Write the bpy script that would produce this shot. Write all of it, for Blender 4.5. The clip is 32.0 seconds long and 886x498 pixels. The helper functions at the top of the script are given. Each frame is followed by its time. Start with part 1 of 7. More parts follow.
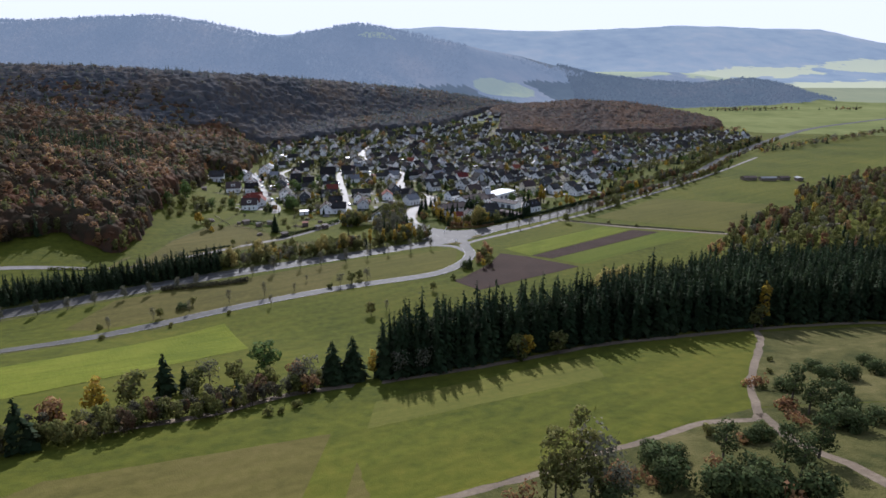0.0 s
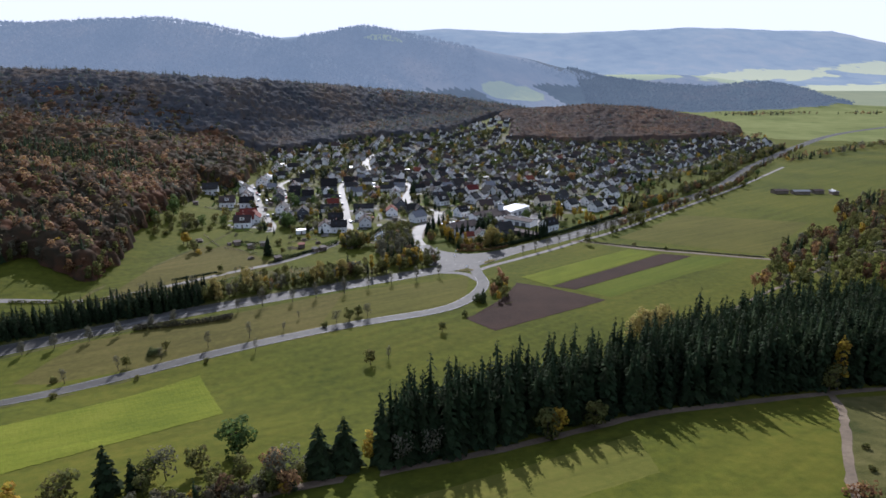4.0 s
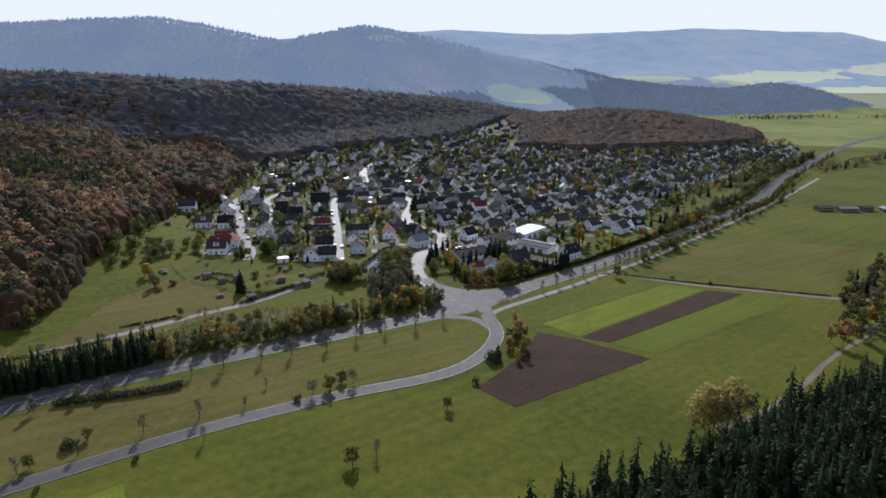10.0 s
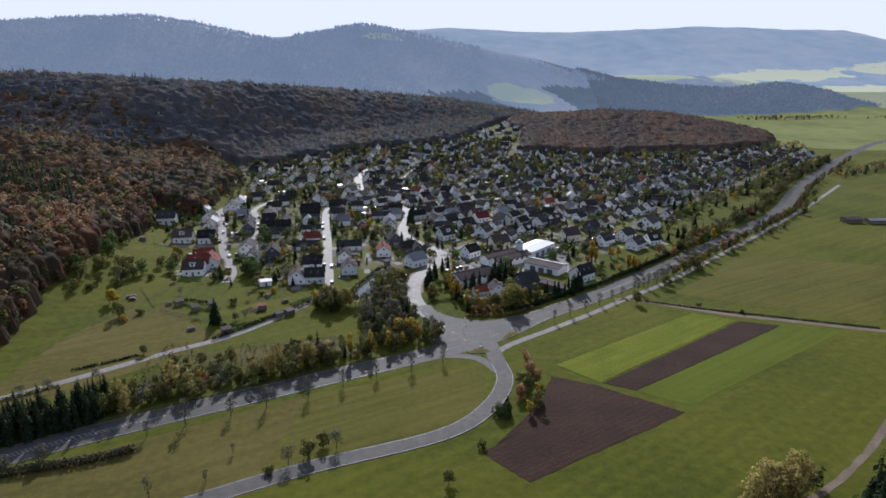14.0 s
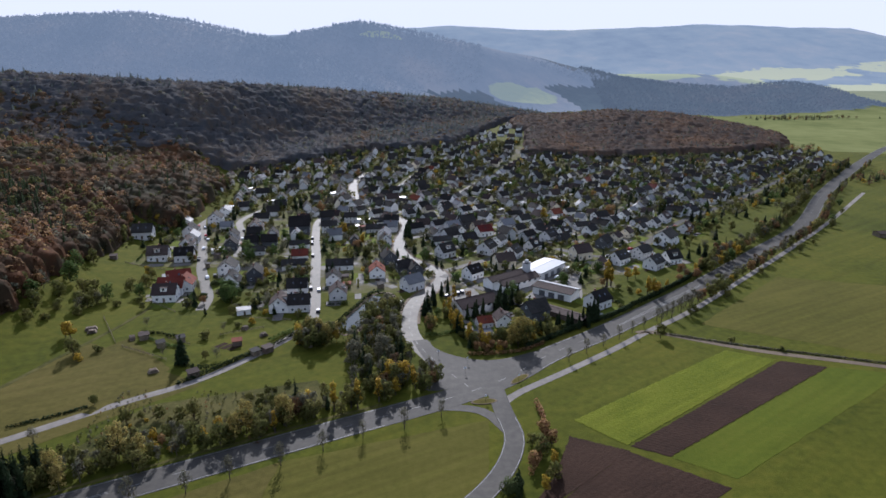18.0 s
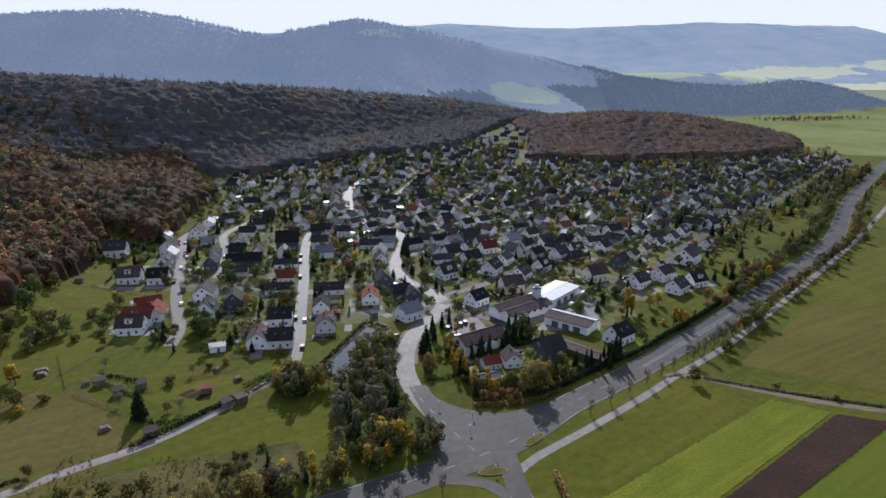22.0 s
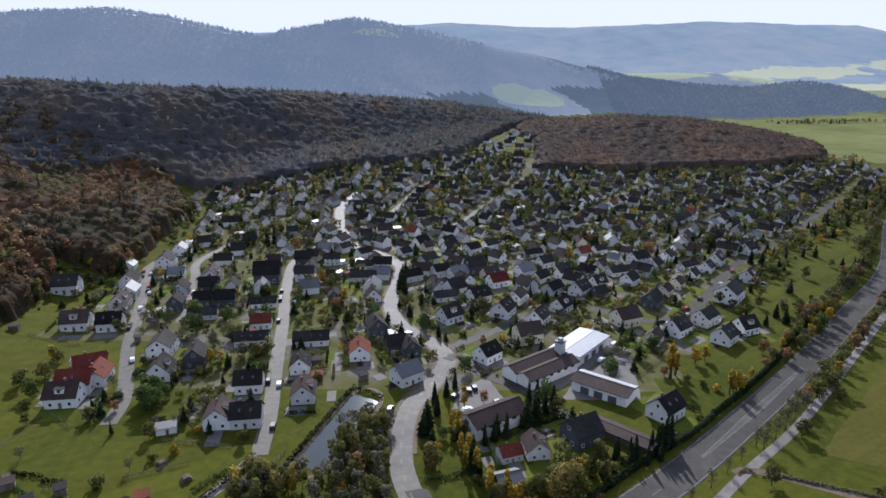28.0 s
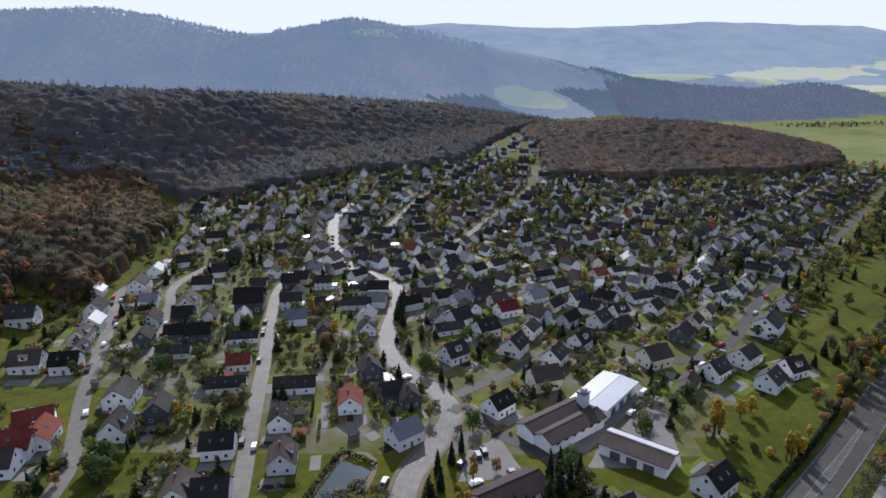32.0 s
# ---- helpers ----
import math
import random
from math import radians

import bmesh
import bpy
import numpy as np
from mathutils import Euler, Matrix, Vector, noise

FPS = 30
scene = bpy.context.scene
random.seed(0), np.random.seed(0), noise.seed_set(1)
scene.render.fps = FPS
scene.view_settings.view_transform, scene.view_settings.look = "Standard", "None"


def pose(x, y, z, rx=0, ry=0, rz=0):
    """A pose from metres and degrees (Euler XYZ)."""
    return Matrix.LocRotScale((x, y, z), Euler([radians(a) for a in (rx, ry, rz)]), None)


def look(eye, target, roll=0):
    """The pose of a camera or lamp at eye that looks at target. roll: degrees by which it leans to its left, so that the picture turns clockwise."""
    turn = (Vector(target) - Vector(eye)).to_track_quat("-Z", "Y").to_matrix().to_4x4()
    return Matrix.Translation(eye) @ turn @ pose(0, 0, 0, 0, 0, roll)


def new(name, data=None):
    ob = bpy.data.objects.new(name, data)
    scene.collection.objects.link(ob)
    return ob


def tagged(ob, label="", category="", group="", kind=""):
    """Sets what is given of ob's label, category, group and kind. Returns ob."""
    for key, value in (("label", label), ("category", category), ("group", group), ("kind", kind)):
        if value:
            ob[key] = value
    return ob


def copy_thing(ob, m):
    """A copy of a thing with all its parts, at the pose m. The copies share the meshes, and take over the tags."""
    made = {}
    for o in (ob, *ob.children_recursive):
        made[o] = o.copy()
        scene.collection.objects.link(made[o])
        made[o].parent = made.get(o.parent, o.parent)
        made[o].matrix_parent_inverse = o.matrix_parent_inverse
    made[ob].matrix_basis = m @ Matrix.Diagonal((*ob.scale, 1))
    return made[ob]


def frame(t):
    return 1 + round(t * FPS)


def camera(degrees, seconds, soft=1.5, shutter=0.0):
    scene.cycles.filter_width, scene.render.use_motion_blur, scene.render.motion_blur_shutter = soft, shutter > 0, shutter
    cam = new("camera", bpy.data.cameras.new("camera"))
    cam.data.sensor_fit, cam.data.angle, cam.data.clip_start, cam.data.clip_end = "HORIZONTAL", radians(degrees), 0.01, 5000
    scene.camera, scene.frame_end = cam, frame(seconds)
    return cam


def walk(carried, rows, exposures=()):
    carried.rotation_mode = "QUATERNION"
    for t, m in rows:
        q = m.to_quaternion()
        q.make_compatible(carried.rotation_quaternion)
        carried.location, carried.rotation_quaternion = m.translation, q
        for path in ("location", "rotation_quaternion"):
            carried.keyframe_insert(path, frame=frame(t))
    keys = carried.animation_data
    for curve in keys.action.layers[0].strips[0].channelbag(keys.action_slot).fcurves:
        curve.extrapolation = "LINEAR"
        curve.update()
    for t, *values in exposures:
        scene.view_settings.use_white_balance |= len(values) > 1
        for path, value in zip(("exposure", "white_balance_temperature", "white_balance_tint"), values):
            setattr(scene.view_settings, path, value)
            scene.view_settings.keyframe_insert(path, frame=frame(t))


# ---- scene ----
cam = camera(70.37, 32.0, soft=1.6)
walk(cam, [
    (0, pose(0.00, 0.00, 99.99, 73.823, 0.000, 0.000)),
    (1, pose(-0.40, 9.68, 100.67, 73.966, 0.000, 0.159)),
    (2, pose(-0.90, 19.34, 101.43, 74.001, 0.000, 0.403)),
    (3, pose(-1.41, 29.18, 102.22, 74.006, 0.000, 0.560)),
    (3.5, pose(-1.60, 34.05, 102.50, 73.980, 0.000, 0.578)),
    (5.5, pose(-2.37, 53.49, 103.10, 74.014, 0.000, 0.692)),
    (7, pose(-2.75, 68.26, 103.28, 74.048, 0.000, 0.761)),
    (9, pose(-2.94, 87.67, 103.35, 74.088, 0.000, 0.895)),
    (11, pose(-3.35, 106.04, 103.65, 74.119, 0.000, 0.897)),
    (13, pose(-3.67, 123.90, 104.89, 73.989, 0.000, 0.864)),
    (14.5, pose(-4.10, 137.21, 105.83, 73.932, 0.000, 0.797)),
    (16.5, pose(-4.07, 154.91, 106.82, 73.848, 0.000, 0.811)),
    (18, pose(-3.88, 168.58, 107.64, 73.774, 0.000, 0.872)),
    (20, pose(-4.20, 186.76, 108.69, 73.673, 0.000, 0.910)),
    (22, pose(-4.81, 204.47, 109.63, 73.611, 0.000, 0.861)),
    (24, pose(-5.55, 221.49, 111.07, 73.543, 0.000, 0.808)),
    (25.5, pose(-6.33, 234.73, 111.97, 73.508, 0.000, 0.774)),
    (27.5, pose(-7.40, 252.96, 112.66, 73.534, 0.000, 0.765)),
    (29, pose(-8.05, 266.65, 113.07, 73.561, 0.000, 0.734)),
    (30.5, pose(-8.71, 280.32, 113.62, 73.593, 0.000, 0.771)),
    (32, pose(-9.57, 293.99, 114.26, 73.576, 0.000, 0.705)),
], exposures=[(0.0, 0.93, 5580, 17), (6.0, 0.98, 5580, 17), (12.0, 0.77, 5580, 17), (20.0, 0.81, 5580, 17), (28.0, 0.85, 5580, 17), (32.0, 0.85, 5580, 17)])

# world and sun: low autumn sun ahead of the flight
SUN_EL, SUN_AZ = 31.0, -6.0
world = bpy.data.worlds.new("sky")
scene.world = world
world.use_nodes = True
wn = world.node_tree.nodes
sky = wn.new("ShaderNodeTexSky")
sky.sky_type = 'NISHITA'
sky.sun_disc = False
sky.sun_elevation = radians(SUN_EL)
sky.sun_rotation = radians(SUN_AZ)
sky.air_density, sky.dust_density, sky.ozone_density = 1.0, 1.0, 1.0
wn["Background"].inputs["Strength"].default_value = 0.15
# thin broken cloud drawn over the clear sky
wl = world.node_tree.links
cloud_noise = wn.new("ShaderNodeTexNoise")
cloud_noise.inputs["Scale"].default_value, cloud_noise.inputs["Detail"].default_value, cloud_noise.inputs["Roughness"].default_value = 5.0, 7.0, 0.62
cloud_map, cloud_uv = wn.new("ShaderNodeMapping"), wn.new("ShaderNodeTexCoord")
cloud_map.inputs["Scale"].default_value = (1.0, 1.0, 3.5)
wl.new(cloud_uv.outputs["Generated"], cloud_map.inputs["Vector"])
wl.new(cloud_map.outputs[0], cloud_noise.inputs["Vector"])
cloud_part = wn.new("ShaderNodeMapRange")
cloud_part.inputs["From Min"].default_value, cloud_part.inputs["From Max"].default_value, cloud_part.inputs["To Min"].default_value, cloud_part.inputs["To Max"].default_value = 0.40, 0.64, 0.25, 0.9
wl.new(cloud_noise.outputs[0], cloud_part.inputs["Value"])
cloud_mix = wn.new("ShaderNodeMix")
cloud_mix.data_type = 'RGBA'
wl.new(cloud_part.outputs[0], cloud_mix.inputs["Factor"])
wl.new(sky.outputs[0], cloud_mix.inputs[6])
cloud_mix.inputs[7].default_value = (2.5, 2.5, 2.55, 1)
veil = wn.new("ShaderNodeMix")
veil.data_type, veil.blend_type = 'RGBA', 'DARKEN'
veil.inputs["Factor"].default_value = 1.0
veil.inputs[7].default_value = (3.35, 3.42, 3.55, 1)
wl.new(cloud_mix.outputs[2], veil.inputs[6])
wl.new(veil.outputs[2], wn["Background"].inputs[0])
sun = new("sun", bpy.data.lights.new("sun", 'SUN'))
sun.data.energy, sun.data.angle, sun.data.color = 3.8, radians(0.6), (1.0, 0.94, 0.84)
sd = Vector((math.sin(radians(SUN_AZ)) * math.cos(radians(SUN_EL)), math.cos(radians(SUN_AZ)) * math.cos(radians(SUN_EL)), math.sin(radians(SUN_EL))))
sun.matrix_world = look(sd * 900 + Vector((0, 500, 0)), (0, 500, 0))


# ---- materials ----
def material(name, colors, scale=1.0, rough=0.8, bump=0.0, bump_scale=None, big=None, metal=0.0, island=0.0, per_object=0.0, spec=0.3, translucent=0.0, haze_glow=None, streak=None, meadow=None):
    """Noise-mottled paint: colors blend by fine and coarse noise; island or per_object adds a value shift per piece."""
    m = bpy.data.materials.new(name)
    m.use_nodes = True
    nt, nodes, links = m.node_tree, m.node_tree.nodes, m.node_tree.links
    b = nodes["Principled BSDF"]
    b.inputs["Roughness"].default_value, b.inputs["Metallic"].default_value = rough, metal
    b.inputs["Specular IOR Level"].default_value = spec
    tc = nodes.new("ShaderNodeNewGeometry")
    n1 = nodes.new("ShaderNodeTexNoise")
    n1.inputs["Scale"].default_value, n1.inputs["Detail"].default_value, n1.inputs["Roughness"].default_value = scale, 5.0, 0.65
    links.new(tc.outputs["Position"], n1.inputs["Vector"])
    n2 = nodes.new("ShaderNodeTexNoise")
    n2.inputs["Scale"].default_value, n2.inputs["Detail"].default_value = big or scale * 0.12, 3.0
    links.new(tc.outputs["Position"], n2.inputs["Vector"])
    mix = nodes.new("ShaderNodeMath")
    mix.operation = 'MULTIPLY_ADD'
    mix.inputs[1].default_value = 0.5
    links.new(n1.outputs[0], mix.inputs[0])
    half = nodes.new("ShaderNodeMath")
    half.operation = 'MULTIPLY'
    half.inputs[1].default_value = 0.5
    links.new(n2.outputs[0], half.inputs[0])
    links.new(half.outputs[0], mix.inputs[2])
    ramp = nodes.new("ShaderNodeValToRGB")
    el = ramp.color_ramp.elements
    n = len(colors)
    while len(el) < n:
        el.new(0.5)
    for i, c in enumerate(colors):
        el[i].position = 0.36 + 0.28 * i / max(n - 1, 1)
        el[i].color = (*c, 1)
    links.new(mix.outputs[0], ramp.inputs[0])
    out = ramp.outputs[0]
    if streak:
        # mowing and sowing lines: noise drawn out along one direction
        turn, width, depth = streak
        mp, sn, sm, sh = nodes.new("ShaderNodeMapping"), nodes.new("ShaderNodeTexNoise"), nodes.new("ShaderNodeMapRange"), nodes.new("ShaderNodeHueSaturation")
        mp.vector_type = 'TEXTURE'
        mp.inputs["Rotation"].default_value = (0, 0, radians(turn))
        mp.inputs["Scale"].default_value = (width * 22, width, 1000.0)
        links.new(tc.outputs["Position"], mp.inputs["Vector"])
        sn.inputs["Scale"].default_value, sn.inputs["Detail"].default_value = 1.0, 3.0
        links.new(mp.outputs[0], sn.inputs["Vector"])
        sm.inputs["From Min"].default_value, sm.inputs["From Max"].default_value = 0.3, 0.7
        sm.inputs["To Min"].default_value, sm.inputs["To Max"].default_value = 1 - depth, 1 + depth
        links.new(sn.outputs[0], sm.inputs["Value"])
        links.new(sm.outputs[0], sh.inputs["Value"])
        links.new(out, sh.inputs["Color"])
        out = sh.outputs[0]
    if meadow:
        # open pasture among the woods, with a ragged border
        at, add, cut, mm = nodes.new("ShaderNodeAttribute"), nodes.new("ShaderNodeMath"), nodes.new("ShaderNodeMapRange"), nodes.new("ShaderNodeMix")
        at.attribute_name = "meadow"
        en = nodes.new("ShaderNodeTexNoise")
        en.inputs["Scale"].default_value, en.inputs["Detail"].default_value = 0.012, 4.0
        links.new(tc.outputs["Position"], en.inputs["Vector"])
        add.operation = 'ADD'
        links.new(at.outputs["Fac"], add.inputs[0])
        links.new(en.outputs[0], add.inputs[1])
        cut.inputs["From Min"].default_value, cut.inputs["From Max"].default_value = 0.93, 1.0
        links.new(add.outputs[0], cut.inputs["Value"])
        mm.data_type = 'RGBA'
        links.new(cut.outputs[0], mm.inputs["Factor"])
        links.new(out, mm.inputs[6])
        mm.inputs[7].default_value = (*meadow, 1)
        out = mm.outputs[2]
    if island or per_object:
        r = tc.outputs["Random Per Island"] if island else nodes.new("ShaderNodeObjectInfo").outputs["Random"]
        amount = island or per_object
        mr = nodes.new("ShaderNodeMapRange")
        mr.inputs["To Min"].default_value, mr.inputs["To Max"].default_value = 1 - amount, 1 + amount
        links.new(r, mr.inputs["Value"])
        hs = nodes.new("ShaderNodeHueSaturation")
        links.new(mr.outputs[0], hs.inputs["Value"])
        mh = nodes.new("ShaderNodeMapRange")
        mh.inputs["To Min"].default_value, mh.inputs["To Max"].default_value = 0.5 - amount * 0.05, 0.5 + amount * 0.05
        links.new(r, mh.inputs["Value"])
        links.new(mh.outputs[0], hs.inputs["Hue"])
        links.new(out, hs.inputs["Color"])
        out = hs.outputs[0]
    links.new(out, b.inputs["Base Color"])
    if bump:
        bn = nodes.new("ShaderNodeTexNoise")
        bn.inputs["Scale"].default_value, bn.inputs["Detail"].default_value = bump_scale or scale * 2, 4.0
        links.new(tc.outputs["Position"], bn.inputs["Vector"])
        bp = nodes.new("ShaderNodeBump")
        bp.inputs["Strength"].default_value, bp.inputs["Distance"].default_value = 0.8, bump
        links.new(bn.outputs[0], bp.inputs["Height"])
        links.new(bp.outputs[0], b.inputs["Normal"])
    shader = b.outputs[0]
    if translucent:
        tr = nodes.new("ShaderNodeBsdfTranslucent")
        links.new(out, tr.inputs["Color"])
        ms = nodes.new("ShaderNodeMixShader")
        ms.inputs[0].default_value = translucent
        links.new(shader, ms.inputs[1])
        links.new(tr.outputs[0], ms.inputs[2])
        shader = ms.outputs[0]
        links.new(shader, nodes["Material Output"].inputs[0])
    # stand-in for aerial haze: emission on surfaces that are no light source
    if haze_glow:
        b.inputs["Emission Color"].default_value = (*haze_glow[0], 1)
        b.inputs["Emission Strength"].default_value = haze_glow[1]
    return m


M = {}
M["grass"] = material("meadow_grass", [(0.0348, 0.0428, 0.00491), (0.0575, 0.0626, 0.00665), (0.0801, 0.0759, 0.00933)], 0.3, 0.95, 0.15, 3.0, 0.014, spec=0.05, streak=(36, 5.0, 0.13))
M["grass_dry"] = material("dry_grass", [(0.0514, 0.0469, 0.0111), (0.0728, 0.0627, 0.015), (0.0886, 0.0725, 0.0206)], 0.4, 0.95, 0.15, 3.0, 0.02, spec=0.05, streak=(34, 4.0, 0.12))
M["grass_bright"] = material("young_crop_green", [(0.0514, 0.067, 0.00634), (0.0654, 0.0792, 0.00752), (0.0781, 0.0865, 0.0095)], 0.5, 0.95, 0.1, 4.0, 0.03, spec=0.05, streak=(36, 3.0, 0.1))
M["mustard"] = material("yellow_green_crop", [(0.0696, 0.0847, 0.00792), (0.0929, 0.106, 0.0095), (0.119, 0.125, 0.0143)], 0.9, 0.95, 0.4, 2.0, 0.05, spec=0.05, streak=(36, 2.5, 0.12))

M["olive"] = material("mown_olive_grass", [(0.053, 0.0522, 0.00906), (0.0688, 0.0643, 0.0115), (0.0815, 0.0725, 0.015)], 0.4, 0.95, 0.1, 3.0, 0.02, spec=0.05, streak=(30, 2.6, 0.13))
M["soil"] = material("ploughed_soil", [(0.0193, 0.0102, 0.00604), (0.0279, 0.0145, 0.00872), (0.0365, 0.02, 0.012)], 0.8, 0.95, 0.3, 1.5, 0.06, spec=0.1)
M["scrub"] = material("heath_grass", [(0.030, 0.034, 0.009), (0.058, 0.055, 0.016), (0.092, 0.080, 0.028)], 0.25, 0.95, 0.4, 2.0, 0.05, spec=0.05)
M["mown_pale"] = material("pale_mown_grass", [(0.0593, 0.0635, 0.0103), (0.0743, 0.0741, 0.0127), (0.0886, 0.0816, 0.0158)], 0.5, 0.95, 0.1, 3.0, 0.03, spec=0.05, streak=(24, 2.4, 0.12))
M["asphalt"] = material("worn_asphalt", [(0.0383, 0.0359, 0.0315), (0.051, 0.0474, 0.041), (0.0685, 0.063, 0.0532)], 0.35, 0.68, 0.02, 20.0, 0.05, spec=0.08)
M["gravel"] = material("gravel_track", [(0.0691, 0.0497, 0.029), (0.101, 0.0732, 0.0447), (0.138, 0.104, 0.0663)], 0.9, 0.9, 0.05, 8.0, 0.1)
M["marking"] = material("road_paint", [(0.112, 0.112, 0.107), (0.184, 0.184, 0.173)], 2.0, 0.6)
M["leaf_autumn"] = material("autumn_beech_leaves", [(0.04, 0.043, 0.025), (0.078, 0.054, 0.031), (0.155, 0.072, 0.033)], 0.11, 0.8, 0.5, 0.9, 0.03, island=0.14, spec=0.04, translucent=0.45)
M["leaf_gold"] = material("golden_willow_leaves", [(0.17, 0.14, 0.04), (0.25, 0.20, 0.06), (0.33, 0.26, 0.09)], 0.3, 0.8, 0, None, 0.05, island=0.3, spec=0.05, translucent=0.5)
M["leaf_olive"] = material("late_green_leaves", [(0.062, 0.072, 0.021), (0.105, 0.104, 0.03), (0.155, 0.136, 0.042)], 0.3, 0.8, 0, None, 0.05, island=0.28, spec=0.05, translucent=0.45)
M["leaf_green"] = material("green_leaves", [(0.045, 0.072, 0.02), (0.068, 0.10, 0.027), (0.095, 0.125, 0.036)], 0.3, 0.8, 0, None, 0.05, island=0.28, spec=0.05, translucent=0.45)
M["leaf_yellow"] = material("yellow_leaves", [(0.18, 0.12, 0.015), (0.30, 0.19, 0.02), (0.36, 0.25, 0.03)], 0.3, 0.8, 0, None, 0.05, island=0.35, spec=0.1, translucent=0.35)
M["leaf_rust"] = material("rust_leaves", [(0.15, 0.08, 0.036), (0.21, 0.115, 0.05), (0.27, 0.16, 0.065)], 0.3, 0.8, 0, None, 0.05, island=0.35, spec=0.1, translucent=0.35)
M["needle"] = material("spruce_needles", [(0.0136, 0.0218, 0.00944), (0.021, 0.0314, 0.0129), (0.0313, 0.0435, 0.0174)], 0.4, 0.85, 0, None, 0.04, island=0.4, spec=0.05, translucent=0.3)
M["juniper"] = material("juniper_needles", [(0.034, 0.046, 0.016), (0.050, 0.064, 0.022), (0.072, 0.084, 0.032)], 0.6, 0.85, 0, None, 0.08, island=0.35, spec=0.05, translucent=0.3)
M["twig"] = material("bare_twigs", [(0.074, 0.0692, 0.0445), (0.107, 0.101, 0.0639), (0.141, 0.13, 0.0833)], 0.3, 0.9, 0, None, 0.05, island=0.3, spec=0.1, translucent=0.3)
M["dark_twig"] = material("dark_bramble_twigs", [(0.0388, 0.0348, 0.0224), (0.0609, 0.0546, 0.0335), (0.0886, 0.0808, 0.0447)], 0.3, 0.9, 0, None, 0.05, island=0.3, spec=0.05, translucent=0.2)
M["bark"] = material("bark", [(0.04, 0.03, 0.022), (0.08, 0.06, 0.045)], 2.0, 0.95, 0.03, 8.0)
M["plaster_white"] = material("white_plaster", [(0.582, 0.559, 0.526), (0.737, 0.71, 0.672)], 0.3, 0.9, 0.01, 20, per_object=0.2)
M["plaster_cream"] = material("cream_plaster", [(0.55, 0.47, 0.34), (0.66, 0.58, 0.44)], 0.8, 0.9, 0.01, 20, per_object=0.08)
M["plaster_grey"] = material("grey_plaster", [(0.352, 0.352, 0.341), (0.462, 0.462, 0.451)], 0.8, 0.9, 0.01, 20, per_object=0.1)
M["cladding"] = material("dark_slate_cladding", [(0.05, 0.052, 0.058), (0.08, 0.083, 0.09)], 1.5, 0.6, 0.02, 6)
M["roof_slate"] = material("dark_roof_tiles", [(0.0123, 0.0113, 0.0106), (0.021, 0.0187, 0.0172), (0.0314, 0.0277, 0.0243)], 1.2, 0.78, 0.04, 5.0, 0.1, per_object=0.5, spec=0.1)
M["roof_brown"] = material("brown_roof_tiles", [(0.0311, 0.0228, 0.0193), (0.0482, 0.0337, 0.0294), (0.0622, 0.0455, 0.0394)], 1.2, 0.8, 0.04, 5.0, 0.1, per_object=0.3, spec=0.1)
M["roof_red"] = material("red_roof_tiles", [(0.0794, 0.0174, 0.0109), (0.119, 0.0273, 0.0174), (0.149, 0.0397, 0.0248)], 1.2, 0.8, 0.04, 5.0, 0.1, per_object=0.25, spec=0.1)
M["roof_grey"] = material("grey_sheet_roof", [(0.0768, 0.0768, 0.0792), (0.115, 0.115, 0.118)], 0.6, 0.5, 0.02, 6, per_object=0.2, spec=0.4)
M["roof_white"] = material("white_sheet_roof", [(0.316, 0.322, 0.326), (0.398, 0.398, 0.398)], 0.4, 0.5, 0.01, 6, spec=0.4)
M["glass"] = material("window_glass", [(0.02, 0.024, 0.03), (0.03, 0.035, 0.04)], 0.2, 0.08, spec=0.8)
M["frame_white"] = material("white_window_frame", [(0.72, 0.72, 0.7), (0.8, 0.8, 0.78)], 3, 0.5)
M["brick"] = material("chimney_brick", [(0.14, 0.07, 0.05), (0.22, 0.11, 0.08)], 4, 0.9, 0.02, 12)
M["wood"] = material("weathered_wood", [(0.10, 0.075, 0.055), (0.17, 0.13, 0.095)], 3, 0.9, 0.02, 8, per_object=0.3)
M["water"] = material("pond_water", [(0.03, 0.04, 0.045), (0.04, 0.052, 0.056)], 0.3, 0.05, 0.003, 1.6, spec=0.45)
# far hills emit a bluish tone as haze, strongest on the farthest range
M["far_wood"] = material("hazed_distant_forest", [(0.03, 0.04, 0.045), (0.075, 0.075, 0.07), (0.14, 0.11, 0.085)], 0.012, 0.95, 3.0, 0.06, 0.0035, spec=0.0, haze_glow=((0.265, 0.335, 0.435), 0.34), meadow=(0.20, 0.20, 0.05))
M["far_range"] = material("hazed_hill_range", [(0.04, 0.05, 0.05), (0.075, 0.085, 0.075), (0.12, 0.11, 0.085)], 0.008, 0.95, 3.0, 0.05, 0.002, spec=0.0, haze_glow=((0.265, 0.335, 0.435), 0.44), meadow=(0.25, 0.225, 0.06))
M["far_spruce"] = material("hazed_spruce_ridge", [(0.02, 0.03, 0.03), (0.04, 0.05, 0.045), (0.07, 0.06, 0.05)], 0.015, 0.95, 3.0, 0.06, 0.004, spec=0.0, haze_glow=((0.265, 0.335, 0.435), 0.20))
M["garden"] = material("garden_ground", [(0.0525, 0.0635, 0.014), (0.0775, 0.0787, 0.0224), (0.0975, 0.0889, 0.042), (0.131, 0.124, 0.109)], 0.09, 0.95, 0.15, 2.0, 0.045, spec=0.05)
# faint grey-blue emission lays haze over the far meadow
M["far_field"] = material("hazed_distant_meadow", [(0.105, 0.12, 0.055), (0.145, 0.15, 0.07)], 0.02, 0.95, 0, None, 0.004, spec=0.0, haze_glow=((0.40, 0.43, 0.45), 0.14))
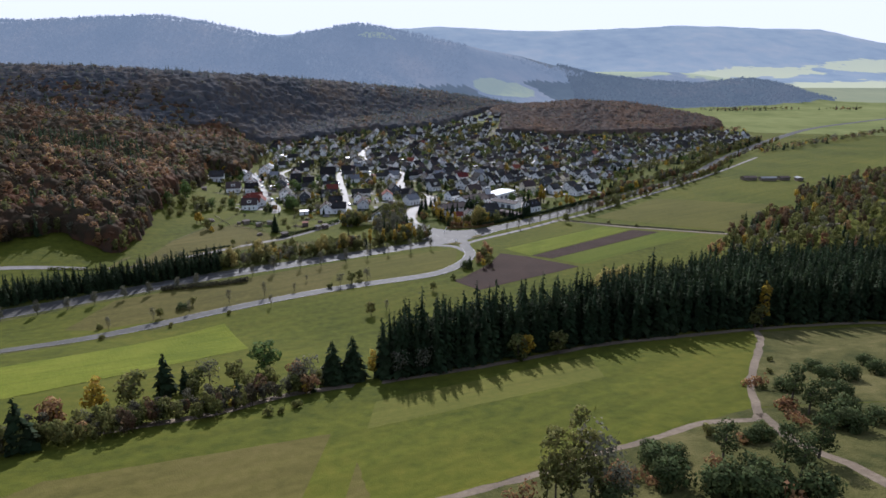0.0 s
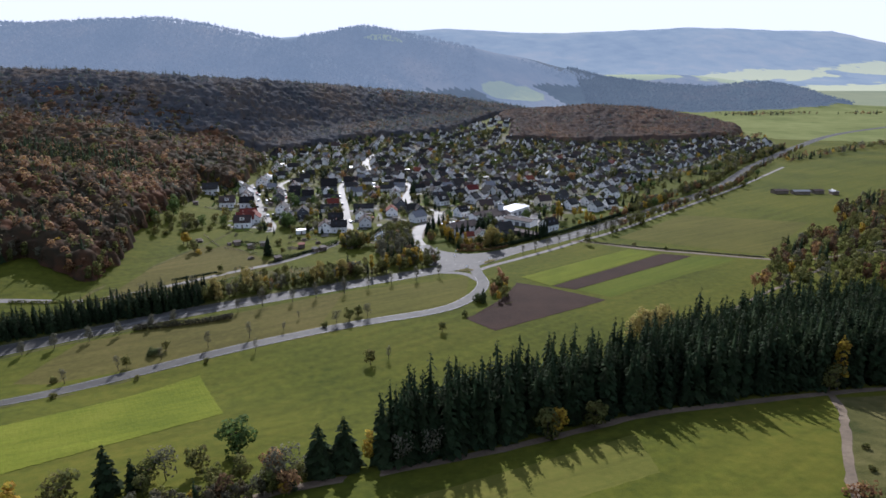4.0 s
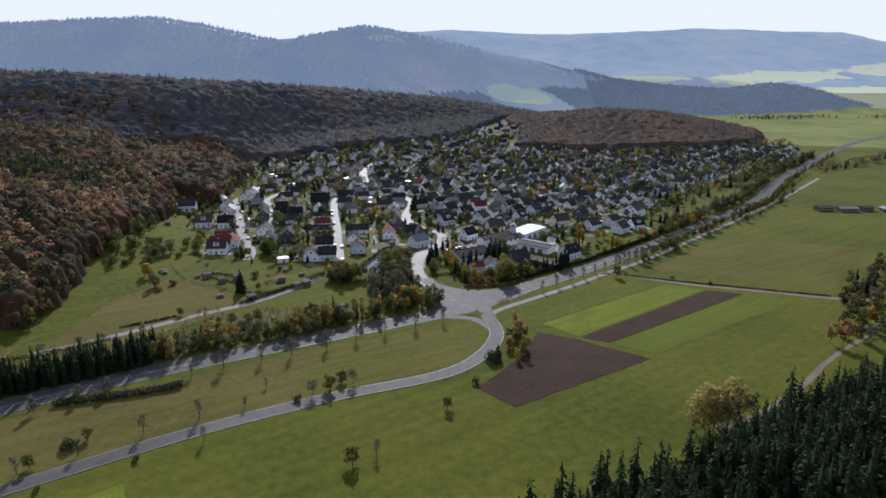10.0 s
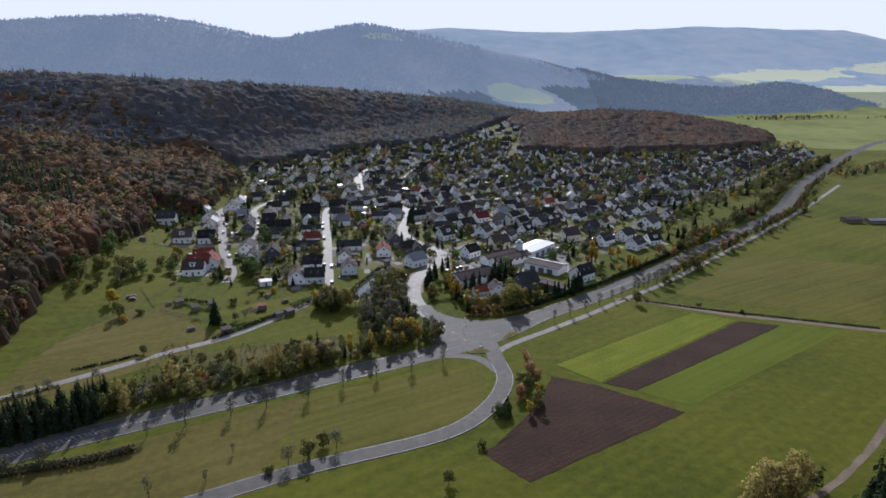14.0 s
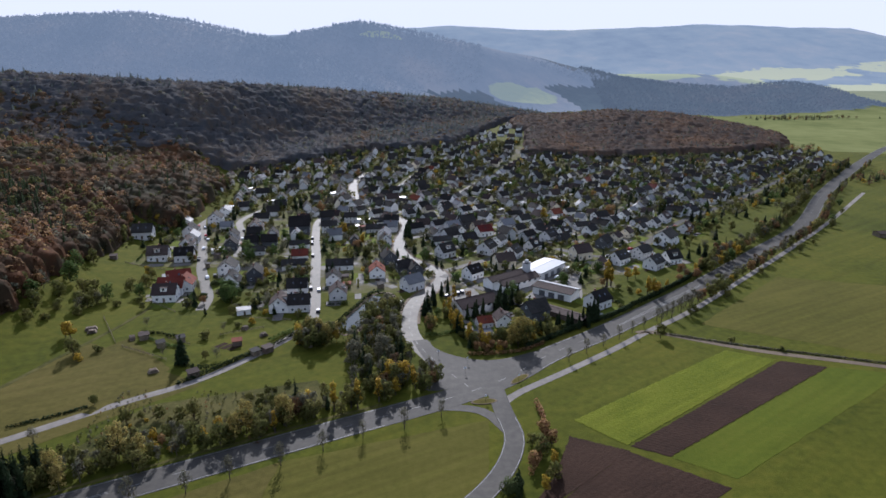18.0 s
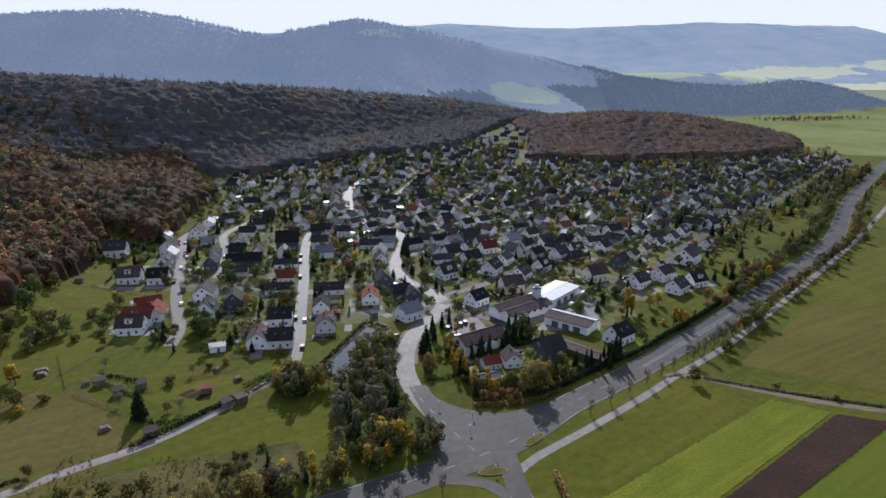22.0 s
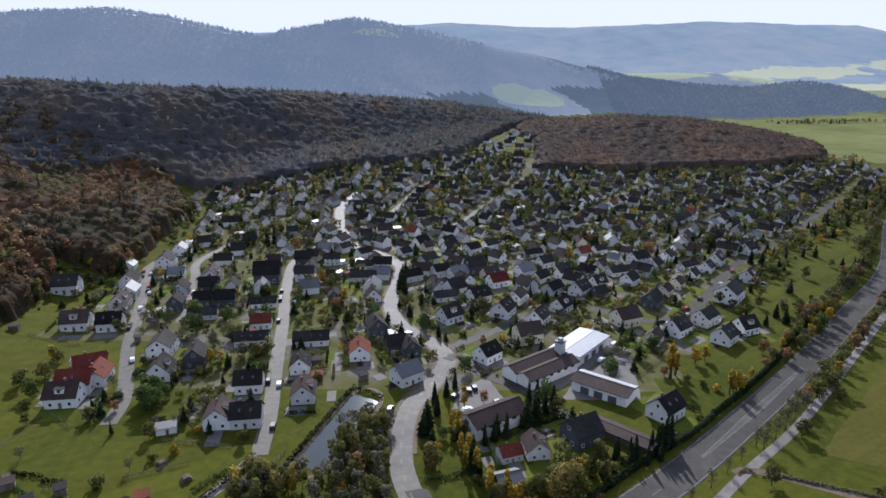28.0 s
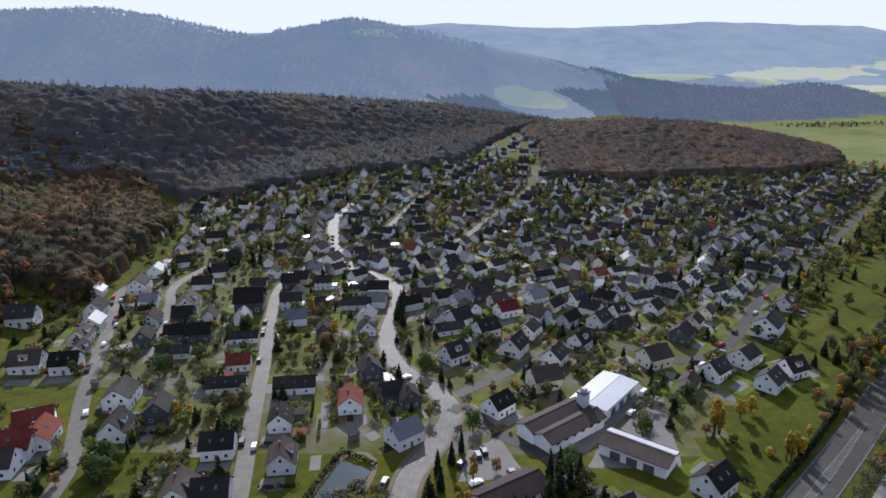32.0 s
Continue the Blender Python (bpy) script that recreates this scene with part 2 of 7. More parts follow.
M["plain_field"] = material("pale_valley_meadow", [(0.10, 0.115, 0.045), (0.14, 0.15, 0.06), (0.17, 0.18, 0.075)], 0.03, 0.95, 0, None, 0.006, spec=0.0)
# autumn leaves greyed and cooled: aerial haze mixed into the base colour
M["leaf_hill"] = material("hazed_hillside_leaves", [(0.068, 0.075, 0.084), (0.098, 0.094, 0.093), (0.155, 0.118, 0.086)], 0.12, 0.85, 0.4, 0.9, 0.014, island=0.06, spec=0.02, translucent=0.4)
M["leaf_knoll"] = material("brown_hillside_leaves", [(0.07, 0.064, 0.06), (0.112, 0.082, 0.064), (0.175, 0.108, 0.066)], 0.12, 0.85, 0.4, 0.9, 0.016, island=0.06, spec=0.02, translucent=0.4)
# needles lightened and cooled, distance haze put into their colour
M["needle_hill"] = material("hazed_spruce_needles", [(0.055, 0.07, 0.065), (0.075, 0.09, 0.08)], 0.1, 0.85, 0, None, 0.01, island=0.2, spec=0.05, translucent=0.3)
M["litter"] = material("leaf_litter", [(0.10, 0.074, 0.05), (0.145, 0.108, 0.07)], 0.3, 0.95, 0.1, 2.0)
M["asphalt_pale"] = material("old_pale_asphalt", [(0.0792, 0.072, 0.0599), (0.106, 0.0967, 0.0792), (0.143, 0.129, 0.103)], 0.35, 0.65, 0.02, 20.0, 0.05, spec=0.12)
M["concrete"] = material("pale_worn_concrete", [(0.122, 0.112, 0.0986), (0.166, 0.15, 0.133), (0.209, 0.193, 0.17)], 0.4, 0.85, 0.02, 12.0, 0.08, spec=0.1)
M["white_plastic"] = material("white_paint", [(0.7, 0.7, 0.7), (0.8, 0.8, 0.8)], 3, 0.4)
M["dark_metal"] = material("dark_metal", [(0.03, 0.03, 0.032), (0.05, 0.05, 0.052)], 3, 0.4, metal=0.6)


# ---- mesh helpers ----
def mesh_from(name, verts, faces, mats, face_mats=None, smooth=False, normals=None):
    me = bpy.data.meshes.new(name)
    me.from_pydata([tuple(v) for v in verts], [], [tuple(f) for f in faces])
    for m in mats:
        me.materials.append(m)
    if face_mats is not None:
        me.polygons.foreach_set("material_index", np.asarray(face_mats, dtype=np.int32))
    if smooth:
        me.polygons.foreach_set("use_smooth", np.ones(len(me.polygons), dtype=bool))
    me.update()
    if normals is not None:
        me.polygons.foreach_set("use_smooth", np.ones(len(me.polygons), dtype=bool))
        me.normals_split_custom_set_from_vertices(normals.tolist())
    return me


def part(name, me, parent=None, m=None, label=""):
    """Links a mesh as one object, as a child where a parent is given."""
    ob = new(name, me)
    if parent is not None:
        ob.parent = parent
    if m is not None:
        ob.matrix_basis = m
    if label:
        tagged(ob, label)
    return ob


def smooth01(a, b, v):
    t = np.clip((np.asarray(v, float) - a) / (b - a), 0, 1)
    return t * t * (3 - 2 * t)


def softplus(v, k):
    v = np.asarray(v, float)
    return np.where(v > 8 * k, v, k * np.log1p(np.exp(np.clip(v / k, -40, 8))))


def bumpy(x, y, cx, cy, rx, ry, turn=0.0):
    c, s = math.cos(radians(turn)), math.sin(radians(turn))
    u, v = ((x - cx) * c + (y - cy) * s) / rx, (-(x - cx) * s + (y - cy) * c) / ry
    return np.exp(-(u * u + v * v))


def ridge(x, y, px, pz, py, front, back):
    """A range of hills along a crest line, falling off in front and behind."""
    yr, z = np.interp(x, px, py), np.interp(x, px, pz)
    d = y - yr
    return z * np.exp(-(d / np.where(d < 0, front, back)) ** 2)


def ground_z(x, y):
    """The valley floor is level; slopes rise to the south, east and west and behind the village."""
    x, y = np.asarray(x, float), np.asarray(y, float)
    h = 0.19 * softplus(222 + 0.27 * np.clip(x + 22, 0, 172) - y, 6.0)
    h = np.where(h > 40, 40 + 12 * (1 - np.exp(-(h - 40) / 12)), h)
    h = h * (0.6 + 0.4 * smooth01(-420, -150, x))
    west = softplus(-x - 178, 5.0)
    west = 46 * (1 - np.exp(-west * 0.62 / 46)) * (1 - smooth01(430, 560, y)) * smooth01(210, 410, y)
    ridge_w = ridge(x, y, [-700, -432, -346, -304, -262, -220, -190], [52, 42, 36, 32, 26, 17, 0], [650] * 7, 110, 70)
    d = (x - 133) * 0.738 - (y - 327) * 0.676
    east = softplus(d - 14, 5.0)
    east = 62 * (1 - np.exp(-east * 0.34 / 62)) * smooth01(290, 380, y) * (1 - smooth01(600, 900, x))
    mid = ridge(x, y, [-1000, -489, -368, -275, -191, -133, -6, 76, 166, 240], [96, 92, 86, 78, 68, 60, 42, 26, 9, 0], [860, 860, 875, 950, 1090, 1150, 1280, 1350, 1400, 1430], 135, 170)
    rise = 16 * smooth01(700, 1000, y) * (1 - smooth01(60, 200, x)) * (1 - smooth01(1500, 1900, y))
    knoll = ridge(x, y, [60, 105, 160, 245, 335, 415, 475, 530], [0, 8, 24, 33, 29, 17, 5, 0], [1165] * 8, 150, 150)
    left = ridge(x, y, [-1900, -1187, -862, -753, -602, -507, -371, -265, -115, 120], [180, 192, 189, 195, 199, 186, 158, 125, 84, 0], [1430] * 10, 300, 500)
    centre = ridge(x, y, [-800, -603, -409, -289, -242, -194, -136, -66, 76, 230, 435, 591, 900], [90, 128, 162, 175, 187, 192, 182, 171, 148, 122, 76, 58, 0], [1560] * 7 + [1600, 1700, 1800, 1900, 1960, 2000], 200, 500)
    band = ridge(x, y, [0, 89, 308, 544, 781, 934, 1030, 1133, 1250], [20, 26, 62, 60, 46, 62, 48, 8, 0], [2000] * 9, 190, 200)
    shelf = 82 * smooth01(2080, 2420, y) * (1 - smooth01(800, 1500, x))
    far = ridge(x, y, [-3000, -1082, -367, -13, 341, 695, 1221, 1534, 2095, 2375, 2695, 3348, 4500], [220, 296, 330, 349, 329, 322, 341, 357, 337, 333, 262, 178, 120], [4350] * 13, 950, 700)
    hills = np.maximum(np.maximum(np.maximum(mid, rise), np.maximum(left, centre)), np.maximum(np.maximum(band, shelf), far))
    return h + west + np.maximum(ridge_w, 0) * (1 - smooth01(700, 900, y)) + east + hills + knoll


def gz(x, y):
    return float(ground_z(x, y))


def west_wood(x, y):
    edge = -190 - 8 * np.sin(y * 0.03 + 1.0) - np.clip(y - 440, 0, 140) * 0.28
    return (x < edge) & (y > np.minimum(335 - (x + 190) * 0.25, 341 + (x + 214) * 1.5)) & (y < 590) | (x < -196 - (y - 600) * 0.1 - np.clip(y - 730, 0, 90) * 0.6) & (y >= 585) & (y < 810) & (x > -560)


def mid_wood(x, y):
    foot = np.interp(x, [-900, -420, -300, -230, -170, -110, 0, 60, 120], [640, 700, 775, 812, 850, 890, 965, 1170, 1330])
    crest = np.interp(x, [-1000, -489, -368, -275, -191, -133, -6, 76, 166, 240], [860, 860, 875, 950, 1090, 1150, 1280, 1350, 1400, 1430])
    return (y > foot + 12 * np.sin(x * 0.04)) & (x < 170) & (y < crest + 55) & (ground_z(x, y) > 2)


def band_wood(x, y):
    foot = np.interp(x, [330, 450, 620, 950, 1100, 1180], [1560, 1570, 1600, 1730, 1820, 1950])
    return (x > 330) & (x < 1170) & (y > foot + 9 * np.sin(x * 0.05)) & (y < 2040)


# ---- large structure ----
def ribbon(pts, step=4.0):
    """Evenly spaced points on a smooth curve through pts."""
    p = [Vector((*q, 0)) for q in pts]
    p = [2 * p[0] - p[1]] + p + [2 * p[-1] - p[-2]]
    out = []
    for i in range(1, len(p) - 2):
        n = max(2, int((p[i + 1] - p[i]).length / step))
        for k in range(n):
            t = k / n
            a, b, c, d = p[i - 1], p[i], p[i + 1], p[i + 2]
            out.append(0.5 * ((2 * b) + (c - a) * t + (2 * a - 5 * b + 4 * c - d) * t * t + (3 * b - a - 3 * c + d) * t ** 3))
    out.append(p[-2])
    return out


def strip_mesh(name, line, w0, w1, lift, mat, thick=0.12, wobble=0.0):
    """A draped band between the offsets w0 and w1 from a line, with edges that go down into the ground."""
    rng = random.Random(len(line))
    vs, fs = [], []
    for i, p in enumerate(line):
        d = (line[min(i + 1, len(line) - 1)] - line[max(i - 1, 0)]).normalized()
        n = Vector((d.y, -d.x, 0))
        a, b = p + n * (w0 + rng.uniform(-wobble, wobble)), p + n * (w1 + rng.uniform(-wobble, wobble))
        za, zb = gz(a.x, a.y) + lift, gz(b.x, b.y) + lift
        vs += [(a.x, a.y, za - thick - 0.3), (a.x, a.y, za), (b.x, b.y, zb), (b.x, b.y, zb - thick - 0.3)]
        if i:
            k = 4 * i
            for j in range(3):
                fs.append((k - 4 + j, k + j, k + j + 1, k - 3 + j))
    return mesh_from(name, vs, fs, [mat])


def road(name, pts, width, label, lift=0.08, mat="asphalt", category="road", wobble=0.0):
    line = ribbon(pts)
    ob = part(name, strip_mesh(name, line, -width / 2, width / 2, lift, M[mat], wobble=wobble))
    tagged(ob, label, category, kind="structure")
    return ob, line


def dashes(parent, line, offset, width, length, gap, lift, skip=(1e9, 1e9)):
    """Painted line pieces along a road."""
    vs, fs, run, on = [], [], 0.0, True
    for i in range(1, len(line)):
        a, b = line[i - 1], line[i]
        seg = (b - a).length
        d = (b - a).normalized()
        n = Vector((d.y, -d.x, 0))
        s = 0.0
        while s < seg:
            left = (length if on else gap) - run
            e = min(seg, s + left)
            if on and e - s > 0.05 and not skip[0] < a.x < skip[1]:
                k = len(vs)
                for q, o in ((s, -width / 2), (s, width / 2), (e, width / 2), (e, -width / 2)):
                    v = a + d * q + n * (offset + o)
                    vs.append((v.x, v.y, gz(v.x, v.y) + lift))
                fs.append((k, k + 1, k + 2, k + 3))
            run += e - s
            if gap > 0 and run >= (length if on else gap) - 1e-6:
                on, run = not on, 0.0
            elif gap <= 0:
                run = 0.0
            s = e + 1e-9
    return part("lane_marking", mesh_from("lane_marking", vs, fs, [M["marking"]]), parent, label="worn white painted line")


def field(name, corners, mat, label, lift=0.05, n=24, furrow=0.0, kind="structure"):
    """A draped crop or soil patch inside four corners, with slightly uneven borders."""
    a, b, c, d = [np.array(q, float) for q in corners]
    rows = max(n, int(np.linalg.norm(d - a) / 0.75)) if furrow else n
    cols = n
    rng = np.random.RandomState(int(abs(a[0]) * 7 + abs(a[1])))
    u, v = np.meshgrid(np.linspace(0, 1, cols), np.linspace(0, 1, rows))
    x = (1 - u) * (1 - v) * a[0] + u * (1 - v) * b[0] + u * v * c[0] + (1 - u) * v * d[0]
    y = (1 - u) * (1 - v) * a[1] + u * (1 - v) * b[1] + u * v * c[1] + (1 - u) * v * d[1]
    x, y = x + rng.uniform(-0.25, 0.25, x.shape), y + rng.uniform(-0.25, 0.25, x.shape)
    z = ground_z(x, y) + lift
    if furrow:
        z += furrow * (np.arange(rows) % 2)[:, None] * rng.uniform(0.5, 1.0, x.shape)
    vs = np.stack([x, y, z], -1).reshape(-1, 3)
    fs = [(r * cols + k, r * cols + k + 1, (r + 1) * cols + k + 1, (r + 1) * cols + k) for r in range(rows - 1) for k in range(cols - 1)]
    ob = part(name, mesh_from(name, vs, fs, [M[mat]]))
    return tagged(ob, label, "field", kind=kind)


def axis(parts):
    out = [parts[0][0]]
    for a, b, s in parts:
        out += list(np.arange(a + s, b + s * 0.5, s))
    return np.array(out)


gx = axis([(-4500, -1500, 250), (-1500, -700, 50), (-700, 700, 12), (700, 1500, 20), (1500, 3000, 40), (3000, 4500, 250)])
gy = axis([(-600, -100, 100), (-100, 720, 10), (720, 1700, 12), (1700, 3000, 20), (3000, 4900, 80)])
X, Y = np.meshgrid(gx, gy)
Z = ground_z(X, Y)
Z = Z + np.where(Y > 1300, np.array([[noise.noise((x * 0.008, y * 0.008, 0)) for x in gx] for y in gy]) * np.clip((Z - 60) * 0.05, 0, 7), 0)
nc = len(gx)
faces = [(r * nc + k, r * nc + k + 1, (r + 1) * nc + k + 1, (r + 1) * nc + k) for r in range(len(gy) - 1) for k in range(nc - 1)]
xm, ym, zm = (X[:-1, :-1] + X[1:, 1:]).ravel() / 2, (Y[:-1, :-1] + Y[1:, 1:]).ravel() / 2, (Z[:-1, :-1] + Z[1:, 1:]).ravel() / 2
fm = np.zeros(len(xm), int)
patchy = np.array([noise.noise((a * 0.0045, b * 0.003, 5)) for a, b in zip(xm, ym)])
crest = np.interp(xm, [-1000, -489, -368, -275, -191, -133, -6, 76, 166, 240], [860, 860, 875, 950, 1090, 1150, 1280, 1350, 1400, 1430])
fm[west_wood(xm + 7, ym - 7) & west_wood(xm + 7, ym + 7) | mid_wood(xm, ym - 10)] = 5
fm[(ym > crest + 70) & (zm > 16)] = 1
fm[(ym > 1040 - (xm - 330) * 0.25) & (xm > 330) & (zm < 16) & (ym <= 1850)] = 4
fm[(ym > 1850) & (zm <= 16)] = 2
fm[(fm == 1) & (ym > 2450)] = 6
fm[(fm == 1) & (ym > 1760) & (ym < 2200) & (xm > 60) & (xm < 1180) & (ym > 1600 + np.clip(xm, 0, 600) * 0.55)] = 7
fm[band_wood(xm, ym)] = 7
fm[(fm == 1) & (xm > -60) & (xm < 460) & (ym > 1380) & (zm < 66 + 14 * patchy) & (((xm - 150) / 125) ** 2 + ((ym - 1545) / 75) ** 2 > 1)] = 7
fm[(ym > 455) & (ym < 960) & (xm > -190) & (xm < np.interp(ym, [455, 480, 560, 640, 760, 860, 960], [55, 80, 128, 195, 305, 400, 470])) & (fm == 0) & ~((xm < -125) & (ym < 505))] = 8
pasture = np.zeros(X.shape)
for cx, cy, rx, ry, turn in ((150, 1545, 95, 38, 32), (120, 1400, 55, 45, 20), (300, 2330, 240, 90, 4), (700, 2380, 160, 60, 0), (1250, 2350, 420, 170, -8), (1800, 2700, 600, 260, 6), (1500, 3150, 420, 130, 8), (2300, 3300, 500, 160, 0), (900, 3050, 260, 60, 5), (640, 4280, 320, 60, 0), (-150, 1500, 60, 14, 20)):
    pasture = np.maximum(pasture, bumpy(X, Y, cx, cy, rx, ry, turn))
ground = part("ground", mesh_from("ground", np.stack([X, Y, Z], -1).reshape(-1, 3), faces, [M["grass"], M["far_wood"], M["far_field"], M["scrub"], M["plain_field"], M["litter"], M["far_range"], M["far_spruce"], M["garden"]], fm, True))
ground.data.attributes.new("meadow", 'FLOAT', 'POINT').data.foreach_set("value", pasture.astype(np.float32).ravel())
tagged(ground, "green valley meadow rising into wooded hills", "ground", kind="structure")

# fields between the roads and the plantation
field("ploughed_field", [(17, 276), (71, 312), (48, 328), (5, 289)], "soil", "freshly ploughed dark brown field with furrows", 0.07, 24, 0.06)
field("ploughed_field", [(9, 293), (48.5, 328.5), (32, 336), (24, 315)], "soil", "bare brown soil corner beside the ploughed field", 0.06, 16, 0.05)
field("ploughed_field", [(49, 331), (59, 326), (136, 383), (121, 388)], "soil", "long dark strip of bare ploughed soil", 0.07, 24, 0.08)
field("crop_strip", [(35, 345), (48, 331.5), (120, 389), (104, 397)], "mustard", "bright yellow-green strip of flowering crop", 0.09, 60, 0.04)
field("crop_strip", [(59.5, 325.5), (74, 316), (160, 378), (137, 383)], "grass_bright", "fresh green strip of young crop", 0.06, 24)
field("mown_field", [(104, 423), (179, 386), (248, 466), (169, 488)], "olive", "mown olive-green meadow beside the farm track", 0.05, 24)
field("yellow_field", [(-143, 181), (-121, 151), (-69.5, 206), (-88.5, 236)], "mustard", "yellow-green mustard field beside the country road", 0.09, 60, 0.04)
field("yellow_field", [(-212, 126), (-184, 96), (-121.5, 150.5), (-143.5, 180.5)], "mustard", "yellow-green mustard field on the lower slope", 0.09, 60, 0.04)
field("mown_field", [(-92, 80), (-8, 80), (-23, 130), (-78, 105)], "grass_dry", "mown meadow on the near slope", 0.05, 24)
field("mown_field", [(-18.5, 131), (46, 162), (47, 184), (-24, 147)], "mown_pale", "pale mown meadow below the plantation", 0.05, 24)
field("verge_meadow", [(-150, 222), (-56, 270), (-52, 322), (-146, 262)], "grass_dry", "dry olive meadow between two roads", 0.04, 24)
field("verge_meadow", [(-56, 270), (6, 305), (8, 345), (-52, 322)], "olive", "meadow inside the curve of the slip road", 0.04, 24)
field("verge_meadow", [(-180, 300), (-140, 315), (-92, 366), (-150, 400)], "grass_dry", "dry grazed meadow beside the lane", 0.04, 24)

for quad in ([(-40, 80), (31, 113.5), (53, 194), (-42, 153.5)], [(31, 113.5), (73, 135), (104, 204.5), (53, 194)], [(-210, -30), (-40, 80), (-42, 153.5), (-200, 52)], [(-210, -60), (-8, 20), (30, 111), (-42, 79)], [(-260, -120), (80, -120), (20, 22), (-212, -28)]):
    field("near_meadow", quad, "grass", "lush dark green meadow on the near slope", 0.03, 30)
field("heath", [(74, 134), (112, 205), (300, 205), (300, 134)], "scrub", "rough heath grass with brown bracken", 0.04, 40)
field("heath", [(-34, 80), (300, 20), (300, 133.5), (73.5, 133.5)], "scrub", "rough heath grass on the near slope", 0.04, 40)
MAIN = [(-330, 150), (-230, 212), (-151, 270), (-114, 296), (-53, 331), (6, 365), (34, 392), (59, 413), (89, 441), (128, 479), (181, 535), (244, 604), (331, 729), (480, 915), (640, 1090), (900, 1290)]
main_road, main_line = road("main_road", MAIN, 11.0, "wide grey asphalt main road with white markings")
SIDE = [(-330, 60), (-230, 140), (-156, 202), (-108, 240), (-77, 262), (-44, 281), (-7, 298), (8, 314), (15, 333), (13, 350), (11, 366)]
side_road, side_line = road("side_road", SIDE, 6.2, "narrow grey asphalt country road curving to the junction", 0.14)
def apron(outline, label):
    line = ribbon(outline + outline[:1], 2.0)[:-1]
    n = len(line)
    vs = [(p.x, p.y, gz(p.x, p.y) + 0.083) for p in line] + [(p.x, p.y, gz(p.x, p.y) - 0.3) for p in line]
    fs = [tuple(range(n))] + [(k, n + k, n + (k + 1) % n, (k + 1) % n) for k in range(n)]
    return tagged(part("junction_apron", mesh_from("junction_apron", vs, fs, [M["asphalt"]])), label, "road", kind="structure")


apron([(-20, 404), (-16, 392), (-12, 381), (-10, 372), (-13, 364), (-6, 364), (10, 374), (26, 388), (33, 397), (19, 389.5), (11, 387), (3, 388), (-5, 392), (-11, 398), (-14, 405)], "wide worn asphalt mouth of the village street")
SLIP = [(14, 338), (6, 350), (-10, 352), (-26, 347)]
road("slip_road", SLIP, 4.0, "short asphalt slip road at the junction", 0.06)
VILLAGE = [(2, 366), (-9, 384), (-18, 402), (-22.5, 421), (-21.5, 447), (-14, 466), (-9, 484), (-14, 498), (-30, 519), (-37, 545), (-36, 580), (-37, 605), (-52, 628), (-72, 650), (-82, 680), (-96, 745), (-90, 800)]
village_road, village_line = road("village_road", VILLAGE, 7.2, "pale asphalt village street winding between houses", 0.075, "asphalt_pale")
for side in (-1, 1):
    tagged(part("pavement", strip_mesh("pavement", village_line[14:], side * 3.65, side * 4.9, 0.16, M["gravel"])) if side == 1 else part("pavement", strip_mesh("pavement", village_line[14:], -4.9, -3.65, 0.16, M["gravel"])), "raised kerbed pavement along the village street", "pavement", kind="structure")
STREET2 = [(-65, 420), (-68, 442), (-75, 476), (-84, 522), (-92, 558), (-100, 606), (-96, 640)]
road("side_street", STREET2, 5.4, "straight pale asphalt residential street", 0.06, "asphalt_pale")
LANE = [(-280, 262), (-190, 300), (-157, 315), (-115, 352), (-93, 371), (-74, 400), (-66, 420)]
road("field_lane", LANE, 3.6, "narrow paved lane between meadow and hedges", 0.055, "concrete")
TRACK = [(74, 413), (82, 414), (114, 398), (148, 387), (180, 377), (240, 362)]
road("farm_track", TRACK, 3.2, "grey farm track along the field edge", 0.05, "gravel")
SERVICE = [(14, 356), (20, 363), (38, 378), (61, 398), (79, 415), (107, 440), (153, 488), (208, 547), (273, 619), (360, 722)]
road("service_lane", SERVICE, 3.0, "narrow paved lane beside the main road", 0.05, "concrete")
SIDE_A = [(-119, 436), (-122, 452), (-131, 472), (-142, 496), (-151, 521), (-169, 568), (-184, 606), (-194, 642)]
road("side_street", SIDE_A, 5.4, "residential street climbing towards the wood", 0.06, "asphalt_pale")
SIDE_B = [(-130, 520), (-138, 546), (-148, 582), (-157, 610), (-150, 650)]
road("side_street", SIDE_B, 4.8, "narrow residential street between old houses", 0.055, "asphalt_pale")
road("forest_path", [(-80, 130), (-58, 142), (-42, 157), (-21, 166), (12, 178), (53, 197), (80, 203), (107, 208), (138, 211), (200, 211), (260, 208)], 3.2, "pale stony path along the spruce wood", 0.05, "gravel", wobble=0.3)
road("forest_path", [(112, 209), (107, 195), (93, 170), (82, 151), (75, 134), (71, 126), (60, 126), (44, 118), (31, 112), (17, 104), (2, 97), (-40, 78)], 2.1, "pale gravel track across the near meadow", 0.05, "gravel", wobble=0.35)
road("forest_path", [(74, 130), (73, 113), (77, 103), (79, 92), (84, 78)], 2.4, "gravel track through the heath", 0.05, "gravel", wobble=0.35)
road("stream_path", [(76, 265), (88, 270), (114, 290), (144, 318), (190, 350)], 2.0, "grey path behind the plantation", 0.05, "gravel", wobble=0.3)


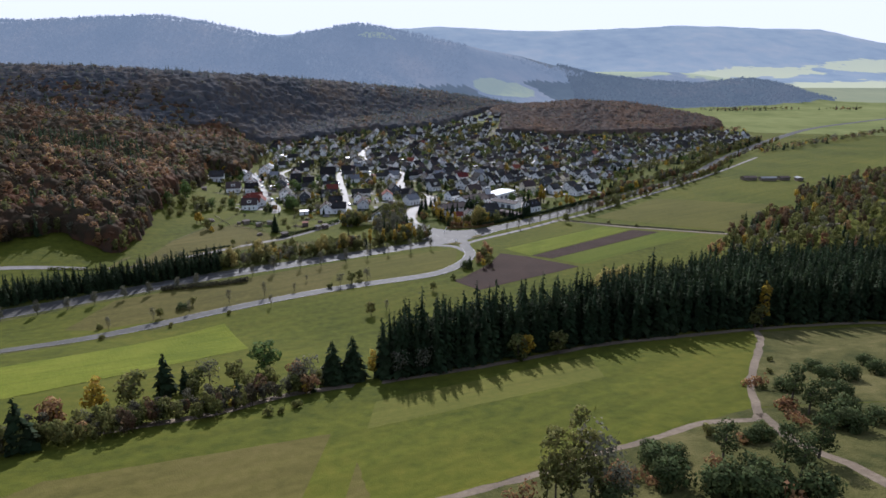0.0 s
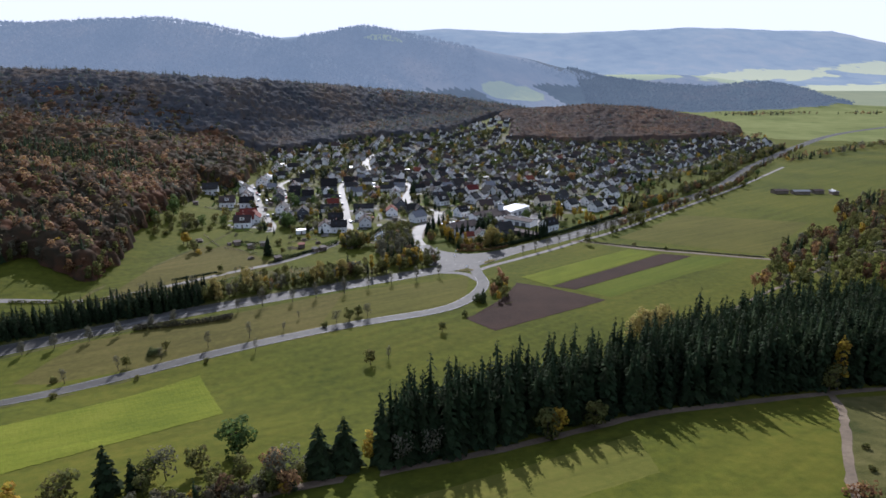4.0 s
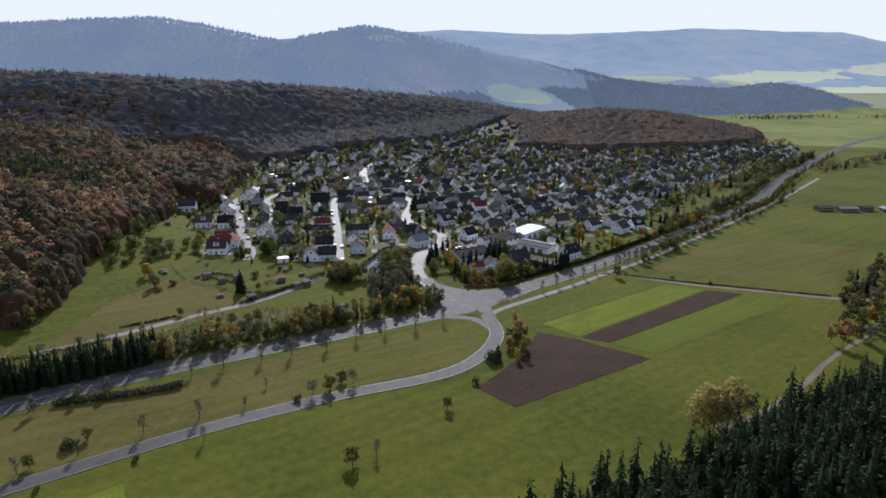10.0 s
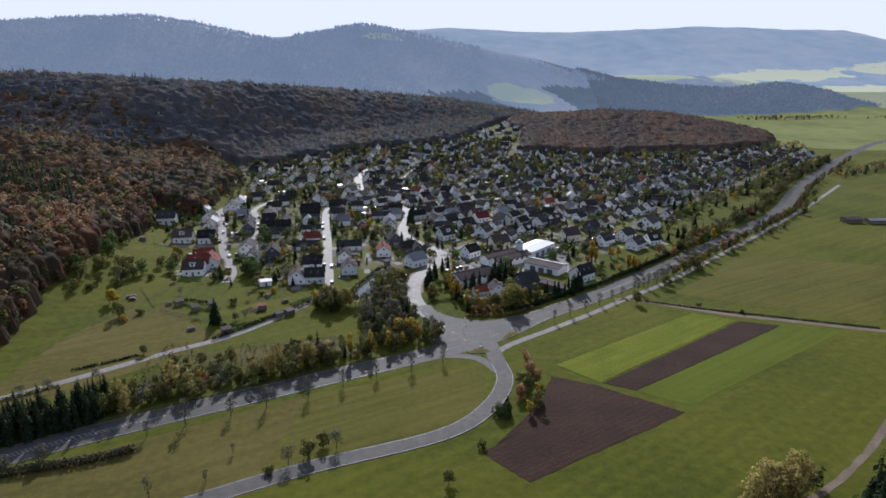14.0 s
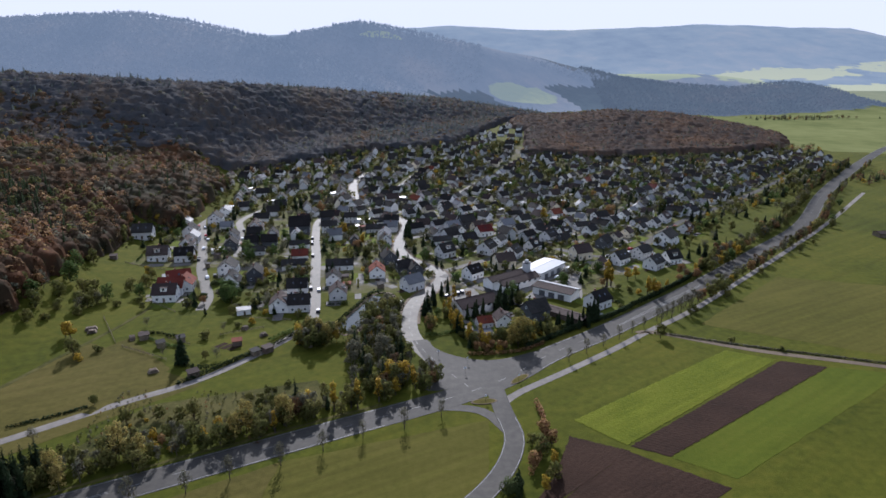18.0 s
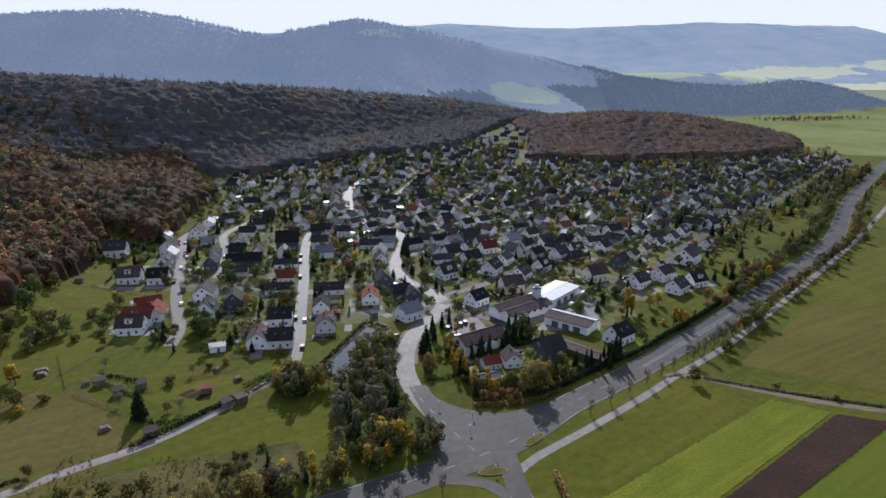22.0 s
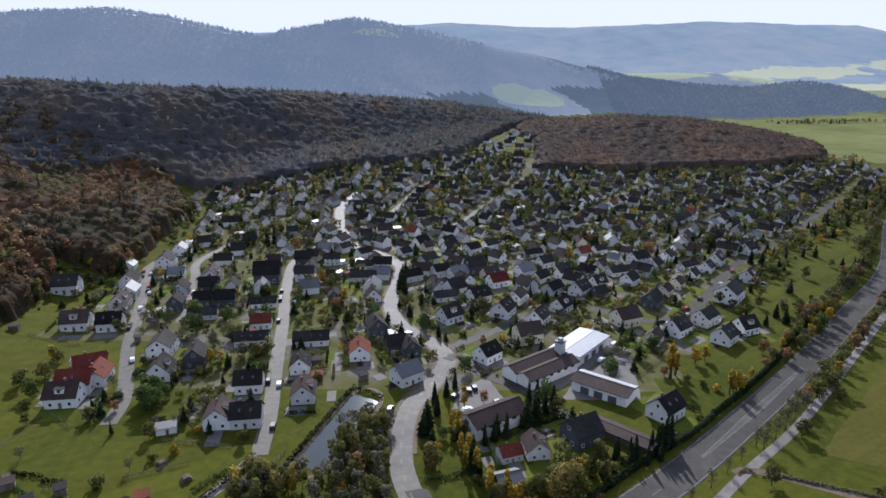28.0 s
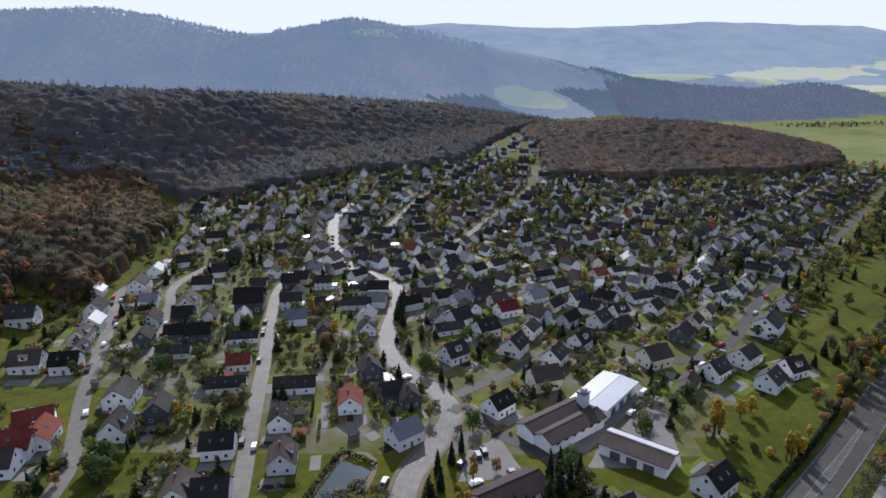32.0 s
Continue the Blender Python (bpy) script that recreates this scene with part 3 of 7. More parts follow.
# ---- trees ----
def leaf_cloud(rng, blobs, n, size, shell=False):
    """Small bent leaf clumps spread through ellipsoid blobs (x, y, z, rx, ry, rz), with soft outward normals."""
    vs, fs, ns = [], [], []
    weights = np.array([b[3] * b[4] * b[5] for b in blobs]) ** 0.7
    picks = rng.choice(len(blobs), n, p=weights / weights.sum())
    mid = np.mean([b[:3] for b in blobs], 0)
    for k in picks:
        bx, by, bz, rx, ry, rz = blobs[k]
        d = rng.normal(size=3)
        d /= np.linalg.norm(d)
        r = rng.uniform(0.45, 1.05) ** 0.6
        if shell:
            d[2] = abs(d[2]) * 1.2 - 0.25
            d /= np.linalg.norm(d)
            r = rng.uniform(0.86, 1.03)
        c = np.array([bx + d[0] * rx * r, by + d[1] * ry * r, bz + d[2] * rz * r])
        nrm = d + rng.normal(size=3) * (0.3 if shell else 0.6) + np.array([0, 0, 0.35])
        nrm /= np.linalg.norm(nrm)
        t = np.cross(nrm, rng.normal(size=3))
        t /= np.linalg.norm(t)
        b = np.cross(nrm, t)
        s = size * rng.uniform(0.6, 1.35)
        i = len(vs)
        vs += [c + t * s, c + b * s * 0.7 + nrm * s * 0.22, c - t * s, c - b * s * 0.7 + nrm * s * 0.22]
        fs += [(i, i + 1, i + 3), (i + 1, i + 2, i + 3)]
        out = c - mid
        soft = d * 0.8 + out / (np.linalg.norm(out) + 0.01) * 0.5 + nrm * 0.45
        ns += [soft / np.linalg.norm(soft)] * 4
    return np.array(vs), fs, np.array(ns)


def tube(vs, fs, a, b, ra, rb, n=5):
    a, b = Vector(a), Vector(b)
    d = (b - a).normalized()
    u = d.orthogonal().normalized()
    v = d.cross(u)
    i = len(vs)
    for p, r in ((a, ra), (b, rb)):
        for k in range(n):
            an = 2 * math.pi * k / n
            q = p + u * math.cos(an) * r + v * math.sin(an) * r
            vs.append((q.x, q.y, q.z))
    for k in range(n):
        fs.append((i + k, i + (k + 1) % n, i + n + (k + 1) % n, i + n + k))


def trunk_mesh(name, rng, h, r, limbs, spread, twigs=0):
    vs, fs = [], []
    p = Vector((0, 0, -0.3))
    tips = []
    for k in range(4):
        q = Vector((rng.uniform(-0.03, 0.03) * h, rng.uniform(-0.03, 0.03) * h, h * (k + 1) / 4))
        tube(vs, fs, p, q, r * (1 - k * 0.22), r * (1 - (k + 1) * 0.22))
        p = q
    for k in range(limbs):
        an, z = rng.uniform(0, 6.28), h * rng.uniform(0.35, 0.95)
        base = Vector((0, 0, z))
        tip = base + Vector((math.cos(an) * spread, math.sin(an) * spread, h * rng.uniform(0.15, 0.35))) * rng.uniform(0.6, 1.0)
        tube(vs, fs, base, tip, r * 0.35, r * 0.1, 4)
        tips.append((base, tip))
        for j in range(twigs):
            s = base.lerp(tip, rng.uniform(0.3, 1.0))
            e = s + Vector((rng.normal() * 0.3, rng.normal() * 0.3, rng.uniform(0.2, 0.6))) * spread * 0.7
            tube(vs, fs, s, e, r * 0.11, r * 0.03, 3)
    return mesh_from(name, vs, fs, [M["bark"]])


def cone_cloud(rng, h, r, n, size, base=0.06):
    """A conifer crown: drooping boughs laid over one another in whorls round a dark core."""
    vs, fs, ns = [], [], []
    lean = rng.uniform(0.82, 1.18, 7)
    for k in range(n):
        f = 1 - math.sqrt(1 - (k + rng.uniform(0, 1)) / n) if k % 5 else (k + rng.uniform(0, 1)) / n
        f = min(f, 0.97)
        z = h * (base + (1 - base) * f)
        an = k * 2.39996 + rng.uniform(-0.5, 0.5)
        rr = (r * (1 - f) ** 0.7 * lean[int(an * 1.114) % 7] + 0.10) * rng.uniform(0.6, 1.15)
        c, s = math.cos(an), math.sin(an)
        w = (0.22 + 0.24 * rr) * size * rng.uniform(0.7, 1.35)
        drop = (0.25 + 0.30 * rr) * rng.uniform(0.2, 1.6)
        side = np.array([-s, c, 0.0])
        tip, root = np.array([c * rr, s * rr, z - drop * 0.6]), np.array([c * rr * 0.3, s * rr * 0.3, z + drop * 0.5])
        mid = root * 0.42 + tip * 0.58 + np.array([0, 0, drop * 0.15])
        i = len(vs)
        vs += [root, mid + side * w, tip, mid - side * w]
        fs += [(i, i + 2, i + 1), (i, i + 3, i + 2)]
        up = np.array([c, s, 0.85]) + rng.normal(size=3) * 0.3
        ns += [up / np.linalg.norm(up)] * 4
    i = len(vs)
    for k in range(5):
        an = 1.2566 * k
        vs.append(np.array([math.cos(an) * r * 0.5, math.sin(an) * r * 0.5, h * base]))
        ns.append(np.array([math.cos(an), math.sin(an), 0.4]) / 1.077)
    vs.append(np.array([0, 0, h * 0.97]))
    ns.append(np.array([0, 0, 1.0]))
    fs += [(i + k, i + (k + 1) % 5, i + 5) for k in range(5)]
    return np.array(vs), fs, np.array(ns)


def blob_set(rng, h, r, n, low=0.35):
    out = [(0, 0, h * 0.58, r * 0.66, r * 0.66, h * 0.36)]
    for k in range(n):
        an, f = 6.283 * k / n + rng.uniform(-0.4, 0.4), rng.uniform(low, 0.9)
        rad = r * 0.62 * (1 - 0.5 * max(0, f - 0.6) / 0.4) * rng.uniform(0.6, 1.15)
        s = r * rng.uniform(0.3, 0.55)
        out.append((math.cos(an) * rad, math.sin(an) * rad, h * f, s, s, s * rng.uniform(0.7, 1.1)))
    return out


PROTO = {}


def tree_kind(key, name, h, r, leaf, label, category, n_leaf, size, seed, trunk=0.28, blobs=8, low=0.2, spruce=False, twigs=0, thick=0.03):
    rng = np.random.RandomState(seed)
    root = new(name)
    part("trunk", trunk_mesh("trunk", rng, h * (0.92 if spruce else 0.72), h * thick, 0 if spruce else 7, r * 0.75, twigs), root)
    if spruce:
        vs, fs, ns = cone_cloud(rng, h, r, n_leaf * 10, 0.85)
    else:
        vs, fs, ns = leaf_cloud(rng, blob_set(rng, h, r, blobs, low), n_leaf, size)
    part("crown", mesh_from("crown", vs, fs, [M[leaf]], normals=ns), root)
    tagged(root, label, category)
    PROTO[key] = (root, h)
    return root


tree_kind("spruce", "spruce_tree", 17, 3.0, "needle", "tall dark green spruce with drooping boughs", "conifer", 26, 0, 1, spruce=True, thick=0.013)
tree_kind("spruce_b", "spruce_tree", 15, 2.6, "needle", "slender dark spruce at the wood's edge", "conifer", 24, 0, 2, spruce=True, thick=0.013)
tree_kind("spruce_s", "conifer_tree", 8, 2.2, "needle", "broad dark conifer in a garden", "conifer", 20, 0, 3, spruce=True, thick=0.016)
tree_kind("spruce_w", "spruce_tree", 14, 4.3, "needle", "broad dark spruce above the forest path", "conifer", 38, 0, 22, spruce=True, thick=0.016)
tree_kind("thuja", "cypress_tree", 7, 1.0, "needle", "narrow dark evergreen cypress column", "conifer", 26, 0, 4, spruce=True, thick=0.016)
tree_kind("green", "broadleaf_tree", 9, 3.6, "leaf_green", "round broadleaf tree still green", "tree", 620, 0.42, 5)
tree_kind("olive", "broadleaf_tree", 9, 3.4, "leaf_olive", "olive-green broadleaf tree thinning in autumn", "tree", 520, 0.42, 6)
tree_kind("olive_b", "broadleaf_tree", 7, 3.2, "leaf_olive", "low spreading tree with olive-green leaves", "tree", 420, 0.42, 7)
tree_kind("yellow", "broadleaf_tree", 9, 2.7, "leaf_yellow", "golden yellow autumn broadleaf tree", "tree", 460, 0.40, 8)
tree_kind("rust", "broadleaf_tree", 8, 3.2, "leaf_rust", "rust-brown broadleaf tree in autumn", "tree", 460, 0.40, 9)
tree_kind("poplar", "poplar_tree", 12, 1.7, "leaf_yellow", "tall narrow poplar turning yellow", "tree", 420, 0.38, 10, low=0.2)
tree_kind("bare", "young_street_tree", 7.5, 1.8, "twig", "nearly bare young tree beside a road", "tree", 210, 0.22, 11, twigs=9, thick=0.022, low=0.35)
tree_kind("bare_b", "bare_tree", 9, 3.2, "twig", "leafless grey-brown tree with fine twigs", "tree", 360, 0.28, 12, twigs=8, thick=0.016)
tree_kind("fruit", "fruit_tree", 5, 2.3, "leaf_olive", "small round fruit tree in the grass", "tree", 260, 0.36, 13)
tree_kind("shrub", "shrub", 2.6, 1.7, "leaf_olive", "loose olive-brown shrub in grass", "shrub", 170, 0.34, 14, low=0.15, blobs=5)
tree_kind("shrub_y", "shrub", 2.8, 1.7, "leaf_yellow", "yellowing shrub in a garden", "shrub", 170, 0.32, 15, low=0.15, blobs=5)
tree_kind("shrub_d", "juniper_shrub", 2.9, 2.6, "juniper", "dark evergreen juniper shrub on heath", "shrub", 1300, 0.2, 16, low=0.05, blobs=11)
tree_kind("pine", "pine_tree", 9, 2.6, "juniper", "dark pine with an open crown", "conifer", 1000, 0.24, 17, low=0.35, blobs=12)
tree_kind("birch", "birch_tree", 15, 2.3, "leaf_olive", "tall slender birch with thin olive leaves", "tree", 520, 0.36, 18, low=0.15, blobs=11, twigs=3, thick=0.012)
tree_kind("bracken", "bracken_clump", 1.6, 1.9, "leaf_rust", "brown bracken clump on rough grass", "shrub", 150, 0.26, 19, low=0.15, blobs=5)
tree_kind("willow", "willow_tree", 14, 3.4, "leaf_gold", "tall golden willow with upright boughs", "tree", 900, 0.34, 20, low=0.15, blobs=12, twigs=4, thick=0.014)
tree_kind("hornbeam", "hornbeam_tree", 7, 2.0, "twig", "small conical tree with dry tan leaves", "tree", 620, 0.22, 21, low=0.2, blobs=8, twigs=4, thick=0.018)
USED = set()


def plant(key, x, y, s=1.0, turn=None, group=""):
    root, h = PROTO[key]
    m = pose(x, y, gz(x, y), 0, 0, random.uniform(0, 360) if turn is None else turn) @ Matrix.Diagonal((s, s, s * random.uniform(0.9, 1.1), 1))
    if key not in USED:
        USED.add(key)
        root.matrix_basis = m
        ob = root
    else:
        ob = copy_thing(root, pose(0, 0, 0))
        ob.matrix_basis = m
    if group:
        tagged(ob, group=group)
    return ob


def scatter(name, kinds, spots, mats, label, category):
    """Many trees in one mesh: kinds are (verts, faces, material index), spots rows of x, y, z, scale, height factor, turn, kind."""
    V, F, MI, N, base = [], [], [], [], 0
    for x, y, z, s, hf, an, k in spots:
        vs, fs, mi, ns = kinds[int(k)]
        c, sn = math.cos(an) * s, math.sin(an) * s
        q = np.stack([vs[:, 0] * c - vs[:, 1] * sn + x, vs[:, 0] * sn + vs[:, 1] * c + y, vs[:, 2] * s * hf + z], 1)
        V.append(q)
        c, sn = math.cos(an), math.sin(an)
        N.append(np.stack([ns[:, 0] * c - ns[:, 1] * sn, ns[:, 0] * sn + ns[:, 1] * c, ns[:, 2]], 1))
        F.append(fs + base)
        MI.append(np.full(len(fs), mi, np.int32))
        base += len(vs)
    V, F, MI = np.concatenate(V), np.concatenate(F), np.concatenate(MI)
    me = bpy.data.meshes.new(name)
    me.vertices.add(len(V))
    me.vertices.foreach_set("co", V.astype(np.float32).ravel())
    me.loops.add(len(F) * 3)
    me.loops.foreach_set("vertex_index", F.astype(np.int32).ravel())
    me.polygons.add(len(F))
    me.polygons.foreach_set("loop_start", np.arange(0, len(F) * 3, 3, dtype=np.int32))
    for m in mats:
        me.materials.append(M[m])
    me.polygons.foreach_set("material_index", MI)
    me.update(calc_edges=True)
    me.polygons.foreach_set("use_smooth", np.ones(len(F), dtype=bool))
    me.normals_split_custom_set_from_vertices(np.concatenate(N).tolist())
    ob = new(name, me)
    return tagged(ob, label, category, kind="stuff")


def crown_tpl(seed, h, r, n, size, mi, spruce=False, shell=False):
    rng = np.random.RandomState(seed)
    if spruce:
        vs, fs, ns = cone_cloud(rng, h, r, n * 5, size)
    else:
        vs, fs, ns = leaf_cloud(rng, blob_set(rng, h, r, 5, 0.3), n, size, shell)
    tv, tf = [], []
    tube(tv, tf, (0, 0, -0.5), (0, 0, h * 0.55), h * 0.016, h * 0.009, 3)
    tri = []
    for a, b, c, d in tf:
        tri += [(a, b, c), (a, c, d)]
    fs = np.concatenate([np.array(fs), np.array(tri) + len(vs)])
    tn = np.array(tv) * np.array([1, 1, 0.0])
    tn /= np.linalg.norm(tn, axis=1)[:, None]
    return np.concatenate([vs, np.array(tv)]), fs, mi, np.concatenate([ns, tn])


WOODS = ["leaf_autumn", "leaf_olive", "leaf_rust", "needle", "leaf_yellow", "twig"]
FINE = [crown_tpl(31, 15, 4.0, 90, 0.85, 0, shell=True), crown_tpl(32, 14, 3.8, 90, 0.85, 0, shell=True), crown_tpl(33, 13, 3.8, 90, 0.85, 1, shell=True), crown_tpl(34, 14, 3.6, 90, 0.85, 2, shell=True), crown_tpl(35, 17, 3.2, 11, 1.0, 3, True), crown_tpl(36, 11, 3.2, 90, 0.85, 4, shell=True), crown_tpl(37, 13, 3.4, 90, 0.85, 5, shell=True)]
MID = [crown_tpl(41, 12, 6.0, 66, 1.0, 0, shell=True), crown_tpl(42, 11, 5.8, 66, 1.0, 0, shell=True), crown_tpl(43, 10.5, 5.6, 66, 1.0, 1, shell=True), crown_tpl(44, 11, 5.6, 66, 1.0, 2, shell=True), crown_tpl(45, 15, 4.0, 11, 1.0, 3, True), crown_tpl(46, 10, 5.0, 66, 1.0, 4, shell=True), crown_tpl(47, 11, 5.2, 66, 1.0, 5, shell=True)]


def even(kinds, share):
    """Turns the leaf normals of a crown upward, so that a far canopy shades softly."""
    out = []
    for vs, fs, mi, ns in kinds:
        ns = ns * (1 - share) + np.array([0, 0, 1.0]) * share
        out.append((vs, fs, mi, ns / np.linalg.norm(ns, axis=1)[:, None]))
    return out


MID, FINE = even(MID, 0.7), even(FINE, 0.45)


def canopy_tpl(spots, gap, high):
    """The closed roof of leaves under the single crowns: domes of neighbouring trees grown together."""
    P, step = np.array(spots), gap * 0.27
    x0, y0 = P[:, 0].min() - 12, P[:, 1].min() - 12
    nx, ny = int((P[:, 0].max() + 12 - x0) / step) + 2, int((P[:, 1].max() + 12 - y0) / step) + 2
    xs, ys = x0 + np.arange(nx) * step, y0 + np.arange(ny) * step
    top = np.full((ny, nx), -1e6)
    for x, y, z, s, hf, an, k in spots:
        r = 1.1 * gap
        i0, i1, j0, j1 = int((x - r - x0) / step), int((x + r - x0) / step) + 2, int((y - r - y0) / step), int((y + r - y0) / step) + 2
        dx, dy = np.meshgrid(xs[i0:i1] - x, ys[j0:j1] - y)
        d = (dx * dx + dy * dy) / (r * r)
        dome = np.where(d < 1, z + high * s * hf * (0.62 + 0.38 * np.sqrt(np.maximum(1 - d, 0))), -1e6)
        top[j0:j1, i0:i1] = np.maximum(top[j0:j1, i0:i1], dome)
    gxs, gys = np.meshgrid(xs, ys)
    on = top > -1e5
    low = ground_z(gxs, gys) + 0.4
    zz = np.where(on, top, low)
    near = on[:-1, :-1] | on[1:, :-1] | on[:-1, 1:] | on[1:, 1:]
    q = (np.arange(ny - 1)[:, None] * nx + np.arange(nx - 1)[None, :])[near]
    fs = np.concatenate([np.stack([q, q + 1, q + nx + 1], 1), np.stack([q, q + nx + 1, q + nx], 1)])
    gyz, gxz = np.gradient(zz, step)
    ns = np.stack([-gxz, -gyz, np.ones_like(zz)], -1).reshape(-1, 3)
    vs = np.stack([gxs, gys, zz], -1).reshape(-1, 3)
    used, fs = np.unique(fs, return_inverse=True)
    return vs[used], fs.reshape(-1, 3), 0, (ns / np.linalg.norm(ns, axis=1)[:, None])[used]


def wood(name, inside, box, gap, kinds, odds, label, seed, size=(0.8, 1.2), canopy=0.0):
    """Fill the part of a box for which inside(x, y) holds with trees on a jittered grid."""
    rng = np.random.RandomState(seed)
    x0, y0, x1, y1 = box
    xs, ys = np.meshgrid(np.arange(x0, x1, gap), np.arange(y0, y1, gap))
    xs, ys = xs.ravel() + rng.uniform(-0.45, 0.45, xs.size) * gap, ys.ravel() + rng.uniform(-0.45, 0.45, xs.size) * gap
    keep = inside(xs, ys)
    xs, ys = xs[keep], ys[keep]
    zs = ground_z(xs, ys)
    grove = np.array([noise.noise((a * 0.02, b * 0.02, seed)) for a, b in zip(xs, ys)])
    spots = []
    for x, y, z, g in zip(xs, ys, zs, grove):
        p = np.array(odds, float)
        if g > 0.25:
            p[4] *= 6
        elif g < -0.25:
            p[0] *= 0.3
            p[2] *= 3
        k = rng.choice(len(kinds), p=p / p.sum())
        spots.append((x, y, z - 0.3, rng.uniform(*size), rng.uniform(0.85, 1.2), rng.uniform(0, 6.28), k))
    if canopy:
        kinds = kinds + [canopy_tpl(spots, gap, canopy)]
        spots.append((0, 0, 0, 1, 1, 0, len(kinds) - 1))
    return scatter(name, kinds, spots, WOODS, label, "woodland")


wood("autumn_woodland", lambda x, y: west_wood(x, y) & (y < 590), (-420, 230, -160, 600), 5.2, FINE, [2.0, 2.0, 2.6, 3.2, 0.7, 0.3, 0.5], "brown and rust autumn beech wood on the western slope", 3, canopy=9.6)
wood("autumn_woodland", lambda x, y: west_wood(x, y) & (y >= 585), (-560, 580, -180, 812), 6.4, FINE, [2.6, 2.6, 2.2, 1.8, 0.5, 0.25, 0.5], "brown autumn wood on the ridge behind the gardens", 4, (0.7, 1.0), canopy=9.6)

wood("spruce_stand", lambda x, y: np.abs(y - 572 - 8 * np.sin(x * 0.03)) < 17 * (1 - smooth01(-285, -248, x)), (-380, 545, -246, 605), 4.2, FINE, [0, 0, 0, 0, 1, 0, 0], "dark spruces standing among the autumn wood", 14, (0.85, 1.1))


KEEP = WOODS
# leaf_hill and needle_hill carry the haze of the hill in their colour
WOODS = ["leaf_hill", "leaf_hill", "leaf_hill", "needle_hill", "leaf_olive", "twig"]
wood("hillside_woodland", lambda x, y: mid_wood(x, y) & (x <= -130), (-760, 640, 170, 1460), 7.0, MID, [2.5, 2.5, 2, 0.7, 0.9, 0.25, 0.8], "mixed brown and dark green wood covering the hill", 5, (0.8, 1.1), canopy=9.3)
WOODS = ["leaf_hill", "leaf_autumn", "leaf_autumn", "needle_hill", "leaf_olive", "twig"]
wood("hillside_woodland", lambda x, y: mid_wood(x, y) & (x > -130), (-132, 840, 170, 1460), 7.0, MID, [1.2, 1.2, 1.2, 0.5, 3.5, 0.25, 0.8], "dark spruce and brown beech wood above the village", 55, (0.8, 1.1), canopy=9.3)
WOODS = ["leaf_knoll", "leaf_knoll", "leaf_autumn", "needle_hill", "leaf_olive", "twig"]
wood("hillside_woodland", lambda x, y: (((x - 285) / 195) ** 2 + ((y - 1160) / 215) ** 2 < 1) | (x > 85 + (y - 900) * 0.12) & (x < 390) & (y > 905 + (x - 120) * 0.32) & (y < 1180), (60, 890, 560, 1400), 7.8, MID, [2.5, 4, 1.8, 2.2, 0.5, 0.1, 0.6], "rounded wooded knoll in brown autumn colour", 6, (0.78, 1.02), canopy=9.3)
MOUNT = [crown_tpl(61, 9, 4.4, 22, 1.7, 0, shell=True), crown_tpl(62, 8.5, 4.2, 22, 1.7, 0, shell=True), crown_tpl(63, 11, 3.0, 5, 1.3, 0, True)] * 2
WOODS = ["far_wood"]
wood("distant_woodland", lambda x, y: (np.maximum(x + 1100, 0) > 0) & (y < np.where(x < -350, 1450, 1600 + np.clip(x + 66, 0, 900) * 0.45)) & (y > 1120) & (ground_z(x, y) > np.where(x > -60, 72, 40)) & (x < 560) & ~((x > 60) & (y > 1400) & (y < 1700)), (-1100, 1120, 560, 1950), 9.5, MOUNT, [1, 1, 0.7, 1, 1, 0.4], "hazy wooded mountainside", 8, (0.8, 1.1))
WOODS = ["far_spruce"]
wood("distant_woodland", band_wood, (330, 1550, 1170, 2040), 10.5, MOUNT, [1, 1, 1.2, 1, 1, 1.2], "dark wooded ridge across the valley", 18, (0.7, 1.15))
WOODS = KEEP
BUSHY = [crown_tpl(131, 15, 4.0, 230, 0.72, 0), crown_tpl(132, 14, 3.8, 220, 0.72, 0), crown_tpl(133, 13, 3.8, 220, 0.70, 1), crown_tpl(134, 14, 3.6, 210, 0.70, 2), crown_tpl(135, 17, 3.0, 18, 1.0, 3, True), crown_tpl(136, 11, 3.2, 200, 0.62, 4), crown_tpl(137, 13, 3.4, 260, 0.5, 5)]
wood("woodland_edge", lambda x, y: (west_wood(x - 5, y) | west_wood(x - 4, y + 5) | west_wood(x - 2, y - 5)) & ~west_wood(x + 2, y), (-420, 230, -150, 812), 3.4, BUSHY, [1.5, 1.2, 2.6, 1.4, 0.2, 0.3, 1.6], "olive and rust trees along the edge of the autumn wood", 19, (0.42, 0.82))
wood("hedgerow_thicket", lambda x, y: ((x - 133) * 0.738 - (y - 327) * 0.676 > 3 + 6 * np.sin(y * 0.06)) & (y > 292) & (x < 420) & ~((x > 100) & (y < 330 + 0 * x) & (x < 250) & (y < 318)), (115, 290, 430, 560), 7.0, BUSHY, [1.4, 1.2, 3.4, 0.5, 0.4, 0.4, 2.2], "brown and olive thicket on the eastern slope", 9, (0.46, 0.85))


def plantation(x, y):
    """The dark spruce block between the stony path and the stream path."""
    front = np.interp(x, [-20, -10, 12, 53, 80, 107, 138, 200, 260], [169, 171, 182, 201, 207, 212, 215, 215, 212])
    back = np.interp(x, [-20, 5, 27, 51, 79, 104, 130, 170, 260], [178, 197, 211, 224, 245, 264, 276, 290, 300])
    return (x > -19) & (x < 255) & (y > front) & (y < back)


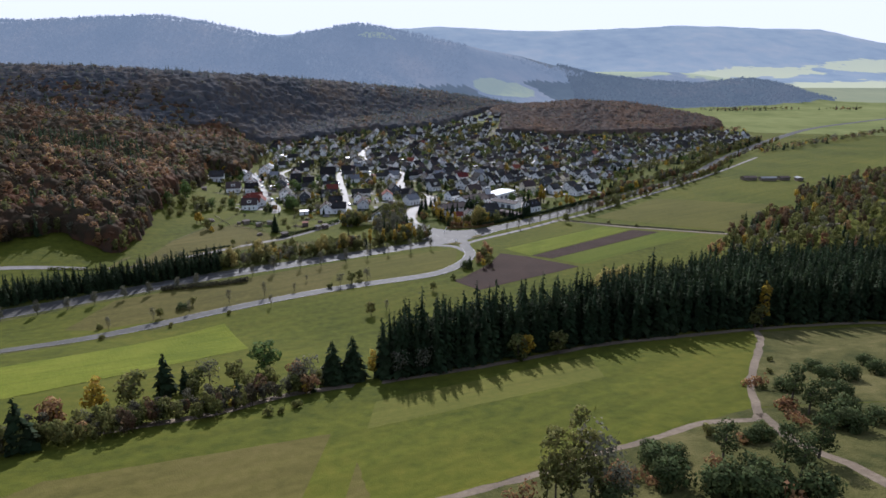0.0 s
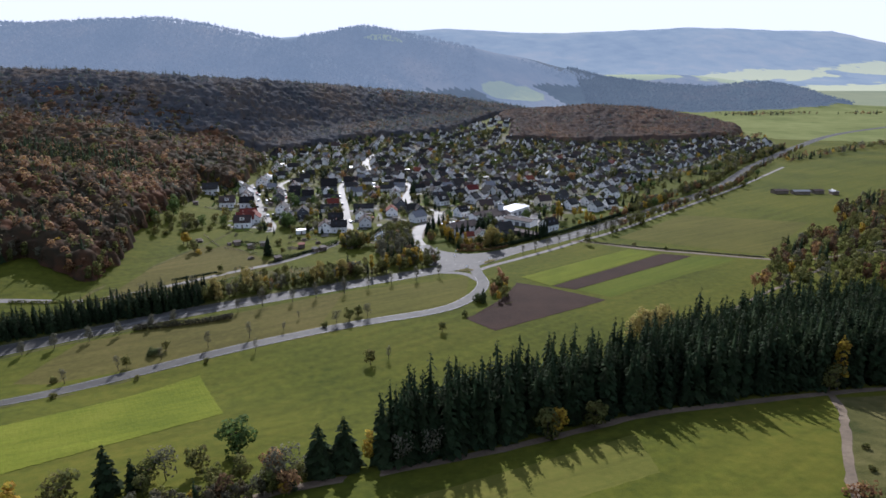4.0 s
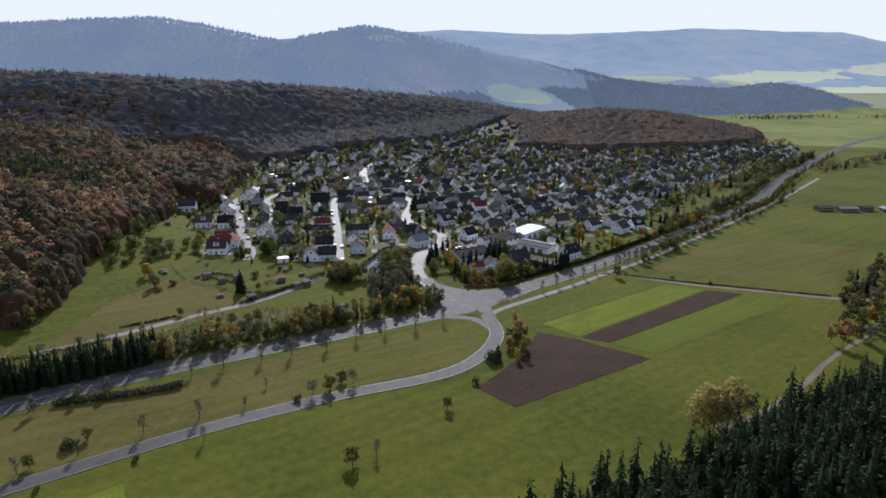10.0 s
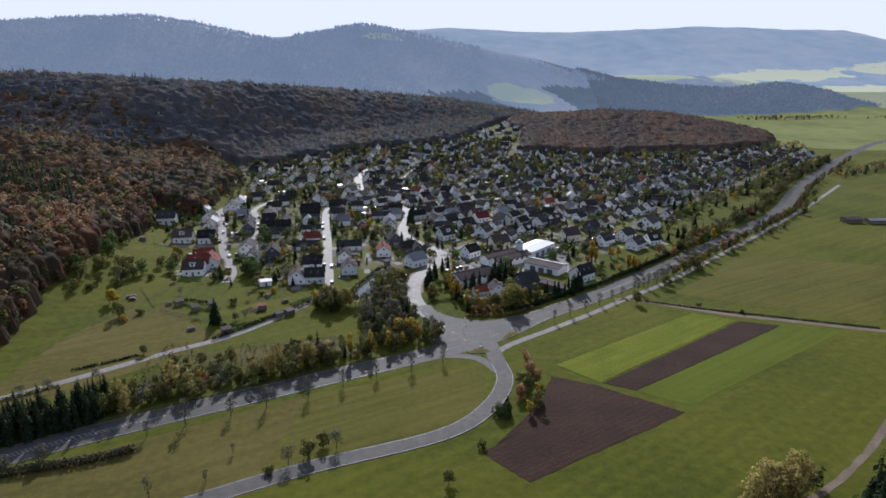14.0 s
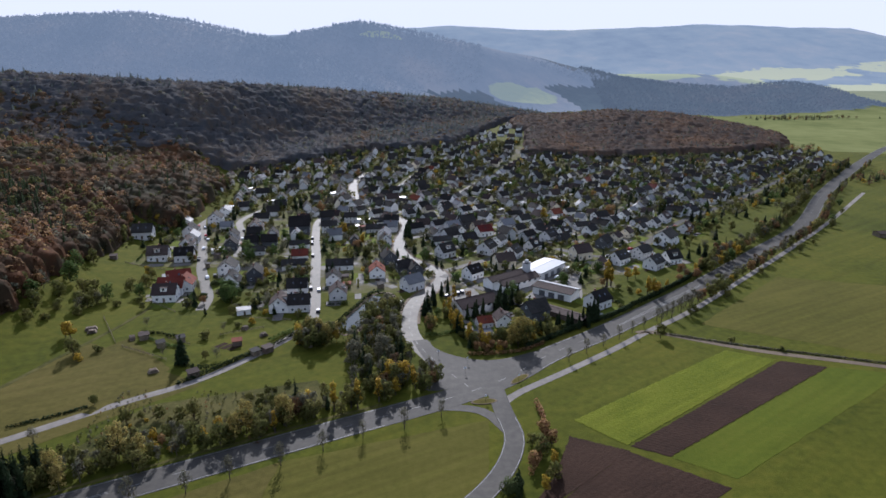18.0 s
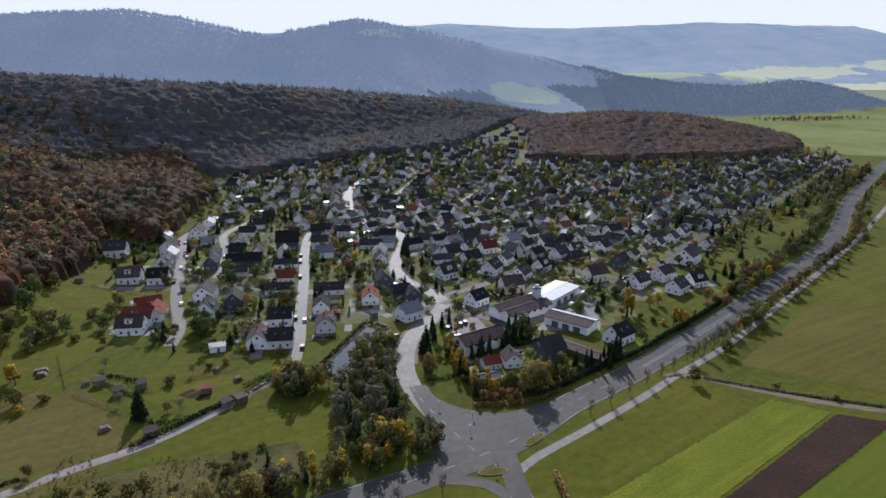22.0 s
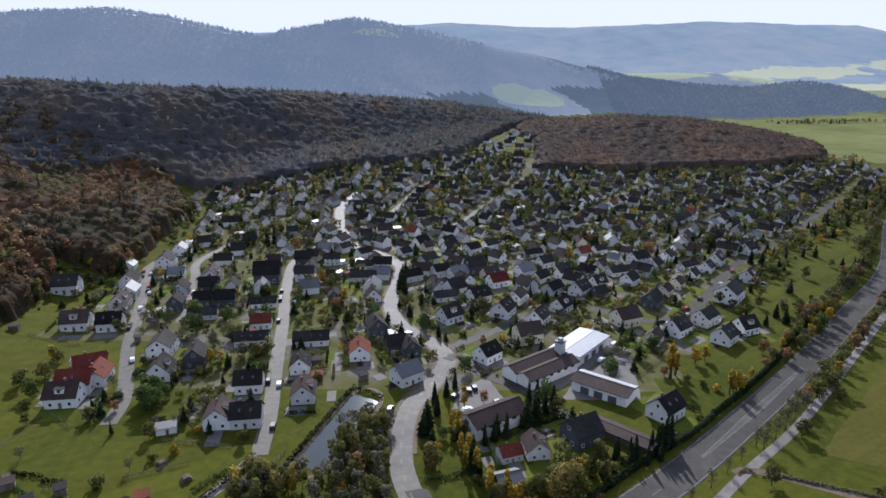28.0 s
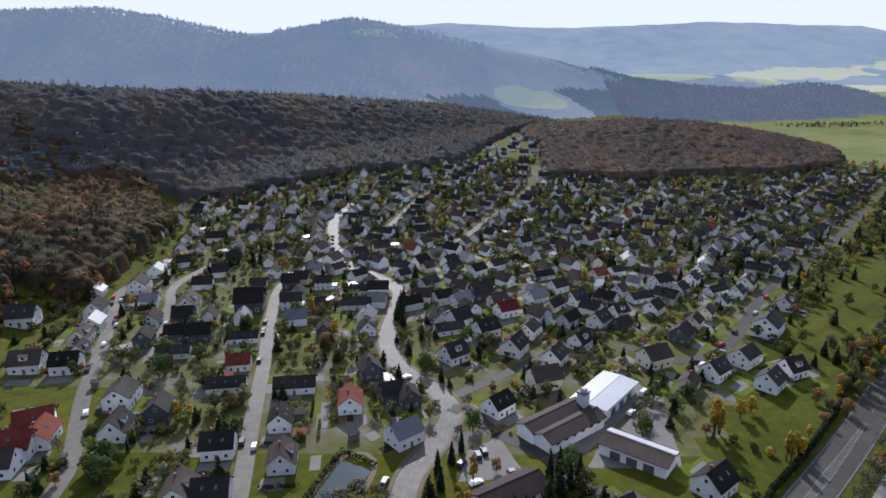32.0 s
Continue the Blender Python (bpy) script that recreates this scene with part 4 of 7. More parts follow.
PLANT = [crown_tpl(51, 18, 3.1, 38, 0.85, 3, True), crown_tpl(52, 16.5, 3.0, 36, 0.85, 3, True), crown_tpl(53, 19, 3.2, 38, 0.85, 3, True), crown_tpl(54, 15, 3.0, 36, 0.85, 3, True), crown_tpl(55, 17, 2.6, 36, 0.85, 3, True)]
wood("spruce_plantation", plantation, (-20, 165, 256, 330), 3.1, PLANT, [1, 1, 1, 0.8, 0.6], "dense dark spruce plantation", 7, (1.06, 1.3))


# ---- houses ----
def box(vs, fs, x0, y0, z0, x1, y1, z1):
    i = len(vs)
    vs += [(x0, y0, z0), (x1, y0, z0), (x1, y1, z0), (x0, y1, z0), (x0, y0, z1), (x1, y0, z1), (x1, y1, z1), (x0, y1, z1)]
    fs += [(i, i + 3, i + 2, i + 1), (i + 4, i + 5, i + 6, i + 7), (i, i + 1, i + 5, i + 4), (i + 1, i + 2, i + 6, i + 5), (i + 2, i + 3, i + 7, i + 6), (i + 3, i, i + 4, i + 7)]


def box_mesh(name, dims, mat, z0=0.0):
    vs, fs = [], []
    box(vs, fs, -dims[0] / 2, -dims[1] / 2, z0, dims[0] / 2, dims[1] / 2, z0 + dims[2])
    return mesh_from(name, vs, fs, [M[mat]])


def window_mesh(w, h):
    """A frame around a recessed pane, in one piece."""
    vs, fm = [], []
    for d, y in ((0.0, 0.0), (0.0, -0.06), (0.1, -0.06), (0.1, -0.015)):
        vs += [(-w / 2 + d, y, d), (w / 2 - d, y, d), (w / 2 - d, y, h - d), (-w / 2 + d, y, h - d)]
    fs = [(r * 4 + k, r * 4 + (k + 1) % 4, r * 4 + 4 + (k + 1) % 4, r * 4 + 4 + k) for r in range(3) for k in range(4)] + [(12, 13, 14, 15)]
    return mesh_from("window", vs, fs, [M["frame_white"], M["glass"]], [0] * 12 + [1])


WIN, WIN_S, WIN_W = window_mesh(1.2, 1.35), window_mesh(0.8, 0.9), window_mesh(2.0, 1.35)
SKYLIGHT = box_mesh("skylight", (0.8, 1.2, 0.10), "glass")
SOLAR = box_mesh("solar_panel", (1.0, 1.65, 0.06), "glass")


def gable_parts(root, l, w, e, rh, wall, roof, over=0.5, thick=0.22, ox=0.0, oy=0.0, turn=0.0, name="wall"):
    """Walls with gable ends and a two-sided roof with overhang."""
    m = pose(ox, oy, 0, 0, 0, turn)
    vs = [(-l / 2, -w / 2, -0.6), (l / 2, -w / 2, -0.6), (l / 2, w / 2, -0.6), (-l / 2, w / 2, -0.6), (-l / 2, -w / 2, e), (l / 2, -w / 2, e), (l / 2, w / 2, e), (-l / 2, w / 2, e), (-l / 2, 0, e + rh), (l / 2, 0, e + rh)]
    fs = [(0, 1, 5, 4), (2, 3, 7, 6), (1, 2, 6, 9, 5), (3, 0, 4, 8, 7), (0, 3, 2, 1)]
    part(name, mesh_from(name, vs, fs, [M[wall]]), root, m)
    s = rh / (w / 2)
    vs, fs = [], []
    lx, yo = l / 2 + over, w / 2 + over
    for k in (-1, 1):
        i = len(vs)
        top, low = e + rh + 0.12, e + rh - s * yo + 0.12
        vs += [(-lx, 0, top), (lx, 0, top), (lx, k * yo, low), (-lx, k * yo, low), (-lx, 0, top - thick), (lx, 0, top - thick), (lx, k * yo, low - thick), (-lx, k * yo, low - thick)]
        fs += [(i, i + 1, i + 2, i + 3), (i + 4, i + 7, i + 6, i + 5), (i + 3, i + 2, i + 6, i + 7), (i, i + 3, i + 7, i + 4), (i + 1, i + 5, i + 6, i + 2)]
    i = len(vs)
    top = e + rh + 0.12
    vs += [(-lx, -0.16, top - 0.02), (lx, -0.16, top - 0.02), (lx, 0.16, top - 0.02), (-lx, 0.16, top - 0.02), (-lx, 0, top + 0.12), (lx, 0, top + 0.12)]
    fs += [(i, i + 1, i + 5, i + 4), (i + 2, i + 3, i + 4, i + 5), (i + 1, i + 2, i + 5), (i + 3, i, i + 4)]
    return part("roof", mesh_from("roof", vs, fs, [M[roof]]), root, m)


def make_house(key, l, w, e, pitch, wall, roof, label, fine=True, seed=1, dormer=False, annex=False, sky=0, solar=0, tiny=False, plain=False):
    rng = random.Random(seed)
    root = new("house")
    rh = math.tan(radians(pitch)) * w / 2
    roof_ob = gable_parts(root, l, w, e, rh, wall, roof)
    storeys = 0 if tiny else max(1, int(e // 2.6))
    cx = rng.uniform(-0.25, 0.25) * l
    if not tiny:
        part("chimney", box_mesh("chimney", (0.7, 0.7, 1.9), "brick", -0.6), root, pose(cx, 0.6, e + rh - 0.4))
    ns = 3 if fine else 2
    for s in range(storeys):
        z = 0.95 + 2.7 * s
        for side in (-1, 1):
            if side == 1 and not fine:
                continue
            for k in range(ns):
                x = (k - (ns - 1) / 2) * l / (ns + 0.4)
                if s == 0 and k == 1 and side == -1 and fine:
                    part("door", box_mesh("door", (1.1, 0.12, 2.1), "wood"), root, pose(x, side * w / 2, 0.05), label="dark wooden front door")
                    continue
                part("window", WIN, root, pose(x, side * w / 2, z, 0, 0, 0 if side < 0 else 180))
        for side in () if plain else (-1, 1):
            for k in ((-1, 1) if fine else (0,)):
                part("window", WIN, root, pose(side * l / 2, k * w * 0.22, z, 0, 0, 90 * side))
    if rh > 2.2 and not plain:
        for side in (-1, 1):
            part("window", WIN, root, pose(side * l / 2, 0, e + 0.35, 0, 0, 90 * side))
    for k in range(sky):
        x, f = (k - (sky - 1) / 2) * l / (sky + 0.6), 0.55
        part("skylight", SKYLIGHT, root, pose(x, -w / 2 * f, e + rh * (1 - f) + 0.16, pitch), label="glazed roof window")
    for k in range(solar):
        x, f = -l * 0.32 + (k % 5) * 1.06, 0.38 + 0.42 * (k // 5)
        part("solar_panel", SOLAR, root, pose(x, -w / 2 * f, e + rh * (1 - f) + 0.17, pitch))
    if dormer:
        dz = e + rh * 0.25
        vs, fs = [], []
        box(vs, fs, -1.4, -w / 2 + 0.9, dz, 1.4, -0.4, dz + 1.7)
        d = part("dormer", mesh_from("dormer", vs, fs, [M[wall]]), root)
        vs, fs = [], []
        box(vs, fs, -1.65, -w / 2 + 0.6, dz + 1.7, 1.65, -0.2, dz + 1.88)
        part("dormer_roof", mesh_from("dormer_roof", vs, fs, [M[roof]]), d)
        part("window", WIN, d, pose(0, -w / 2 + 0.9, dz + 0.25))
    if annex:
        ax, ay = l / 2 + 1.7, rng.choice((-1, 1)) * w * 0.16
        vs, fs = [], []
        box(vs, fs, ax - 1.75, ay - 2.8, -0.5, ax + 1.7, ay + 2.8, 2.5)
        g = part("garage", mesh_from("garage", vs, fs, [M["plaster_white"]]), root)
        vs, fs = [], []
        box(vs, fs, ax - 1.72, ay - 3.0, 2.5, ax + 1.9, ay + 3.0, 2.68)
        part("garage_roof", mesh_from("garage_roof", vs, fs, [M["roof_grey"]]), g)
        part("garage_door", box_mesh("garage_door", (2.5, 0.1, 2.1), "frame_white"), g, pose(ax, ay - 2.8, 0.05))
    tagged(root, label, "house")
    PROTO[key] = (root, e + rh)
    return root


make_house("n_white", 10, 8.6, 4.4, 40, "plaster_white", "roof_slate", "white plastered house with a steep dark tiled roof", True, 1, sky=2)
make_house("n_white_b", 11, 9.0, 5.4, 35, "plaster_white", "roof_slate", "two-storey white house with dark roof and garage", True, 2, annex=True)
make_house("n_white_c", 9.5, 8.4, 4.0, 44, "plaster_white", "roof_slate", "white gabled house with a dormer in its dark roof", True, 3, dormer=True)
make_house("n_red", 11, 9.0, 4.2, 38, "plaster_white", "roof_red", "white house with a bright red tiled roof", True, 4, sky=1)
make_house("n_brown", 10.5, 9.0, 4.2, 40, "plaster_white", "roof_brown", "white house with a brown tiled roof", True, 5, dormer=True)
make_house("n_cream", 10, 8.6, 4.6, 38, "plaster_cream", "roof_brown", "cream plastered house with a brown roof", True, 6)
make_house("n_grey", 10, 8.8, 4.8, 36, "plaster_white", "roof_grey", "white house with a pale grey sheet roof", True, 7)
make_house("n_long", 17, 9.0, 3.6, 34, "plaster_white", "roof_slate", "long white house under a broad dark roof", True, 8, sky=3)
make_house("n_clad", 10, 8.6, 5.0, 42, "cladding", "roof_slate", "old house clad in dark slate", True, 9)
FAR = ["f_a", "f_b", "f_c", "f_d", "f_e", "f_f", "f_g"]
make_house("f_a", 10.5, 8.8, 4.3, 40, "plaster_white", "roof_slate", "white village house with a dark roof", False, 11)
make_house("f_b", 11, 9, 5.0, 36, "plaster_white", "roof_slate", "tall white village house with a dark roof", False, 12)
make_house("f_c", 9.5, 8.2, 4.2, 42, "plaster_cream", "roof_brown", "cream village house with a brown roof", False, 13)
make_house("f_d", 10, 8.6, 4.2, 40, "plaster_white", "roof_brown", "white village house with a brown roof", False, 14)
make_house("f_e", 13, 8.8, 4.6, 38, "plaster_grey", "roof_slate", "grey village house with a dark slate roof", False, 15)
make_house("f_f", 10, 8.6, 4.2, 38, "plaster_white", "roof_red", "white village house with a red roof", False, 16)
make_house("f_g", 10, 8.6, 4.4, 40, "plaster_white", "roof_grey", "white village house with a pale grey roof", False, 17)
PLAIN = [key + "_plain" for key in FAR]
for key, dims in zip(PLAIN, ((10.5, 8.8, 4.3, 40, "plaster_white", "roof_slate", "white house with a dark roof"), (11, 9, 5.0, 36, "plaster_white", "roof_slate", "tall white house with a dark roof"), (9.5, 8.2, 4.2, 42, "plaster_cream", "roof_brown", "cream house with a brown roof"), (10, 8.6, 4.2, 40, "plaster_grey", "roof_brown", "grey house with a brown roof"), (13, 8.8, 4.6, 38, "plaster_grey", "roof_slate", "grey house with a dark slate roof"), (10, 8.6, 4.2, 38, "plaster_white", "roof_red", "white house with a red roof"), (10, 8.6, 4.4, 40, "plaster_white", "roof_grey", "white house with a pale grey roof"))):
    make_house(key, *dims, False, 18, plain=True)
TAKEN, HOMES = [], []


def settle(key, x, y, turn, s=1.0, sl=1.0, group=""):
    root, h = PROTO[key]
    z = gz(x, y)
    m = pose(x, y, z, 0, 0, turn) @ Matrix.Diagonal((s * sl, s, s, 1))
    TAKEN.append((x, y, 6.0 * max(s, s * sl)))
    HOMES.append((x, y, turn, s))
    if key not in USED:
        USED.add(key)
        root.matrix_basis = m
        ob = root
    else:
        ob = copy_thing(root, pose(0, 0, 0))
        ob.matrix_basis = m
    if group:
        tagged(ob, group=group)
    return ob


def free(x, y, r):
    return all((x - a) ** 2 + (y - b) ** 2 > (r + c) ** 2 for a, b, c in TAKEN)


# ---- the village: houses read street by street (kind, x, y, turn, size) ----
WEST_A = [
    ("n_white", -200, 552, 12, 1.15),
    ("n_brown", -173, 513, 12, 1.05),
    ("n_grey", -190, 594, 100, .8),
    ("n_white", -177, 569, 100, 1),
    ("n_grey", -169, 552, 100, .95),
    ("n_brown", -167, 539, 100, .9),
    ("n_white_c", -160, 526, 100, .8),
    ("n_white", -158, 513, 12, 1),
    ("n_white_b", -172, 601, 100, 1),
    ("n_grey", -174, 626, 100, .9),
    ("n_grey", -157, 581, 10, .8),
    ("n_white", -145, 557, 100, .9),
    ("n_clad", -139, 537, 100, .85),
    ("n_brown", -136, 576, 100, 1.1),
    ("n_clad", -132, 561, 10, .9),
    ("n_clad", -128, 542, 10, .8),
]
WEST_B = [
    ("n_clad", -117, 542, 10, .9),
    ("n_long", -122, 526, 10, .75),
    ("n_clad", -106, 576, 8, 1.3),
    ("n_long", -98, 541, 10, .7),
    ("n_red", -92, 516, 10, .8),
    ("n_long", -91, 499, 10, .8),
    ("n_white_b", -87, 580, 10, .9),
    ("n_long", -66, 499, 8, .85),
    ("n_red", -44, 487, 98, .9),
    ("n_white", -65, 475, 98, .85),
    ("n_brown", -59, 454, 98, .9),
    ("n_white", -80, 460, 8, .95),
    ("n_clad", -107, 480, 98, .9),
    ("n_white_b", -124, 488, 98, 1),
    ("n_white_c", -116, 469, 98, 1),
    ("n_red", -144, 472, 28, 1),
]
WEST_C = [
    ("n_red", -142, 459, 8, 1.05),
    ("n_grey", -24, 467, 40, .95),
    ("n_clad", -30, 493, 20, .8),
    ("n_clad", -24, 490, 110, .8),
    ("n_clad", -40, 510, 110, .9),
    ("n_white_c", -46, 550, 100, .85),
    ("n_clad", -65, 548, 98, .7),
    ("n_long", -55, 580, 5, .8),
    ("n_long", -55, 600, 5, .75),
    ("n_white_b", -77, 608, 8, .8),
    ("n_clad", -94, 608, 10, .9),
    ("n_brown", -83, 438, 98, .95),
    ("n_white", -74, 438, 8, .95),
    ("n_red", -138, 465, 100, .95),
    ("n_brown", -141, 450, 8, 1),
]
EAST_A = [
    ("n_white", -8, 633, 35, .9),
    ("n_grey", -4, 583, 30, .9),
    ("n_clad", 6, 594, 25, 1),
    ("n_long", -10, 551, 20, .75),
    ("n_white", 6, 548, 35, 1),
    ("n_red", 17, 572, 28, .9),
    ("n_grey", 33, 587, 35, .95),
    ("n_white", 17, 531, 62, 1),
    ("n_white_b", 25, 548, 60, .8),
    ("n_white_c", -8, 524, 40, 1),
    ("n_long", 42, 625, 22, .7),
    ("n_white", 53, 587, 40, .9),
    ("n_white", 32, 522, 60, .95),
    ("n_white_c", 45, 537, 50, .9),
    ("n_cream", 25, 503, 20, 1.05),
    ("n_white", 7, 485, 45, .9),
]
EAST_B = [
    ("n_white", 58, 559, 50, .95),
    ("n_clad", 67, 555, 30, .7),
    ("n_white_c", 70, 571, 30, .8),
    ("n_long", 86, 591, 22, .75),
    ("n_white_b", 102, 610, 28, .95),
    ("n_cream", 71, 521, 25, 1.05),
    ("n_clad", 90, 544, 52, .9),
    ("n_cream", 101, 559, 52, .75),
    ("n_cream", 111, 570, 52, .75),
    ("n_white", 124, 584, 52, .75),
    ("n_white", 137, 597, 52, .8),
    ("n_white_b", 130, 551, 50, 1.15),
    ("n_white_b", 107, 522, 40, .9),
    ("n_white", 91, 511, 40, .95),
    ("n_cream", 78, 502, 55, .75),
    ("n_white", 108, 503, 45, .95),
]
EAST_C = [
    ("n_white_c", 121, 513, 25, .95),
    ("n_brown", 153, 581, 52, .9),
    ("n_brown", 148, 611, 52, .9),
    ("n_long", 128, 602, 30, .7),
    ("n_white", 176, 633, 40, .9),
    ("n_white_b", 162, 654, 25, .95),
    ("n_white", 64, 444, 40, 1),
    ("n_red", 10, 420, 20, .6),
    ("n_brown", 18, 422.5, 100, .75),
    ("n_clad", 33, 429, 30, 1.0),
]
for rows, group in ((WEST_A, "houses below the wood"), (WEST_B, "houses along the straight street"), (WEST_C, "houses along the winding street"), (EAST_A, "houses east of the street"), (EAST_B, "houses on the eastern lanes"), (EAST_C, "houses near the main road")):
    for key, x, y, turn, s in rows:
        settle(key, x, y, turn, s, group=group)


# the works with twin brown roofs, a tower and a white-roofed hall
def shed_hall(name, label, cx, cy, turn, l, w, e, pitch, wall, roof, strip=None, gates=0, wins=0):
    root = new(name)
    rh = math.tan(radians(pitch)) * w / 2
    gable_parts(root, l, w, e, rh, wall, roof, 0.6, 0.25)
    for k in range(wins):
        part("window", WIN_W, root, pose((k - (wins - 1) / 2) * l / (wins + 0.5), -w / 2, e - 1.7))
    for k in range(gates):
        part("gate", box_mesh("gate", (3.2, 0.14, 2.6), "roof_grey"), root, pose((k - (gates - 1) / 2) * l / (gates + 1), -w / 2 - 0.02, 0), label="grey sheet-metal gate")
    if strip:
        part("roof_panel", box_mesh("roof_panel", (l + 1.0, w * 0.34, 0.08), strip), root, pose(0, w * 0.30, e + rh * 0.40 + 0.22, -pitch), label="pale sheet strip on the roof")
    root.matrix_basis = pose(cx, cy, gz(cx, cy), 0, 0, turn)
    TAKEN.append((cx, cy, max(l, w) * 0.5))
    return tagged(root, label, "hall")


shed_hall("workshop", "old workshop hall with white walls and brown roof", 24.4, 476.3, 38.6, 26, 7.3, 4.2, 24, "plaster_white", "roof_brown", wins=6)
shed_hall("workshop", "second brown-roofed workshop bay with arched front", 28.9, 470.6, 38.6, 25, 7.2, 4.1, 24, "plaster_white", "roof_brown", wins=6)
shed_hall("factory_hall", "flat hall with a bright white sheet roof", 44.9, 492.4, 51, 25, 12.6, 4.4, 4, "plaster_white", "roof_white", gates=3)
shed_hall("storage_hall", "low white hall with brown roof and pale strip", 47, 458.7, -37, 20.5, 9.6, 4.0, 12, "plaster_white", "roof_brown", strip="roof_white", gates=3)
shed_hall("guest_house", "large white building with a broad brown roof", 6.4, 437.5, 33.7, 20, 9.7, 4.8, 26, "plaster_white", "roof_brown", wins=6)
shed_hall("row_garage", "long low outbuilding with a rusty brown roof", 46, 430.5, -42, 22, 6, 2.6, 14, "wood", "roof_brown")
shed_hall("pavilion", "small garden pavilion with a grey roof", 8.5, 407.5, 20, 6.5, 6, 2.4, 26, "wood", "roof_grey")
tower = new("chimney_tower")
part("shaft", box_mesh("shaft", (3.0, 3.0, 9.5), "plaster_grey", -0.4), tower)
part("cap", box_mesh("cap", (3.5, 3.5, 0.5), "roof_grey", 9.1), tower)
part("top", box_mesh("top", (1.6, 1.6, 1.2), "plaster_grey", 9.6), tower)
tower.matrix_basis = pose(35, 482, 0, 0, 0, 45)
tagged(tower, "square grey works tower between two halls", "tower")
for x, y, l, w, turn, roof in ((281, 573, 12, 7, 6, "roof_brown"), (297, 570, 14, 6, 2, "roof_grey"), (313, 573, 9, 6, 8, "roof_brown"), (325, 569, 7, 5, 84, "roof_grey")):
    shed_hall("farm_shed", "low farm shed in the open fields", x, y, turn, l, w, 2.8, 14, "wood", roof)



# ---- the rest of the village, row by row ----
rng = random.Random(21)
ROADS = [p for line in (main_line, village_line, side_line) for p in line]
for pts in (STREET2, LANE, SERVICE, SIDE_A, SIDE_B):
    ROADS += ribbon(pts)
STREETS = [[(60, 540), (82, 524), (109, 540), (136, 578), (167, 619), (215, 668), (262, 720), (330, 800), (400, 885)], [(-12, 492), (20, 520), (58, 560), (96, 604), (121, 638), (146, 678), (210, 745), (297, 835), (380, 925)], [(-36, 560), (10, 592), (76, 638), (121, 638)], [(-38, 606), (10, 650), (62, 700), (120, 770), (170, 850)], [(-52, 628), (-10, 690), (20, 760), (60, 850), (80, 950)], [(-96, 640), (-60, 720), (-40, 800), (-10, 880), (40, 990), (60, 1090)], [(-96, 745), (-160, 770), (-230, 790)]]
for pts in STREETS:
    road("village_lane", [p for p in pts if p[1] < 830], 4.6, "grey asphalt lane between gardens", 0.05)
    ROADS += ribbon(pts)
ROADS = np.array([(p.x, p.y) for p in ROADS])


def off_road(x, y, r):
    return ((ROADS[:, 0] - x) ** 2 + (ROADS[:, 1] - y) ** 2).min() > r * r


def in_village(x, y):
    if y < 560 and x < 130:
        return False
    if x > 60 and y < 560 + (x - 60) * 0.55:
        return False
    edge = np.interp(y, [480, 560, 640, 760, 860, 960], [60, 118, 188, 305, 400, 470])
    left = np.interp(y, [480, 620, 700, 760, 860, 930, 1000], [-190, -185, -205, -232, -190, -120, -60])
    top = np.interp(x, [-260, -190, -60, 40, 120, 240, 360, 470], [790, 830, 920, 970, 900, 890, 950, 980])
    return left < x < edge and y < top


count = 0
extra = []
for pts in STREETS + [STREET2, VILLAGE]:
    line = ribbon(pts, 2.0)
    for side in (-1, 1):
        run = 0.0
        for i in range(1, len(line)):
            run += (line[i] - line[i - 1]).length
            if run < 13.5:
                continue
            d = (line[i] - line[i - 1]).normalized()
            off = side * rng.uniform(9.5, 12.5)
            x, y = line[i].x + d.y * off, line[i].y - d.x * off
            if in_village(x, y) and off_road(x, y, 7.0) and free(x, y, 3.6):
                a = math.degrees(math.atan2(d.y, d.x)) + rng.choice((0, 90)) + rng.uniform(-6, 6)
                run = rng.uniform(-4.0, 0.0)
                if count < 212 and y < 850:
                    settle(rng.choices(FAR if y < 640 else PLAIN, [6, 4, 2, 2, 3, 0.6, 2])[0], x, y, a, rng.uniform(0.68, 0.92), group="houses deeper in the village")
                    count += 1
                else:
                    TAKEN.append((x, y, 5))
                    extra.append((x, y, a))
gapped = [(x + rng.uniform(-5, 5), y + rng.uniform(-5, 5)) for y in range(560, 1000, 22) for x in range(-250, 480, 22)]
for x, y in gapped:
    if in_village(x, y) and off_road(x, y, 8.0) and free(x, y, 4.6):
        a = (15 if x < -20 else 48) + rng.choice((0, 90)) + rng.uniform(-12, 12)
        if count < 212 and y < 850:
            settle(rng.choices(FAR if y < 640 else PLAIN, [6, 4, 2, 2, 3, 0.6, 2])[0], x, y, a, rng.uniform(0.64, 0.88), group="houses deeper in the village")
            count += 1
        else:
            TAKEN.append((x, y, 5))
            extra.append((x, y, a))
for k in range(46):
    x, y = rng.uniform(-10, 130), rng.uniform(980, 1180)
    if x > 10 + (y - 980) * 0.45 - 25 and x < 75 + (y - 980) * 0.3 and free(x, y, 5):
        TAKEN.append((x, y, 5))
        extra.append((x, y, rng.uniform(0, 180)))
BLOCKS = []
